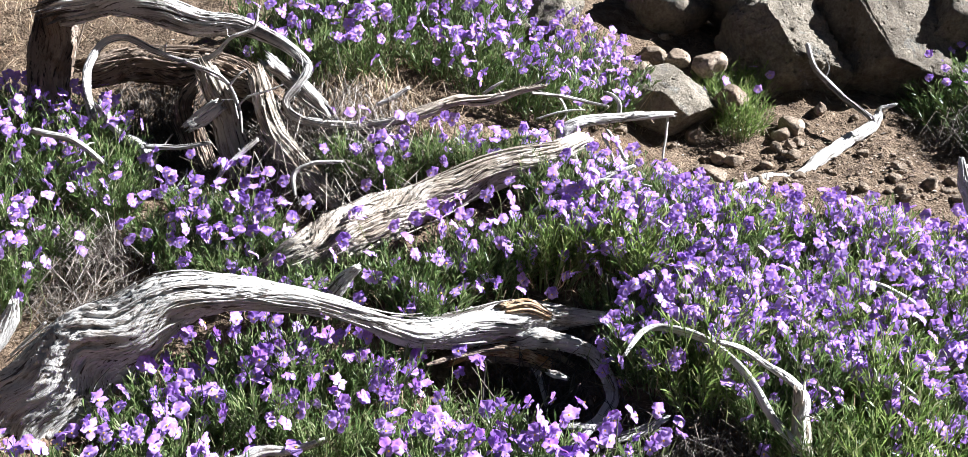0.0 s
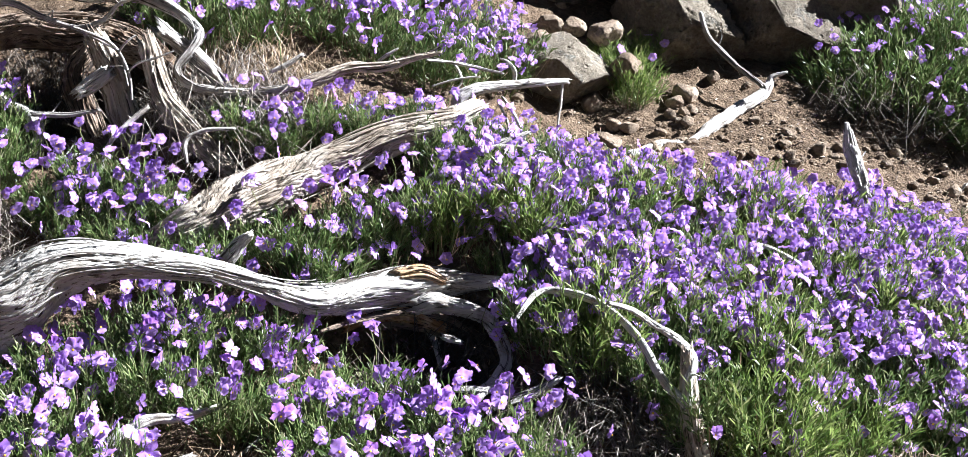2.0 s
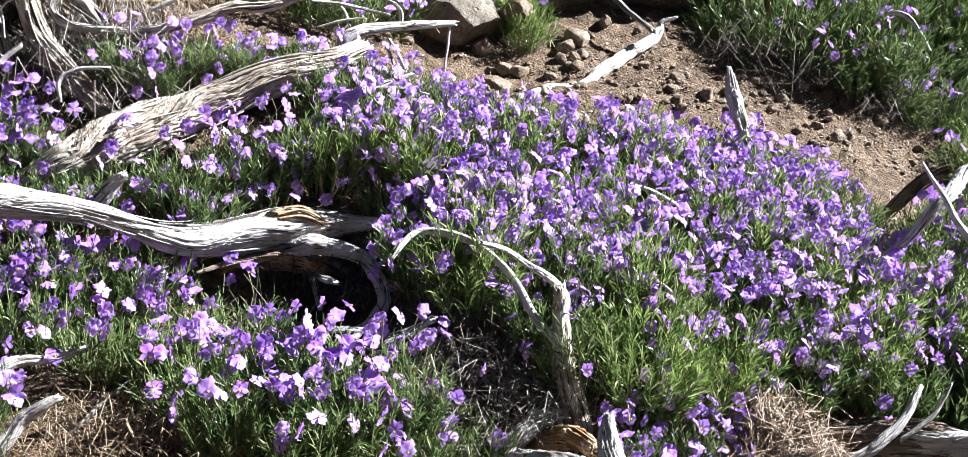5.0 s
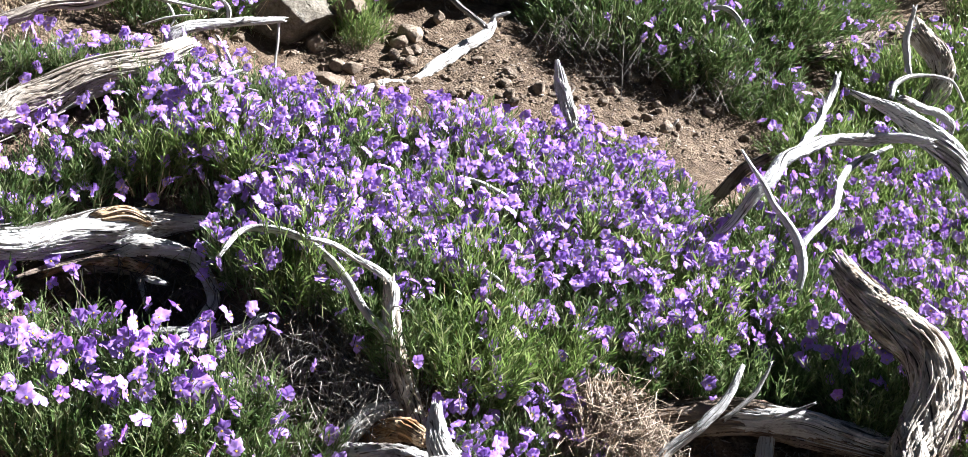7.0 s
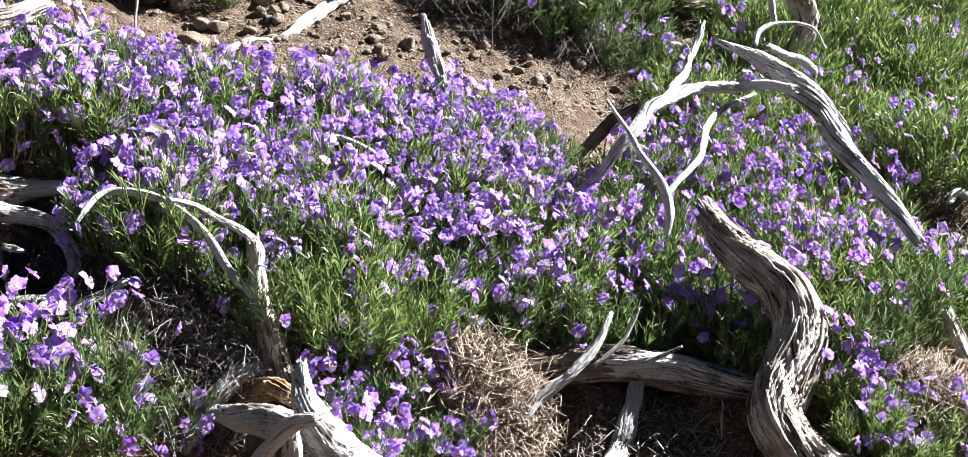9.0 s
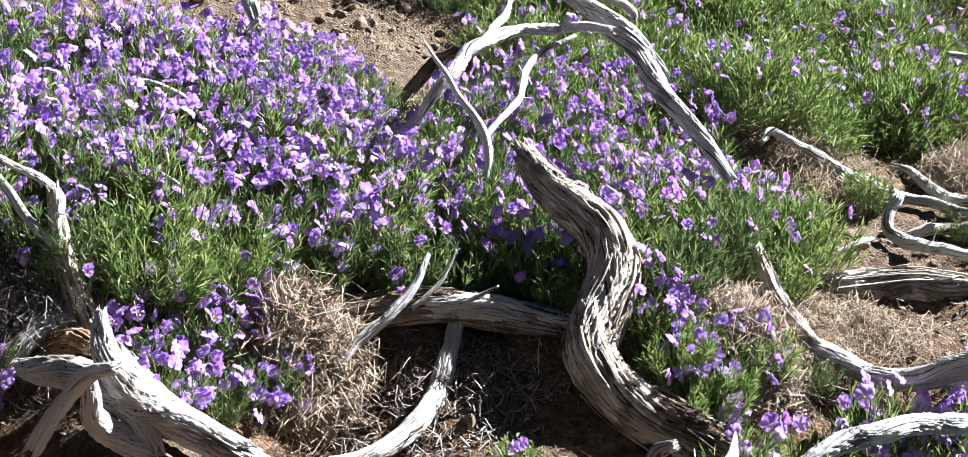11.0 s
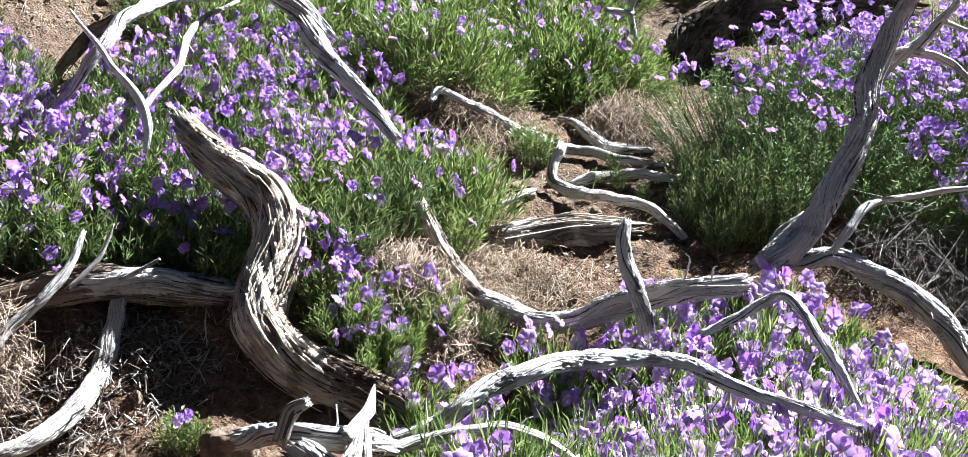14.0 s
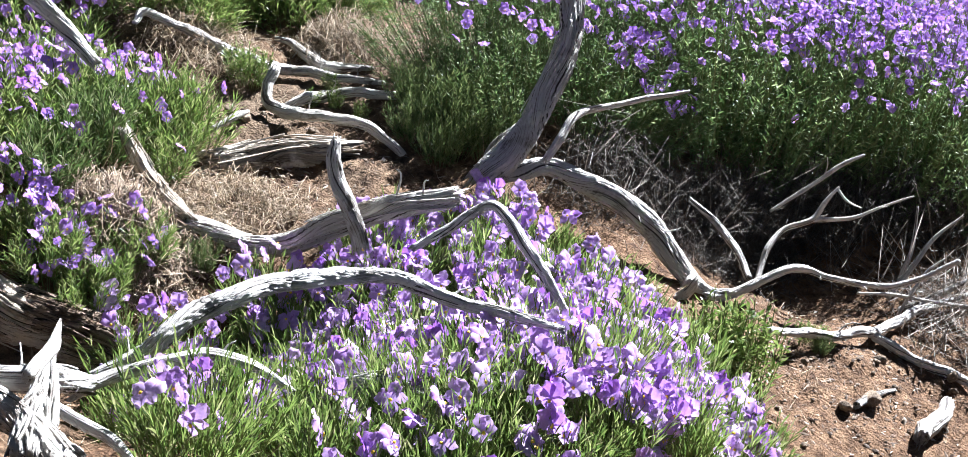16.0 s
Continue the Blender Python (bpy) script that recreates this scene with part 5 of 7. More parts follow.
limb("limb", ob, [(-0.293, 2.422, 1.035, 0.0059), (-0.253, 2.425, 1.032, 0.0049), (-0.218, 2.426, 1.029, 0.0045), (-0.192, 2.421, 1.014, 0.0036), (-0.171, 2.414, 0.991, 0.0029), (-0.156, 2.402, 0.948, 0.0018)], WOOD_GREY, broken=(False, False))
limb("twig", ob, [(-0.288, 2.422, 1.032, 0.0036), (-0.272, 2.410, 1.000, 0.0030), (-0.267, 2.396, 0.970, 0.0023), (-0.253, 2.383, 0.944, 0.0012)], WOOD_PALE, broken=(False, False))
limb("twig", ob, [(-0.247, 2.425, 1.021, 0.0024), (-0.229, 2.419, 1.002, 0.0023), (-0.220, 2.414, 0.982, 0.0018), (-0.215, 2.411, 0.968, 0.0012)], WOOD_PALE, broken=(False, False))
limb("twig", ob, [(-0.331, 2.393, 1.008, 0.0029), (-0.297, 2.403, 1.016, 0.0029), (-0.257, 2.407, 1.011, 0.0023), (-0.205, 2.405, 0.995, 0.0014)], WOOD_GREY, broken=(False, False))
ob = thing("dead_branch", (-0.449, 2.357, 1.031), "grey dry twig forking in front of the shaded roots", "branch")
limb("limb", ob, [(-0.556, 2.389, 1.159, 0.0041), (-0.516, 2.387, 1.145, 0.0036), (-0.485, 2.385, 1.128, 0.0034), (-0.466, 2.379, 1.102, 0.0029), (-0.453, 2.370, 1.067, 0.0023), (-0.449, 2.357, 1.031, 0.0017)], WOOD_GREY, broken=(False, False))
limb("twig", ob, [(-0.459, 2.371, 1.078, 0.0023), (-0.440, 2.371, 1.095, 0.0023), (-0.406, 2.375, 1.105, 0.0020), (-0.375, 2.380, 1.117, 0.0012)], WOOD_GREY, broken=(False, False))
limb("twig", ob, [(-0.474, 2.382, 1.114, 0.0024), (-0.457, 2.377, 1.135, 0.0023), (-0.442, 2.381, 1.146, 0.0012)], WOOD_GREY, broken=(False, False))
ob = thing("dead_root", (0.179, 1.964, 0.627), "bluish grey roots in the dark hollow under a log", "root")
limb("root", ob, [(0.078, 2.138, 0.685, 0.0086), (0.086, 2.111, 0.660, 0.0075), (0.094, 2.077, 0.647, 0.0061), (0.102, 2.030, 0.619, 0.0042)], WOOD_GREY)
limb("root", ob, [(0.123, 2.134, 0.680, 0.0065), (0.154, 2.094, 0.657, 0.0079), (0.171, 2.041, 0.631, 0.0071), (0.176, 1.976, 0.601, 0.0051)], WOOD_BROWN, peel=8)
ob = thing("bark_strip", (0.134, 2.045, 0.667), "torn brown strip of bark under a weathered log", "bark")
limb("bark", ob, [(-0.097, 2.013, 0.692, 0.0020), (-0.062, 2.037, 0.697, 0.0039), (-0.021, 2.059, 0.701, 0.0050), (0.031, 2.075, 0.704, 0.0053), (0.084, 2.082, 0.698, 0.0051), (0.126, 2.077, 0.687, 0.0040), (0.156, 2.065, 0.669, 0.0021)], WOOD_BROWN, furrow=1.8, peel=24)
limb("bark", ob, [(-0.016, 2.093, 0.671, 0.0053), (0.037, 2.103, 0.677, 0.0100), (0.090, 2.100, 0.671, 0.0115), (0.136, 2.082, 0.652, 0.0085)], WOOD_BROWN, furrow=1.8, peel=24)
ob = thing("wood_chunk", (0.133, 1.986, 0.679), "small white chip of wood in a dark hollow", "wood chunk")
limb("limb", ob, [(0.103, 1.991, 0.689, 0.0040), (0.115, 1.989, 0.685, 0.0061), (0.133, 1.986, 0.679, 0.0040)], WOOD_PALE)
ob = thing("broken_branch", (0.107, 1.820, 0.603), "white forked root piece at the foot of the flowers", "branch")
limb("limb", ob, [(0.115, 1.885, 0.634, 0.0049), (0.144, 1.885, 0.636, 0.0056), (0.172, 1.886, 0.633, 0.0054), (0.192, 1.892, 0.639, 0.0039)], WOOD_PALE)
limb("limb", ob, [(0.163, 1.881, 0.632, 0.0058), (0.145, 1.858, 0.621, 0.0056), (0.122, 1.837, 0.609, 0.0046), (0.107, 1.820, 0.603, 0.0028)], WOOD_PALE)
ob = thing("dead_branch", (0.178, 1.833, 0.624), "dark grey branch lying under the violets", "branch")
limb("limb", ob, [(0.178, 1.833, 0.624, 0.0057), (0.212, 1.845, 0.633, 0.0080), (0.245, 1.858, 0.640, 0.0081), (0.281, 1.875, 0.653, 0.0058)], WOOD_GREY)

# ---- plants ----
def leaf_cloud(rng, base, tip, length, width, lean):
    """Narrow leaves from base points along directions: arrays in, points and triangles out."""
    n = len(base)
    d = tip / np.linalg.norm(tip, axis=1)[:, None]
    side = np.cross(d, rng.normal(size=(n, 3)))
    side /= np.linalg.norm(side, axis=1)[:, None]
    nor = np.cross(side, d)
    L, W = length[:, None], width[:, None]
    mid = base + d * L * 0.5 + nor * L * 0.04
    end = base + d * L - np.array([0, 0, 1.0]) * L * lean[:, None]
    v = np.stack([base, mid + side * W, mid - side * W, end], 1).reshape(-1, 3)
    k = np.arange(n)[:, None, None] * 4
    f = (np.array([[0, 1, 2], [1, 3, 2]])[None] + k).reshape(-1, 3)
    return v, f


def stalks(rng, starts, ends, radius, curl=0.08, segs=2):
    """Three-sided stalks from starts to ends, bowed a little; with more segments they wind."""
    n = len(starts)
    t = np.linspace(0, 1, segs + 1)
    far = np.linalg.norm(ends - starts, axis=1)[:, None]
    bow = rng.normal(size=(n, 3)) * curl * far
    c = starts[:, None] + (ends - starts)[:, None] * t[None, :, None] + bow[:, None] * (t * (1 - t) * 4)[None, :, None]
    if segs > 2:
        c = c + (rng.normal(size=(n, 3)) * curl * far)[:, None] * np.sin(t * 6.283)[None, :, None]
    ring = np.array([[1, 0, 0], [-0.5, 0.87, 0], [-0.5, -0.87, 0]]) * radius
    v = (c[:, :, None, :] + ring[None, None]).reshape(-1, 3)
    f = []
    for a in range(segs):
        for b in range(3):
            p, q = a * 3 + b, a * 3 + (b + 1) % 3
            f += [[p, q, q + 3], [p, q + 3, p + 3]]
    f = (np.array(f)[None] + (np.arange(n) * 3 * (segs + 1))[:, None, None]).reshape(-1, 3)
    return v, f


def tussock_mesh(seed, radius, height, stems, per_stem, leaf, width, dry=0.12, low=0.22, rise=(0.7, 2.3)):
    """A cushion of leafy stems; dry stalks at its foot."""
    rng = np.random.default_rng(seed)
    a, q = rng.uniform(0, 6.283, stems), np.sqrt(rng.uniform(0, 1, stems))
    foot = np.stack([np.cos(a) * q * radius * 0.55, np.sin(a) * q * radius * 0.55, np.full(stems, -0.015)], 1)
    h = height * rng.uniform(0.62, 1.08, stems) * (1 - 0.28 * q ** 2)
    top = np.stack([np.cos(a) * q * radius * 1.15, np.sin(a) * q * radius * 1.15, h], 1) + rng.normal(size=(stems, 3)) * 0.006
    sv, sf = stalks(rng, foot, top, 0.0009, segs=1)
    n = stems * per_stem
    u = np.tile(np.linspace(low, 1.0, per_stem), stems) + rng.uniform(-0.05, 0.05, n)
    k = np.repeat(np.arange(stems), per_stem)
    base = foot[k] + (top - foot)[k] * np.minimum(u, 1)[:, None]
    az = rng.uniform(0, 6.283, n)
    rise = rng.uniform(*rise, n) * (0.55 + 0.75 * u)
    axis = (top - foot)[k] / np.linalg.norm((top - foot)[k], axis=1)[:, None]
    d = np.stack([np.cos(az), np.sin(az), np.zeros(n)], 1) + axis * rise[:, None]
    L = leaf * rng.uniform(0.6, 1.25, n) * (0.75 + 0.35 * np.sin(np.clip(u, 0, 1) * 2.6))
    v, f = leaf_cloud(rng, base, d, L, width * rng.uniform(0.7, 1.3, n), rng.uniform(-0.05, 0.3, n))
    m = max(1, int(stems * dry * 3))
    a = rng.uniform(0, 6.283, m)
    st = np.stack([np.cos(a), np.sin(a), np.zeros(m)], 1) * radius * rng.uniform(0.3, 1.0, m)[:, None]
    en = st + np.stack([np.cos(a) * 0.03, np.sin(a) * 0.03, rng.uniform(0.0, 0.05, m)], 1) + rng.normal(size=(m, 3)) * 0.012
    dv, df = stalks(rng, st, en, 0.0007)
    verts = np.vstack([v, sv, dv])
    faces = np.vstack([f, sf + len(v), df + len(v) + len(sv)])
    slots = np.r_[np.zeros(len(f)), np.ones(len(sf)), np.full(len(df), 2)]
    return mesh_of("foliage", verts, faces, False, slots)


def petal_grid(angle, length, half, cup, back, seed):
    """One rounded petal of the flower's face; x, y in the face, z towards the viewer. Returns points, triangles and the way along it."""
    rng = random.Random(seed)
    u, v = np.meshgrid(np.array([0, 0.26, 0.52, 0.76, 0.93, 1.0]), np.linspace(-1, 1, 4), indexing="ij")
    w = half * (0.13 + 0.87 * np.sin(math.pi * np.clip(u, 0, 0.94) ** 1.45) ** 0.75)
    x = length * (u - 0.17 * v ** 2 * u ** 4)
    y = v * w
    ripple = 0.13 * half * np.sin(v * 4 + rng.uniform(0, 6)) * u + 0.14 * half * np.sin(u * 5 + rng.uniform(0, 6))
    z = -back * length * u ** 1.6 + cup * half * v ** 2 * u + ripple
    ca, sa = math.cos(angle), math.sin(angle)
    p = np.stack([x * ca - y * sa, x * sa + y * ca, z], -1).reshape(-1, 3)
    idx = np.arange(24).reshape(6, 4)
    f = np.stack([idx[:-1, :-1], idx[1:, :-1], idx[1:, 1:], idx[:-1, 1:]], -1).reshape(-1, 4)
    return p, np.vstack([f[:, [0, 1, 2]], f[:, [0, 2, 3]]]), u.ravel()


def flower_mesh(seed, tilt, petal, open_share=1.0):
    """A violet seen face on along -y before tilting back: five petals, eye, sepals and stalk."""
    rng = random.Random(seed)
    nrng = np.random.default_rng(seed)
    vs, fs, sl, light, n = [], [], [], [], 0
    # angle, length, half width, bend backwards, share of pale lilac
    plan = [(61, 0.0138, 0.0066, 0.16, 0.08), (119, 0.0138, 0.0066, 0.16, 0.08), (-7, 0.0124, 0.0053, 0.05, 0.42), (187, 0.0124, 0.0053, 0.05, 0.42), (-90, 0.0130, 0.0072, 0.08, 0.62)]
    for k, (ang, L, H, back, pale) in enumerate(plan):
        p, f, u = petal_grid(radians(ang + rng.uniform(-9, 9)), L * rng.uniform(0.86, 1.1), H * rng.uniform(0.88, 1.1) * open_share, rng.uniform(-0.5, 0.3), back + rng.uniform(-0.12, 0.28), seed * 9 + k)
        p[:, 2] += 0.0006 * k
        vs.append(p), fs.append(f + n), sl.append(np.zeros(len(f))), light.append(0.85 * pale + 0.25 * (1 - u) ** 2)
        n += len(p)
    a = np.linspace(0, 6.283, 7)[:-1]
    eye = np.vstack([np.stack([0.0017 * np.cos(a), 0.0017 * np.sin(a) - 0.0026, np.full(6, 0.0035)], 1), [[0, -0.0026, 0.0046]]])
    vs.append(eye), fs.append(np.array([[i, (i + 1) % 6, 6] for i in range(6)]) + n), sl.append(np.ones(6))
    n += 7
    for k in range(5):
        a = k * 1.2566
        c, s = math.cos(a), math.sin(a)
        p = np.array([[0.0012 * -s, 0.0012 * c, -0.002], [0.0012 * s, -0.0012 * c, -0.002], [0.006 * c, 0.006 * s, -0.0035]])
        vs.append(p), fs.append(np.array([[0, 1, 2]]) + n), sl.append([2])
        n += 3
    V = np.vstack(vs)
    # face looks along -y, top of the face up; tilt back towards the sky
    V = np.stack([V[:, 0], -V[:, 2], V[:, 1]], 1)
    t = radians(tilt)
    V = np.stack([V[:, 0], V[:, 1] * math.cos(t) + V[:, 2] * math.sin(t), -V[:, 1] * math.sin(t) + V[:, 2] * math.cos(t)], 1)
    neck = np.array([0, 0.002 * math.cos(t), -0.002 * math.sin(t)])
    hook = neck + np.array([0, 0.007, 0.001])
    foot = np.array([rng.uniform(-0.015, 0.015), 0.016 + rng.uniform(-0.01, 0.01), -rng.uniform(0.05, 0.075)])
    sv, sf = stalks(nrng, np.array([neck, hook]), np.array([hook, foot]), 0.0008)
    faces = np.vstack([*fs, sf + n])
    slots = np.r_[np.concatenate(sl), np.full(len(sf), 2)]
    me = mesh_of("flower", np.vstack([V, sv]), faces, True, slots)
    light = np.concatenate(light)
    at = me.attributes.new("pale", "FLOAT", "POINT")
    at.data.foreach_set("value", np.r_[light, np.zeros(len(me.vertices) - len(light))].astype(np.float32))
    for mat in (petal, EYE_YELLOW, SEPAL):
        me.materials.append(mat)
    return me


FLOWERS = [flower_mesh(s, t, PETAL, o) for s, t, o in ((1, 5, 1), (2, 20, 1), (3, 35, 1), (4, 50, 1), (5, -15, 0.9), (6, 25, 0.7), (7, 12, 1.05), (8, 65, 1))]
FLOWERS_PINK = [flower_mesh(s, t, PETAL_PINK, o) for s, t, o in ((11, 0, 1), (12, 15, 1), (13, 30, 1.05), (14, 45, 0.9), (15, -20, 0.8))]

FLOWERS_LILAC = [flower_mesh(s, t, PETAL_LILAC, o) for s, t, o in ((21, 10, 1), (22, 25, 1), (23, 40, 1.05), (24, 55, 0.95), (25, -10, 0.9))]


def leafy(meshes, leaf):
    for me in meshes:
        for mat in (leaf, SEPAL, STRAW):
            me.materials.append(mat)
    return meshes


CUSHIONS = leafy([tussock_mesh(40 + k, 0.070, 0.105, 76, 20, 0.023, 0.00115) for k in range(6)], LEAF)
BRIGHT = leafy([tussock_mesh(60 + k, 0.075, 0.115, 78, 20, 0.027, 0.00115) for k in range(5)], LEAF_BRIGHT)
GREYISH = leafy([tussock_mesh(80 + k, 0.085, 0.16, 66, 24, 0.023, 0.0014) for k in range(4)], LEAF_GREY)

FAR_CUSHIONS = leafy([tussock_mesh(40 + k, 0.070, 0.105, 58, 17, 0.022, 0.0012) for k in range(6)], LEAF)
FAR_BRIGHT = leafy([tussock_mesh(60 + k, 0.075, 0.115, 64, 17, 0.023, 0.0012) for k in range(5)], LEAF_BRIGHT)
BUSHY = leafy([tussock_mesh(90 + k, 0.14, 0.31, 100, 27, 0.020, 0.0014, 0.2, 0.10, (0.3, 1.3)) for k in range(3)], LEAF_GREY)


SPROUTS = leafy([tussock_mesh(120 + k, 0.05, 0.13, 34, 15, 0.021, 0.0021, 0.1, 0.2, (0.4, 1.4)) for k in range(3)], LEAF_BRIGHT)
TALL = leafy([tussock_mesh(130 + k, 0.075, 0.12, 84, 15, 0.034, 0.00125, 0.12, 0.1, (1.5, 4.0)) for k in range(5)], LEAF_BRIGHT)


def inside(x, y, poly):
    hit = False
    for (x0, y0), (x1, y1) in zip(poly, poly[1:] + poly[:1]):
        if (y0 > y) != (y1 > y) and x < (x1 - x0) * (y - y0) / (y1 - y0) + x0:
            hit = not hit
    return hit


# open hollows and bare wood where no plant roots: x, y, reach
CLEAR = [
    (0.06, 2.03, 0.055),
    (0.12, 2.04, 0.055),
    (0.16, 2.01, 0.055),
    (0.19, 1.99, 0.055),
    (0.21, 1.95, 0.055),
    (0.21, 1.93, 0.055),
    (0.21, 1.91, 0.06),
    (0.19, 1.86, 0.06),
    (0.16, 1.83, 0.06),
    (0.14, 1.84, 0.06),
    (0.11, 1.85, 0.06),
    (0.03, 2.05, 0.07),
    (0.06, 2.06, 0.07),
    (0.09, 2.07, 0.07),
    (0.11, 2.07, 0.07),
    (-0.04, 2.04, 0.085),
    (0.04, 2.09, 0.085),
    (0.10, 2.11, 0.085),
    (0.16, 2.12, 0.085),
    (-0.17, 1.94, 0.05),
    (-0.12, 1.95, 0.05),
    (-0.04, 2.02, 0.05),
    (0.46, 1.72, 0.06),
    (0.46, 1.71, 0.06),
    (0.47, 1.73, 0.06),
    (0.48, 1.72, 0.06),
    (0.49, 1.70, 0.06),
    (1.05, 1.66, 0.05),
    (1.03, 1.64, 0.05),
    (0.97, 1.57, 0.05),
    (0.93, 1.55, 0.05),
    (0.89, 1.54, 0.05),
    (0.80, 1.46, 0.05),
    (1.58, 1.60, 0.045),
    (1.59, 1.57, 0.045),
    (1.59, 1.51, 0.045),
    (1.59, 1.45, 0.045),
    (1.63, 1.42, 0.045),
    (1.71, 1.42, 0.045),
    (1.73, 1.35, 0.045),
    (1.76, 1.29, 0.045),
    (1.70, 1.14, 0.045),
    (1.70, 1.21, 0.03),
    (1.68, 1.17, 0.03),
    (1.68, 1.15, 0.03),
    (1.77, 1.63, 0.05),
    (1.86, 1.62, 0.05),
    (1.97, 1.62, 0.05),
    (2.02, 1.54, 0.05),
    (0.83, 1.72, 0.045),
    (0.90, 1.71, 0.045),
    (0.97, 1.70, 0.045),
    (1.05, 1.70, 0.045),
    (1.11, 1.66, 0.045),
    (1.18, 1.62, 0.045),
    (0.37, 1.66, 0.05),
    (0.40, 1.67, 0.05),
    (0.44, 1.72, 0.05),
    (0.47, 1.72, 0.05),
    (0.41, 1.71, 0.05),
    (0.44, 1.71, 0.05),
    (0.47, 1.64, 0.05),
    (0.47, 1.54, 0.05),
    (0.52, 2.59, 0.06),
    (0.58, 2.56, 0.06),
    (0.66, 2.67, 0.06),
    (0.74, 2.74, 0.06),
    (0.80, 2.79, 0.06),
    (-0.32, 2.13, 0.035),
    (-0.23, 2.15, 0.035),
    (-0.16, 2.27, 0.035),
    (-0.07, 2.28, 0.035),
    (0.01, 2.29, 0.035),
    (0.83, 1.74, 0.085),
    (0.22, 1.89, 0.055),
    (0.29, 1.87, 0.055),
    (0.36, 1.85, 0.055),
    (0.41, 1.83, 0.055),
    (0.32, 1.81, 0.055),
    (0.25, 1.82, 0.055),
    (1.49, 1.56, 0.07),
    (1.5, 1.62, 0.05),
    (1.56, 2.87, 0.05),
    (1.27, 2.8, 0.09),
    (1.2, 2.86, 0.07),
    (1.36, 1.78, 0.05),
    (1.38, 1.72, 0.05),
    (1.38, 1.67, 0.05),
    (1.35, 1.63, 0.05),
    (1.32, 1.61, 0.05),
    (1.29, 1.59, 0.05),
    (1.30, 1.54, 0.05),
    (0.24, 1.94, 0.06),
    (0.20, 1.80, 0.05),
    (0.16, 1.88, 0.07),
    (0.08, 1.97, 0.06),
    (0.20, 2.13, 0.07),
    (0.27, 2.10, 0.075),
    (0.32, 2.04, 0.06),
]


def open_ground(x, y):
    return any((x - a) ** 2 + (y - b) ** 2 < r * r for a, b, r in CLEAR)


# the flowers lean to the light, down the slope and to the sun's side
def plant(x, y, kinds, scale, flowers, blooms, rng, label, group, face=-35, spread=75, high=0.105, name="violet_plant", size=1.0):
    me = rng.choice(kinds)
    root = thing(name, (x, y, gz(x, y) - 0.004), label, "plant", group)
    ob = new("foliage", me)
    ob.parent = root
    turn = rng.uniform(0, 360)
    ob.matrix_basis = pose(0, 0, 0, rng.uniform(-7, 7), rng.uniform(-7, 7), turn) @ Matrix.Diagonal((scale * rng.uniform(0.9, 1.12), scale * rng.uniform(0.9, 1.12), scale * rng.uniform(0.88, 1.12), 1))
    for _ in range(flowers):
        a, q = rng.uniform(0, 6.283), rng.uniform(0, 1) ** 0.5
        fx, fy = math.cos(a) * q * 0.085 * scale, math.sin(a) * q * 0.085 * scale
        fz = high * scale * (1.0 - 0.25 * q * q) + rng.uniform(-0.012, 0.028)
        fl = new("flower", rng.choice(blooms))
        fl.parent = root
        k = size * rng.uniform(0.80, 1.18)
        fl.matrix_basis = pose(fx, fy, fz + gz(x + fx, y + fy) - gz(x, y), rng.uniform(-14, 14), rng.uniform(-14, 14), rng.gauss(face, spread)) @ Matrix.Diagonal((k, k, k, 1))
    return root


def arrays(me):
    """Points, triangles and slots of a mesh, for joining."""
    if me.name not in ARRAYS:
        v = np.empty(len(me.vertices) * 3, np.float32)
        me.vertices.foreach_get("co", v)
        f = np.empty(len(me.polygons) * 3, np.int32)
        me.loops.foreach_get("vertex_index", f)
        k = np.empty(len(me.polygons), np.int32)
        me.polygons.foreach_get("material_index", k)
        p = np.zeros(len(me.vertices), np.float32)
        if "pale" in me.attributes:
            me.attributes["pale"].data.foreach_get("value", p)
        ARRAYS[me.name] = (v.reshape(-1, 3), f.reshape(-1, 3), k, p)
    return ARRAYS[me.name]


ARRAYS = {}


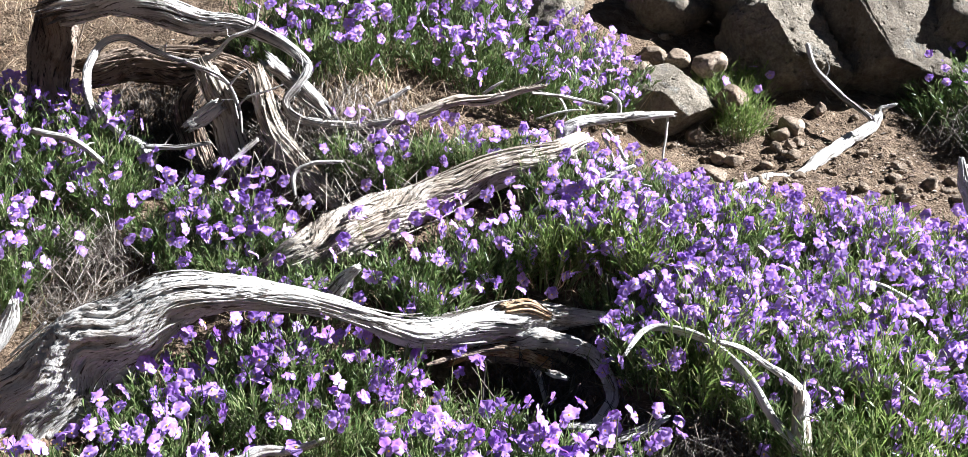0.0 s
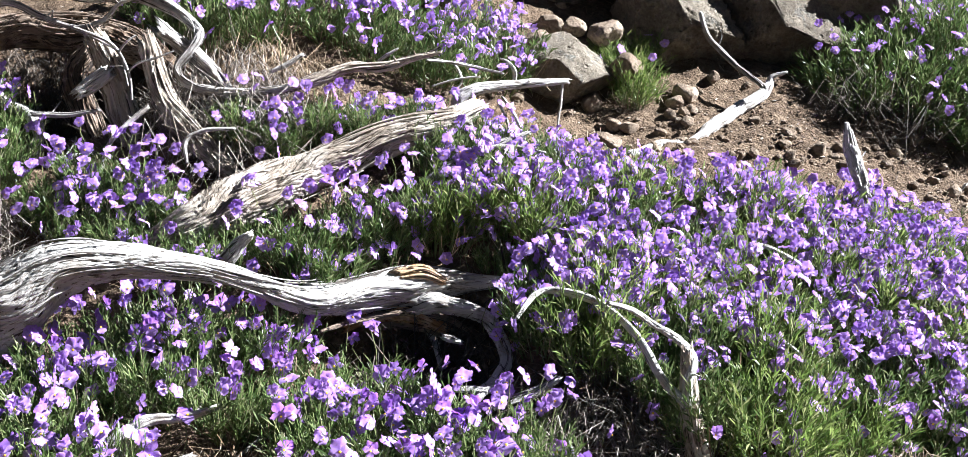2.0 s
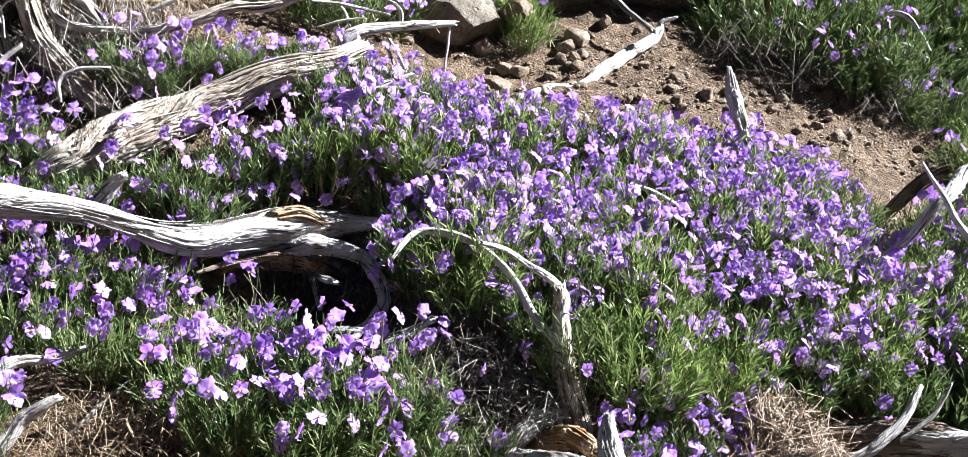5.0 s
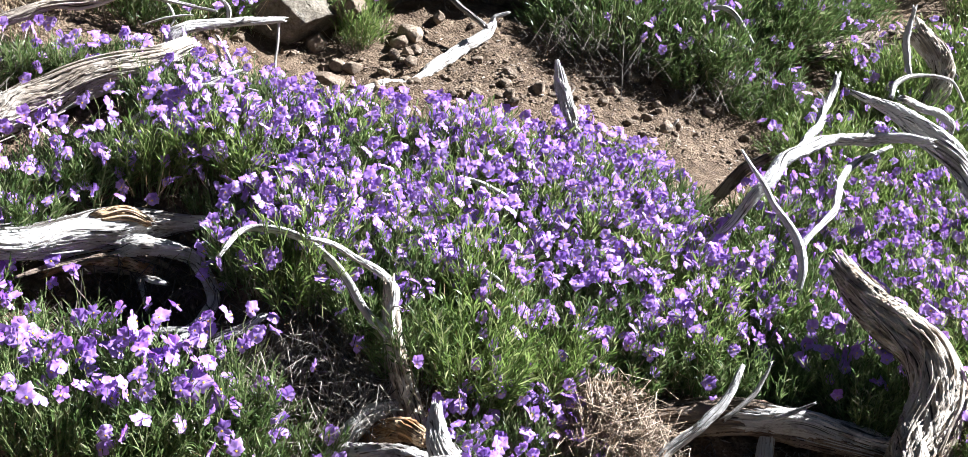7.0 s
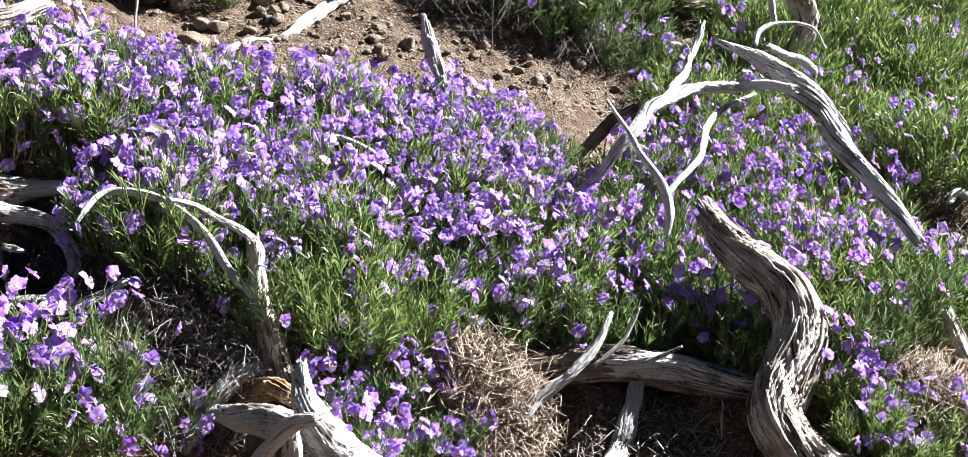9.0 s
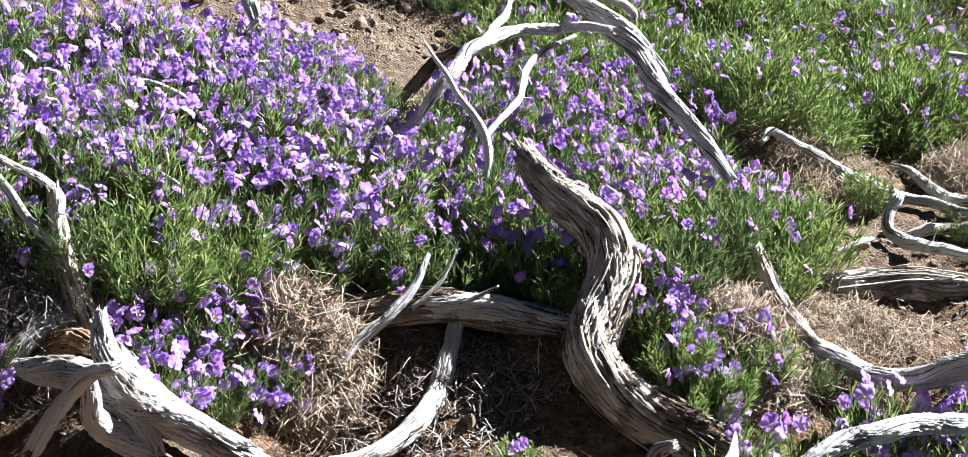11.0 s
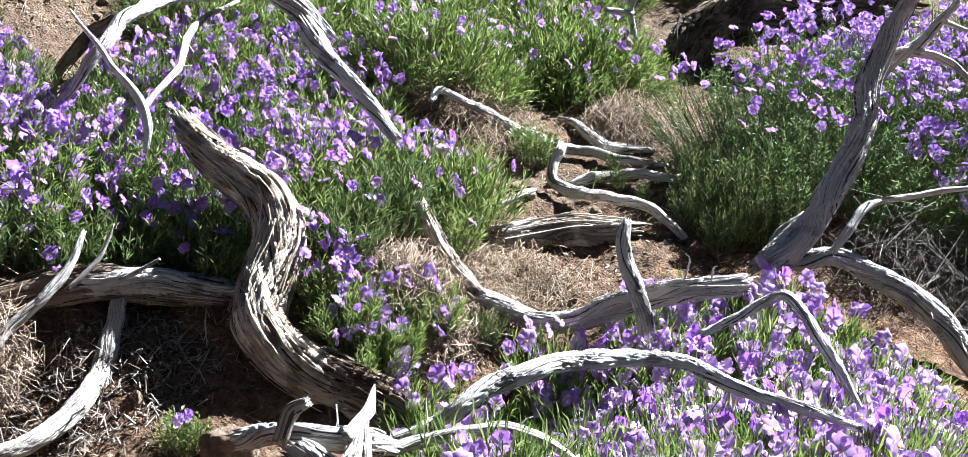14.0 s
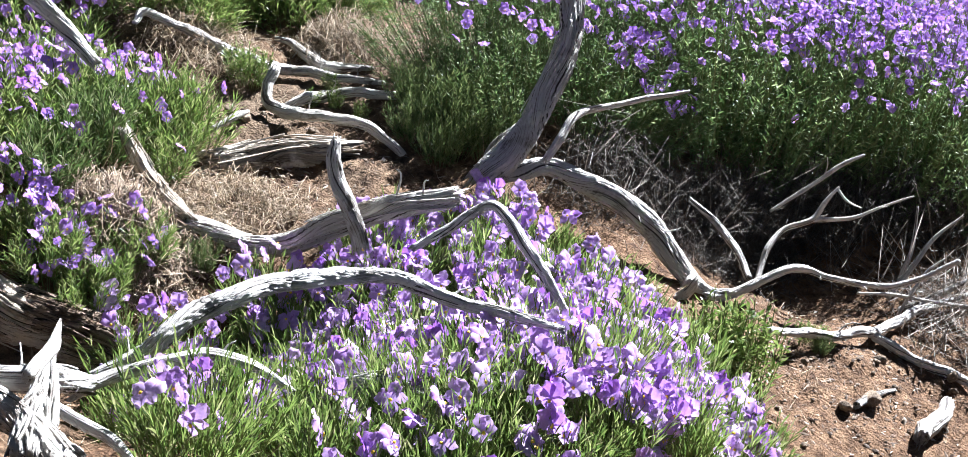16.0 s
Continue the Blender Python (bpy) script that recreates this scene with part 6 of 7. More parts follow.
def thicket(poly, spacing, kinds, leaf, scale, bloom_count, blooms, label, seed, high=0.105, face=0, spread=55, xmax=9, wide=0.085, keep=lambda x, y: 1.0, domes=()):
    """Plants past counting, joined into one object; domes (x, y, reach, height) round them into cushions."""
    rng = random.Random(seed)
    xs, ys = [p[0] for p in poly], [p[1] for p in poly]
    got, vs, fs, ks, ts, ps, n = [], [], [], [], [], [], 0

    def add(me, m, shift, tone):
        nonlocal n
        v, f, k, p = arrays(me)
        m = np.array(m)
        vs.append(v @ m[:3, :3].T + m[:3, 3])
        fs.append(f + n)
        ks.append(np.where(k == 2, 1, k + 3) if shift else k)
        ts.append(np.full(len(v), tone))
        ps.append(p)
        n += len(v)

    for _ in range(9000):
        x, y = rng.uniform(min(xs), min(max(xs), xmax)), rng.uniform(min(ys), max(ys))
        if not inside(x, y, poly) or open_ground(x, y) or any((x - a) ** 2 + (y - b) ** 2 < spacing ** 2 for a, b in got):
            continue
        near = [((x - a) ** 2 + (y - b) ** 2, a, b, r, h) for a, b, r, h in domes if (x - a) ** 2 + (y - b) ** 2 < r * r]
        if domes and not near:
            continue
        got.append((x, y))
        k, lean = scale * rng.uniform(0.85, 1.12), Matrix.Identity(4)
        if near:
            d, a, b, r, h = min(near, key=lambda e: e[0] / e[3] ** 2)
            k *= h * (0.45 + 0.55 * (1 - d / r ** 2) ** 0.5)
            lean = Matrix.Rotation(0.75 * d / r ** 2, 4, Vector((b - y, x - a, 0)))
        add(rng.choice(kinds), pose(x, y, gz(x, y) - 0.004, rng.uniform(-7, 7), rng.uniform(-7, 7)) @ lean @ pose(0, 0, 0, 0, 0, rng.uniform(0, 360)) @ Matrix.Scale(k, 4), False, 0)
        for _ in range(int(bloom_count * keep(x, y) * rng.uniform(0.3, 1.7) + 0.5)):
            a, q = rng.uniform(0, 6.283), rng.uniform(0, 1) ** 0.5
            fx, fy = x + math.cos(a) * q * wide * k, y + math.sin(a) * q * wide * k
            fz = gz(fx, fy) + high * k * (1.0 - 0.25 * q * q) + rng.uniform(-0.012, 0.028)
            add(rng.choice(blooms), pose(fx, fy, fz, rng.uniform(-14, 14), rng.uniform(-14, 14), rng.gauss(face, spread)) @ Matrix.Scale(rng.uniform(0.80, 1.16), 4), True, rng.random())
    me = mesh_of("violet_thicket", np.vstack(vs), np.vstack(fs), False, np.concatenate(ks))
    at = me.attributes.new("tone", "FLOAT", "POINT")
    at.data.foreach_set("value", np.concatenate(ts).astype(np.float32))
    at = me.attributes.new("pale", "FLOAT", "POINT")
    at.data.foreach_set("value", np.concatenate(ps).astype(np.float32))
    ob = part("violet_thicket", me, [leaf, SEPAL, STRAW, PETAL_FAR, EYE_YELLOW], None)
    tagged(ob, label, "plants", kind="stuff")


def bed(poly, spacing, kinds, scale, bloom_count, blooms, label, group, seed, high=0.105, face=0, spread=55, keep=lambda x, y: 1.0, xmax=9, size=1.0):
    """Plants spread over a plan outline; keep gives the share of flowers at a place."""
    rng = random.Random(seed)
    xs, ys = [p[0] for p in poly], [p[1] for p in poly]
    got = []
    for _ in range(9000):
        x, y = rng.uniform(min(xs), min(max(xs), xmax)), rng.uniform(min(ys), max(ys))
        if not inside(x, y, poly) or open_ground(x, y) or any((x - a) ** 2 + (y - b) ** 2 < spacing ** 2 for a, b in got):
            continue
        got.append((x, y))
        n = bloom_count * keep(x, y) * rng.uniform(0.5, 1.5)
        n = int(n) + (rng.random() < n - int(n))
        plant(x, y, kinds, scale * rng.uniform(0.85, 1.12), n, blooms, rng, label, group, face, spread, high, size=size)


bed([(-0.17, 2.13), (-0.03, 2.24), (0.05, 2.21), (0.19, 2.26), (0.33, 2.28), (0.48, 2.32), (0.73, 2.34), (0.95, 2.38), (1.07, 2.34), (1.11, 2.26), (1.11, 2.17), (1.12, 2.10), (1.00, 1.86), (0.80, 1.82), (0.61, 1.76), (0.52, 1.80), (0.41, 1.86), (0.30, 1.90), (0.25, 2.02), (0.19, 2.07), (0.01, 2.16), (-0.17, 2.12)],
    0.078, CUSHIONS + BRIGHT, 1.08, 31, FLOWERS, "violet plant in full bloom, narrow green leaves", "violet plants", 1, keep=lambda x, y: min(1.0, max(0.2, (y - 1.80) / 0.16)))
bed([(-0.38, 2.13), (-0.24, 2.15), (-0.15, 2.20), (-0.06, 2.26), (0.08, 2.27), (0.22, 2.30), (0.13, 2.20), (0.02, 2.18), (-0.16, 2.14), (-0.28, 2.13)],
    0.075, CUSHIONS, 0.95, 8, FLOWERS, "violet plant in the shelter of logs", "violet plants", 15)
bed([(0.13, 2.34), (0.24, 2.44), (0.32, 2.44), (0.42, 2.39), (0.46, 2.37), (0.40, 2.31), (0.24, 2.29)],
    0.07, CUSHIONS, 0.85, 11, FLOWERS, "small violet plant between twigs", "violet plants", 22)
bed([(-0.58, 1.99), (-0.46, 2.00), (-0.28, 2.02), (-0.11, 2.03), (-0.02, 2.01), (0.10, 1.90), (0.21, 1.79), (0.29, 1.73), (0.35, 1.68), (0.19, 1.62), (-0.04, 1.66), (-0.13, 1.80), (-0.17, 1.84), (-0.26, 1.84), (-0.42, 1.84), (-0.54, 1.87)],
    0.078, CUSHIONS, 1.08, 16, FLOWERS + FLOWERS_PINK, "violet plant with pinkish purple flowers in shade of a log", "violet plants", 2, size=1.12)
bed([(-0.53, 1.83), (-0.43, 1.83), (-0.39, 1.73), (-0.43, 1.64), (-0.57, 1.76), (-0.70, 1.65), (-0.56, 1.74)],
    0.07, CUSHIONS, 0.95, 15, FLOWERS, "violet plant in full bloom, narrow green leaves", "violet plants", 3, size=1.15)
bed([(-1.05, 2.57), (-0.90, 2.57), (-0.77, 2.50), (-0.69, 2.45), (-0.66, 2.35), (-0.70, 2.29), (-0.75, 2.18), (-0.77, 2.12), (-0.87, 2.05)],
    0.08, CUSHIONS + BRIGHT, 1.08, 16, FLOWERS, "violet plant with pale purple flowers", "violet plants", 4)
bed([(-0.64, 2.28), (-0.55, 2.30), (-0.40, 2.30), (-0.33, 2.26), (-0.42, 2.20), (-0.50, 2.19), (-0.62, 2.24)],
    0.07, CUSHIONS, 0.85, 18, FLOWERS, "small violet plant between dead branches", "violet plants", 5)
bed([(-0.26, 2.34), (-0.26, 2.40), (-0.11, 2.43), (0.02, 2.46), (0.14, 2.47), (0.23, 2.42), (0.09, 2.37), (-0.03, 2.40), (-0.15, 2.33)],
    0.07, CUSHIONS, 0.85, 12, FLOWERS, "small violet plant between dead branches", "violet plants", 6)
thicket([(-0.53, 2.77), (-0.49, 2.83), (-0.31, 2.93), (0.02, 3.05), (0.02, 2.73), (0.16, 2.87), (0.32, 2.95), (0.36, 2.84), (0.14, 2.61), (-0.03, 2.58), (-0.18, 2.63), (-0.34, 2.63), (-0.47, 2.69)],
    0.09, FAR_CUSHIONS, LEAF, 1.08, 20, FLOWERS, "violet plant in full bloom below the boulders", 7)
thicket([(1.0, 2.6), (2.5, 2.6), (2.5, 3.6), (1.0, 3.6)], 0.062, FAR_CUSHIONS, LEAF, 1.18, 4, FLOWERS, "dark green violet cushions with few flowers on a bank", 8,
    domes=((1.22, 3.00, 0.15, 1.25), (1.43, 2.98, 0.16, 1.3), (1.57, 2.87, 0.10, 0.95), (1.66, 3.12, 0.17, 1.3), (1.88, 3.26, 0.18, 1.2), (1.38, 3.22, 0.2, 1.2)))
bed([(1.15, 2.12), (1.39, 2.39), (1.61, 2.54), (1.87, 2.54), (1.82, 2.06), (1.86, 1.82), (1.87, 1.73), (1.73, 1.61), (1.63, 1.66), (1.44, 1.61), (1.38, 1.65), (1.45, 2.12), (1.26, 1.96), (1.11, 1.97)],
    0.08, CUSHIONS + BRIGHT, 1.05, 13, FLOWERS + FLOWERS_PINK, "violet plant with fresh green leaves and scattered flowers", "violet plants", 9, keep=lambda x, y: 0.15 if x > 1.52 and y < 1.80 else 1.0)
bed([(0.84, 1.83), (1.01, 1.89), (1.11, 1.97), (1.26, 1.97), (1.41, 2.04), (1.36, 1.84), (1.27, 1.69), (1.18, 1.73), (1.09, 1.80), (0.91, 1.79)],
    0.07, CUSHIONS, 0.95, 8, FLOWERS + FLOWERS_PINK, "violet plant with few flowers in shade of a trunk", "violet plants", 21)
bed([(1.36, 1.61), (1.42, 1.54), (1.54, 1.50), (1.47, 1.43), (1.37, 1.43), (1.32, 1.55)],
    0.06, BRIGHT, 0.75, 8, FLOWERS, "small fresh green violet plant beside a trunk", "violet plants", 10)
thicket([(1.4, 2.0), (3.0, 2.0), (3.0, 3.1), (1.4, 3.1)], 0.068, FAR_BRIGHT, LEAF_BRIGHT, 1.12, 3, FLOWERS, "rounded cushions of fresh green violet leaves with some flowers", 11,
    domes=((2.10, 2.29, 0.19, 1.25), (2.52, 2.27, 0.19, 1.25), (2.72, 2.57, 0.17, 1.2), (1.95, 2.58, 0.21, 1.15), (2.36, 2.74, 0.20, 1.2), (2.00, 2.86, 0.17, 1.2), (2.31, 2.50, 0.15, 1.1), (1.70, 2.62, 0.17, 1.15), (2.20, 2.95, 0.16, 1.25)))
thicket([(2.4, 2.6), (4.6, 2.2), (4.6, 3.6), (2.3, 3.6)], 0.13, FAR_BRIGHT + FAR_CUSHIONS, LEAF_BRIGHT, 1.3, 4, FLOWERS, "green violet plants with few flowers up the slope", 31,
    domes=((2.62, 3.05, 0.25, 1.2), (3.05, 2.75, 0.24, 1.2), (2.40, 3.35, 0.25, 1.2), (3.45, 2.50, 0.27, 1.2), (3.05, 3.25, 0.3, 1.2), (3.9, 2.6, 0.3, 1.2), (3.6, 3.0, 0.3, 1.2)))
thicket([(2.85, 1.78), (3.0, 1.98), (3.4, 1.95), (3.9, 1.85), (3.9, 1.74), (3.4, 1.72), (2.9, 1.72)],
    0.12, FAR_BRIGHT + FAR_CUSHIONS, LEAF_BRIGHT, 1.2, 16, FLOWERS, "violet plants in bloom behind a tall bush", 32)
thicket([(2.46, 1.72), (2.58, 1.74), (3.06, 1.72), (3.70, 1.72), (4.20, 1.70), (4.20, 1.20), (3.85, 0.50), (3.45, 0.66), (3.14, 0.97), (2.91, 1.20), (2.62, 1.36), (2.42, 1.45), (2.42, 1.58)],
    0.115, BUSHY, LEAF_BUSH, 1.18, 42, FLOWERS, "tall grey green violet bush with flowers on top", 12, high=0.325, wide=0.15, face=-35, keep=lambda x, y: 0.35 if x < 2.66 else 1.0, xmax=4.2,
    domes=((2.74, 1.57, 0.36, 0.84), (3.05, 1.36, 0.40, 0.97), (3.38, 1.05, 0.42, 1.08), (3.62, 0.75, 0.36, 1.12), (3.4, 1.55, 0.4, 1.0), (3.75, 1.25, 0.4, 1.1), (3.85, 1.6, 0.4, 1.05)))
bed([(1.41, 1.37), (1.62, 1.32), (1.81, 1.32), (1.94, 1.33), (2.07, 1.24), (2.13, 1.14), (2.10, 0.99), (2.03, 0.83), (1.97, 0.63), (1.87, 0.51), (1.50, 0.50), (1.04, 0.71)],
    0.08, TALL, 0.9, 14, FLOWERS_LILAC + FLOWERS_PINK[:1], "violet plant with large lilac flowers", "violet plants", 13, face=-25, size=1.4, keep=lambda x, y: min(1.1, max(0.34, (x - 1.28) / 0.30)))
bed([(0.54, 1.70), (0.65, 1.73), (0.72, 1.73), (0.79, 1.68), (0.71, 1.63), (0.61, 1.59), (0.55, 1.64)],
    0.06, CUSHIONS, 0.75, 20, FLOWERS, "small violet plant full of lilac flowers", "violet plants", 14)

rng = random.Random(77)
plant(0.571, 2.950, BRIGHT, 0.78, 2, FLOWERS, rng, "rounded green violet tuft below a boulder", "violet plants")
plant(0.535, 2.984, BRIGHT, 0.78, 2, FLOWERS, rng, "rounded green violet tuft below a boulder", "violet plants")
plant(0.578, 2.880, BRIGHT, 0.78, 2, FLOWERS, rng, "rounded green violet tuft below a boulder", "violet plants")
plant(0.624, 3.019, BRIGHT, 0.78, 2, FLOWERS, rng, "rounded green violet tuft below a boulder", "violet plants")
for x, y in ((0.20, 2.16), (0.25, 2.12), (0.29, 2.07), (0.31, 2.13), (0.26, 2.02), (0.34, 2.03)):
    plant(x, y, CUSHIONS, 0.55, 5, FLOWERS, rng, "low violet plant at the end of a weathered log", "violet plants")
plant(2.131, 1.920, SPROUTS, 0.62, 0, FLOWERS, rng, "small bright green tuft beside a branch", "violet plants")
plant(2.108, 1.940, SPROUTS, 0.62, 0, FLOWERS, rng, "small bright green tuft beside a branch", "violet plants")
plant(2.175, 0.726, SPROUTS, 1.05, 0, FLOWERS, rng, "small pale green seedling shrub on soil", "violet plants")
plant(2.153, 0.746, SPROUTS, 1.05, 0, FLOWERS, rng, "small pale green seedling shrub on soil", "violet plants")
plant(2.179, 0.684, SPROUTS, 1.05, 0, FLOWERS, rng, "small pale green seedling shrub on soil", "violet plants")
plant(2.444, 0.690, SPROUTS, 0.32, 0, FLOWERS, rng, "small pale green seedling shrub on soil", "violet plants")
plant(2.422, 0.710, SPROUTS, 0.32, 0, FLOWERS, rng, "small pale green seedling shrub on soil", "violet plants")
plant(1.047, 1.407, SPROUTS, 0.55, 1, FLOWERS, rng, "small grey green plant on bare soil", "violet plants")
plant(1.032, 1.421, SPROUTS, 0.55, 1, FLOWERS, rng, "small grey green plant on bare soil", "violet plants")
plant(1.628, 1.452, GREYISH, 0.4, 0, FLOWERS, rng, "small green sprout beside a root", "violet plants")
plant(1.606, 1.472, GREYISH, 0.4, 0, FLOWERS, rng, "small green sprout beside a root", "violet plants")
plant(2.428, 0.675, GREYISH, 0.25, 0, FLOWERS, rng, "tiny green sprout on soil", "violet plants")
plant(2.205, 1.742, SPROUTS, 0.38, 0, FLOWERS, rng, "thin green sprouts between branches", "violet plants")
plant(2.168, 1.775, SPROUTS, 0.38, 0, FLOWERS, rng, "thin green sprouts between branches", "violet plants")
plant(2.211, 1.671, SPROUTS, 0.38, 0, FLOWERS, rng, "thin green sprouts between branches", "violet plants")
plant(2.257, 1.810, SPROUTS, 0.38, 0, FLOWERS, rng, "thin green sprouts between branches", "violet plants")
plant(2.312, 1.543, GREYISH, 0.88, 0, FLOWERS, rng, "low grey green shoots at the shaded foot of a bush", "violet plants")
plant(2.352, 1.507, GREYISH, 0.88, 0, FLOWERS, rng, "low grey green shoots at the shaded foot of a bush", "violet plants")
plant(2.389, 1.478, GREYISH, 0.84, 0, FLOWERS, rng, "low grey green shoots at the shaded foot of a bush", "violet plants")
plant(2.327, 1.614, GREYISH, 0.79, 0, FLOWERS, rng, "low grey green shoots at the shaded foot of a bush", "violet plants")
plant(2.275, 1.466, GREYISH, 0.73, 0, FLOWERS, rng, "low grey green shoots at the shaded foot of a bush", "violet plants")
plant(2.325, 1.435, GREYISH, 0.73, 0, FLOWERS, rng, "low grey green shoots at the shaded foot of a bush", "violet plants")
plant(2.234, 1.541, GREYISH, 0.63, 0, FLOWERS, rng, "low grey green shoots at the shaded foot of a bush", "violet plants")
plant(2.212, 1.448, GREYISH, 0.60, 0, FLOWERS, rng, "low grey green shoots at the shaded foot of a bush", "violet plants")
plant(2.493, 1.535, GREYISH, 0.88, 0, FLOWERS, rng, "low grey green shoots at the shaded foot of a bush", "violet plants")


# ---- dry grass, litter, gravel ----
def strands(seed, cx, cy, rx, ry, count, length, lift, fall=(0, 0), radius=0.0006, curl=0.30, steep=0.30):
    rng = np.random.default_rng(seed)
    a, q = rng.uniform(0, 6.283, count), np.sqrt(rng.uniform(0, 1, count))
    x, y = cx + np.cos(a) * q * rx, cy + np.sin(a) * q * ry
    hump = lift * (1 - q ** 2)
    z = surf_z(x, y) + hump * rng.uniform(0.25, 1.0, count) + 0.002
    az = rng.uniform(0, 6.283, count)
    L = length * rng.uniform(0.4, 1.3, count)
    dx, dy = np.cos(az) * L + fall[0] * L, np.sin(az) * L + fall[1] * L
    ex, ey = x + dx, y + dy
    ez = np.maximum(surf_z(ex, ey) + 0.002, z + L * rng.normal(-0.12, steep, count))
    return stalks(rng, np.stack([x, y, z], 1), np.stack([ex, ey, ez], 1), radius, curl, 3)


def thatch(seed, cx, cy, rx, ry, count, length, lift, label, mat=STRAW, fall=(0, 0), radius=0.0007, curl=0.22, steep=0.30, name="dry_grass"):
    v, f = strands(seed, cx, cy, rx, ry, count, length, lift, fall, radius, curl, steep)
    ob = part(name, mesh_of(name, v, f, True), mat, None)
    tagged(ob, label, "dry grass", kind="stuff")


thatch(300, 0.816, 1.732, 0.1, 0.085, 4600, 0.028, 0.13, "mat of dry straw stems hanging over bare soil", DRY, fall=(0.05, -0.1), radius=0.0008, curl=0.5, steep=0.13)
thatch(301, 1.528, 1.517, 0.11, 0.09, 4200, 0.028, 0.075, "mat of dry grey stems round a root", DRY, radius=0.0008, curl=0.5, steep=0.13)
thatch(302, 1.777, 1.524, 0.14, 0.1, 600, 0.05, 0.012, "dry straw covering the gully floor")
thatch(303, 2.442, 1.982, 0.12, 0.09, 1200, 0.05, 0.07, "dry straw hanging below green leaves", fall=(-0.2, -0.4))
thatch(304, 2.096, 2.043, 0.14, 0.09, 700, 0.05, 0.03, "dry straw on the slope")
# grey stems on the bank, drawn dark brown to hold the bush's shade
thatch(305, 1.150, 2.900, 0.12, 0.07, 250, 0.08, 0.06, "hanging mat of dead grey stems", DEAD_SHADED, fall=(-0.2, -0.6))
thatch(306, 1.753, 1.556, 0.12, 0.08, 600, 0.05, 0.012, "dry straw covering the gully floor")
thatch(307, 2.841, 0.596, 0.16, 0.12, 220, 0.13, 0.1, "heap of dry grey twigs and straw", TWIGGY, radius=0.0008, curl=0.35, steep=0.2)
thatch(308, 1.191, 2.941, 0.2, 0.08, 300, 0.08, 0.05, "dead grey stems under a bush", DEAD_SHADED)
thatch(309, -0.318, 2.474, 0.16, 0.1, 700, 0.06, 0.05, "tangle of thin dry twigs and straw", TWIGGY, curl=0.4, steep=0.12)
thatch(310, -0.726, 2.209, 0.1, 0.09, 900, 0.06, 0.06, "dry straw and dead stems below the violets", TWIGGY, fall=(0, -0.4))
thatch(311, 2.097, 0.846, 0.1, 0.1, 700, 0.05, 0.03, "dry straw at the edge of the violets")
thatch(312, -0.144, 1.733, 0.16, 0.09, 800, 0.06, 0.03, "dry straw and dead stems on soil")
thatch(313, -1.112, 3.089, 0.3, 0.25, 350, 0.08, 0.04, "dry straw on reddish soil")
thatch(314, 0.323, 1.770, 0.18, 0.09, 900, 0.07, 0.03, "dead grey stems under the violets", TWIGGY)
thatch(315, 2.804, 1.072, 0.22, 0.1, 500, 0.07, 0.06, "dead grey stems hanging under a bush", DEAD_SHADED, fall=(-0.3, -0.3))
thatch(316, -0.227, 2.541, 0.14, 0.09, 700, 0.06, 0.04, "dry straw between roots and flowers")
thatch(317, 0.327, 1.841, 0.17, 0.1, 700, 0.07, 0.02, "dark dead twigs on shaded soil under a log", DEAD_SHADED, radius=0.0008)
thatch(318, -0.264, 2.406, 0.15, 0.1, 420, 0.07, 0.04, "tangle of thin dry twigs", TWIGGY, radius=0.0008, curl=0.4, steep=0.12)
thatch(319, -0.611, 2.615, 0.18, 0.1, 700, 0.09, 0.05, "dead twigs and bark litter in a hollow", DEAD_SHADED, radius=0.0009, steep=0.1)
thatch(320, 2.698, 1.078, 0.3, 0.16, 900, 0.07, 0.03, "dead stems on shaded soil below a bush", DEAD_SHADED)
thatch(321, 1.416, 2.870, 0.16, 0.08, 450, 0.07, 0.06, "dead grey stems between green tufts", DEAD_SHADED, fall=(-0.2, -0.4))
# skirts of dead stems, the shade below the bush included in their brown
thatch(390, 2.52, 1.22, 0.17, 0.10, 420, 0.10, 0.15, "shade-darkened dead brown stems hanging under a bush", DEAD_SHADED, fall=(-0.3, -0.3), radius=0.0008)
thatch(391, 2.74, 1.1, 0.17, 0.10, 520, 0.10, 0.15, "shade-darkened dead brown stems hanging under a bush", DEAD_SHADED, fall=(-0.3, -0.3), radius=0.0008)
thatch(392, 2.96, 0.98, 0.17, 0.10, 900, 0.10, 0.15, "shade-darkened dead brown stems hanging under a bush", DEAD_SHADED, fall=(-0.3, -0.3), radius=0.0008)
thatch(393, 3.2, 0.85, 0.17, 0.10, 900, 0.10, 0.15, "shade-darkened dead brown stems hanging under a bush", DEAD_SHADED, fall=(-0.3, -0.3), radius=0.0008)
thatch(398, 2.05, 3.08, 0.15, 0.10, 1200, 0.06, 0.07, "mound of pale dry straw on a log")
thatch(400, 0.09, 2.04, 0.13, 0.07, 500, 0.07, 0.05, "shade-darkened dead brown stems and rot in a hollow under a log", DEAD_SHADED, radius=0.0012, steep=0.2)
thatch(401, 1.00, 1.60, 0.17, 0.12, 420, 0.045, 0.006, "bark fibres and twigs littering a hollow", TWIGGY, radius=0.0012, curl=0.2, steep=0.05)
thatch(399, 1.2, 1.9, 2.2, 1.5, 5000, 0.028, 0.004, "scattered dry leaf and straw litter on the soil")


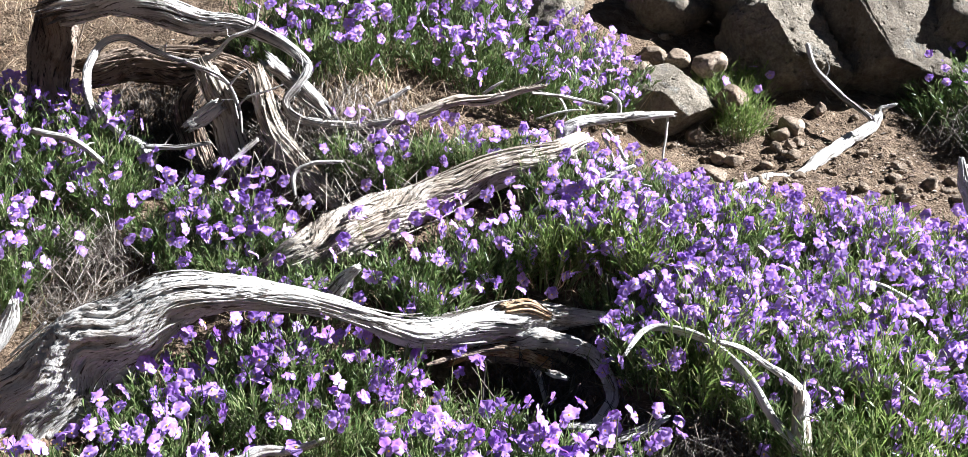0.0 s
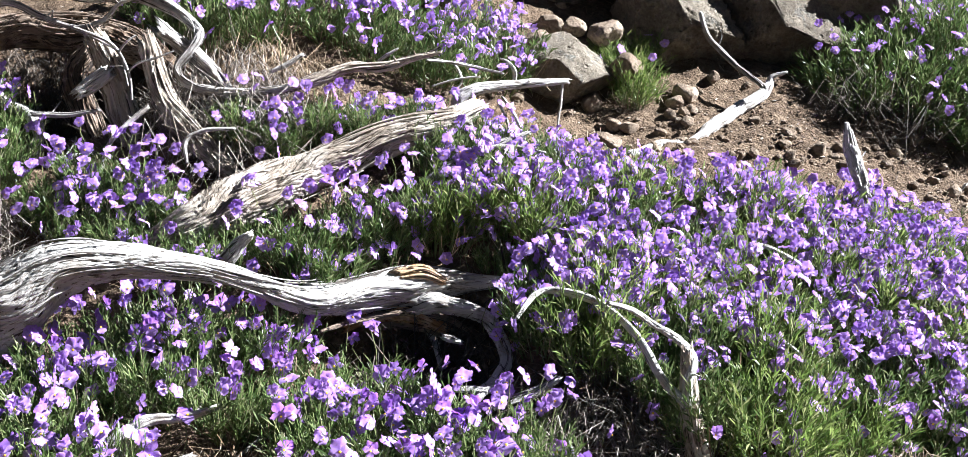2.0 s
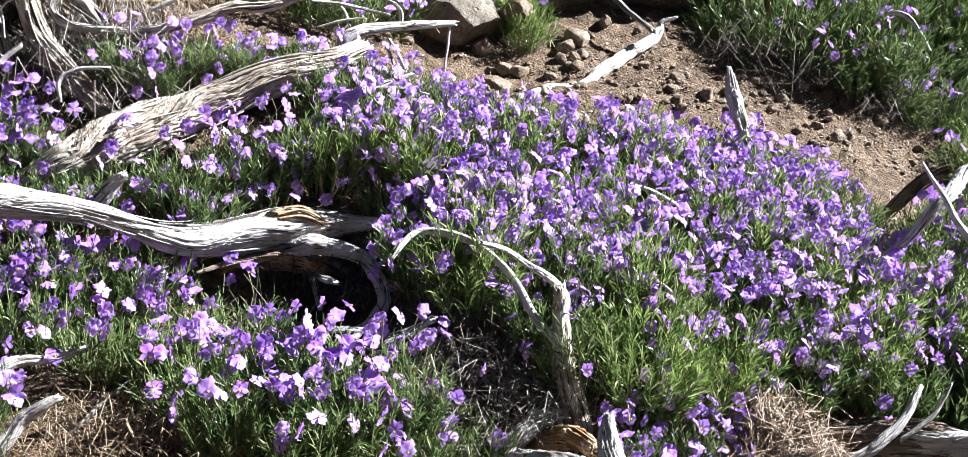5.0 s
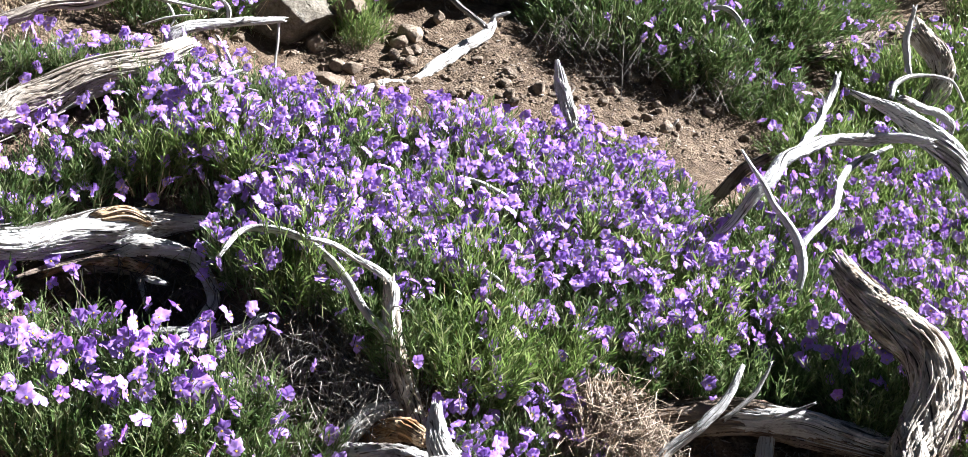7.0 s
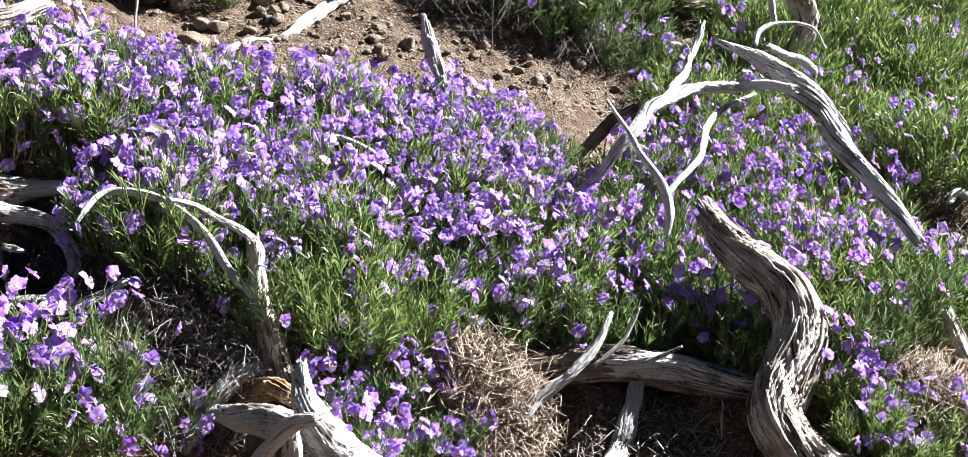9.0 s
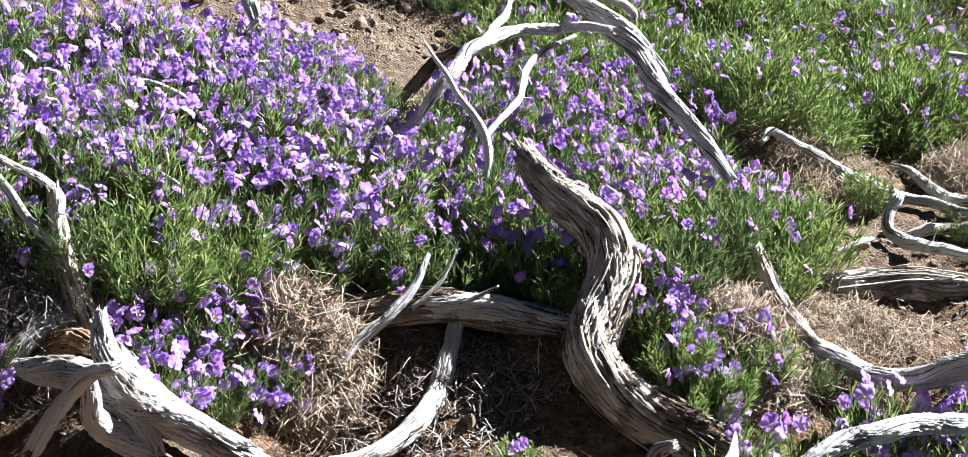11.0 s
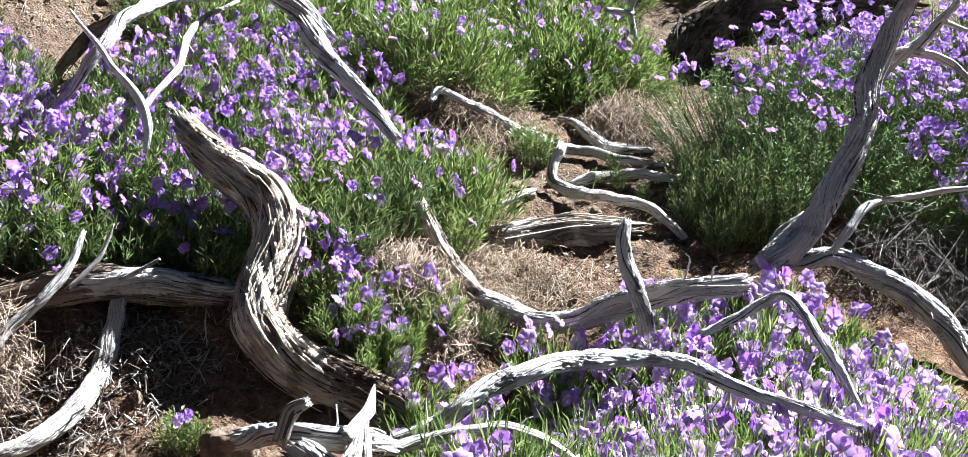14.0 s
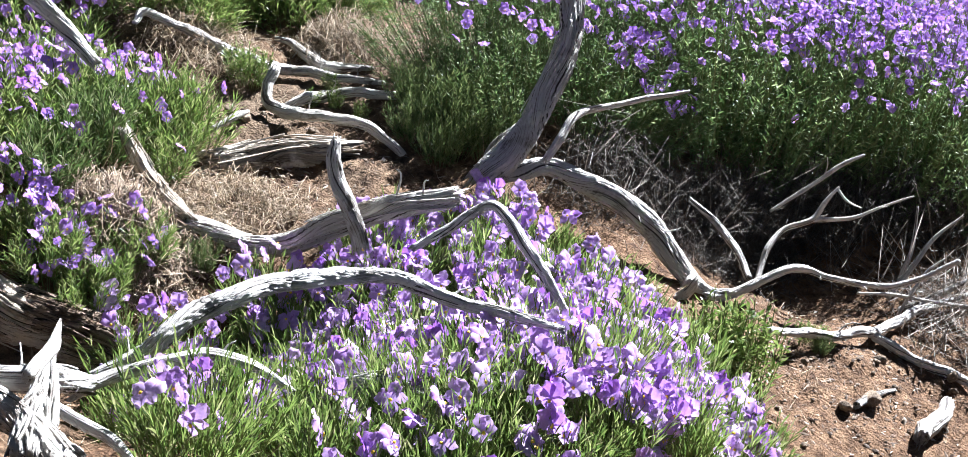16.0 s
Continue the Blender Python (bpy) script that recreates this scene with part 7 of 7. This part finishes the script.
def gravel():
    rng = np.random.default_rng(5)
    v0 = np.array([[1, 0, 0], [0, 1, 0], [-1, 0, 0], [0, -1, 0], [0, 0, 1], [0, 0, -1.0]])
    f0 = np.array([[0, 1, 4], [1, 2, 4], [2, 3, 4], [3, 0, 4], [1, 0, 5], [2, 1, 5], [3, 2, 5], [0, 3, 5]])
    n = 19000
    x, y = rng.uniform(-1.1, 3.4, n), rng.uniform(0.5, 3.4, n)
    for first, last, cx, cy, rx, ry in ((0, 7000, 1.0, 2.72, 0.38, 0.15), (15000, 19000, 1.1, 2.66, 0.30, 0.12), (7000, 10500, 2.42, 0.62, 0.26, 0.15), (10500, 13500, 0.95, 1.62, 0.14, 0.09)):
        x[first:last], y[first:last] = rng.normal(cx, rx, last - first), rng.normal(cy, ry, last - first)
    s = 0.0009 + 0.0048 * rng.random(n) ** 5
    turn = rng.uniform(0, 6.283, n)
    v0 = np.stack([v0[None, :, 0] * np.cos(turn)[:, None] - v0[None, :, 1] * np.sin(turn)[:, None], v0[None, :, 0] * np.sin(turn)[:, None] + v0[None, :, 1] * np.cos(turn)[:, None], np.broadcast_to(v0[None, :, 2], (n, 6))], -1)
    q = v0 * s[:, None, None] * rng.uniform(0.55, 1.2, (n, 1, 3)) * np.array([1.0, 1.0, 0.42]) * rng.uniform(0.7, 1.3, (n, 6, 1))
    q = q + np.stack([x, y, surf_z(x, y) + s * 0.10], 1)[:, None]
    f = (f0[None] + (np.arange(n) * 6)[:, None, None]).reshape(-1, 3)
    ob = part("gravel", mesh_of("gravel", q.reshape(-1, 3), f, False), GRIT, None)
    tagged(ob, "small reddish brown volcanic gravel on the soil", "gravel", kind="stuff")
    # flat chips of bark and wood
    n = 5200
    v0 = np.array([[1, 0, 0], [0, 1, 0], [-1, 0, 0], [0, -1, 0], [0, 0, 1], [0, 0, -1.0]])
    spots = [(0.95, 1.62, 0.16, 0.09), (2.42, 0.62, 0.3, 0.16), (1.05, 2.72, 0.4, 0.13), (-0.55, 2.5, 0.2, 0.2), (1.8, 1.55, 0.2, 0.1), (0.3, 1.85, 0.2, 0.1)]
    pick = rng.integers(0, len(spots), n)
    c = np.array(spots)[pick]
    x, y = rng.normal(c[:, 0], c[:, 2]), rng.normal(c[:, 1], c[:, 3])
    a, s = rng.uniform(0, 6.283, n), 0.003 + 0.009 * rng.random(n) ** 2
    q = v0[None] * s[:, None, None] * np.array([1.0, 0.32, 0.16]) * rng.uniform(0.6, 1.3, (n, 1, 3)) * rng.uniform(0.8, 1.2, (n, len(v0), 1))
    q[:, :, 2] += q[:, :, 0] * rng.normal(0, 0.25, n)[:, None]
    ca, sa = np.cos(a)[:, None], np.sin(a)[:, None]
    q = np.stack([q[:, :, 0] * ca - q[:, :, 1] * sa, q[:, :, 0] * sa + q[:, :, 1] * ca, q[:, :, 2]], -1)
    q = q + np.stack([x, y, surf_z(x, y) + 0.0015], 1)[:, None]
    f = (f0[None] + (np.arange(n) * len(v0))[:, None, None]).reshape(-1, 3)
    ob = part("bark_litter", mesh_of("bark_litter", q.reshape(-1, 3), f, False), CHIPS, None)
    tagged(ob, "brown and grey chips of bark on the soil", "litter", kind="stuff")


gravel()


def stones():
    rng = random.Random(11)
    kinds = []
    for k in range(7):
        me = rock_mesh((0.018, 0.015, 0.013), 50 + k, 16, 3, 0.05)
        me.materials.append(RUBBLE)
        kinds.append(me)
    spots = [(0.95, 2.72, 0.46, 0.15, 150, 0.6), (1.35, 2.66, 0.2, 0.07, 40, 0.42), (0.62, 2.86, 0.25, 0.1, 30, 0.85), (0.50, 2.95, 0.18, 0.14, 34, 1.1), (2.45, 0.60, 0.34, 0.16, 26, 0.6), (0.9, 1.58, 0.16, 0.1, 9, 0.7), (2.0, 1.78, 0.2, 0.1, 10, 0.9), (-0.55, 2.5, 0.25, 0.2, 12, 0.8)]
    for cx, cy, rx, ry, n, k in spots:
        for _ in range(n):
            x, y, s = cx + rng.gauss(0, rx * 0.6), cy + rng.gauss(0, ry * 0.6), k * (0.4 + 1.3 * rng.random() ** 3)
            ob = new("stone", rng.choice(kinds))
            ob.matrix_world = pose(x, y, top(x, y) + 0.006 * s, rng.uniform(-20, 20), rng.uniform(-20, 20), rng.uniform(0, 360)) @ Matrix.Diagonal((s, s, s, 1))
            tagged(ob, "angular brown volcanic stone on the soil", "stone", "loose stones on the slope")


stones()
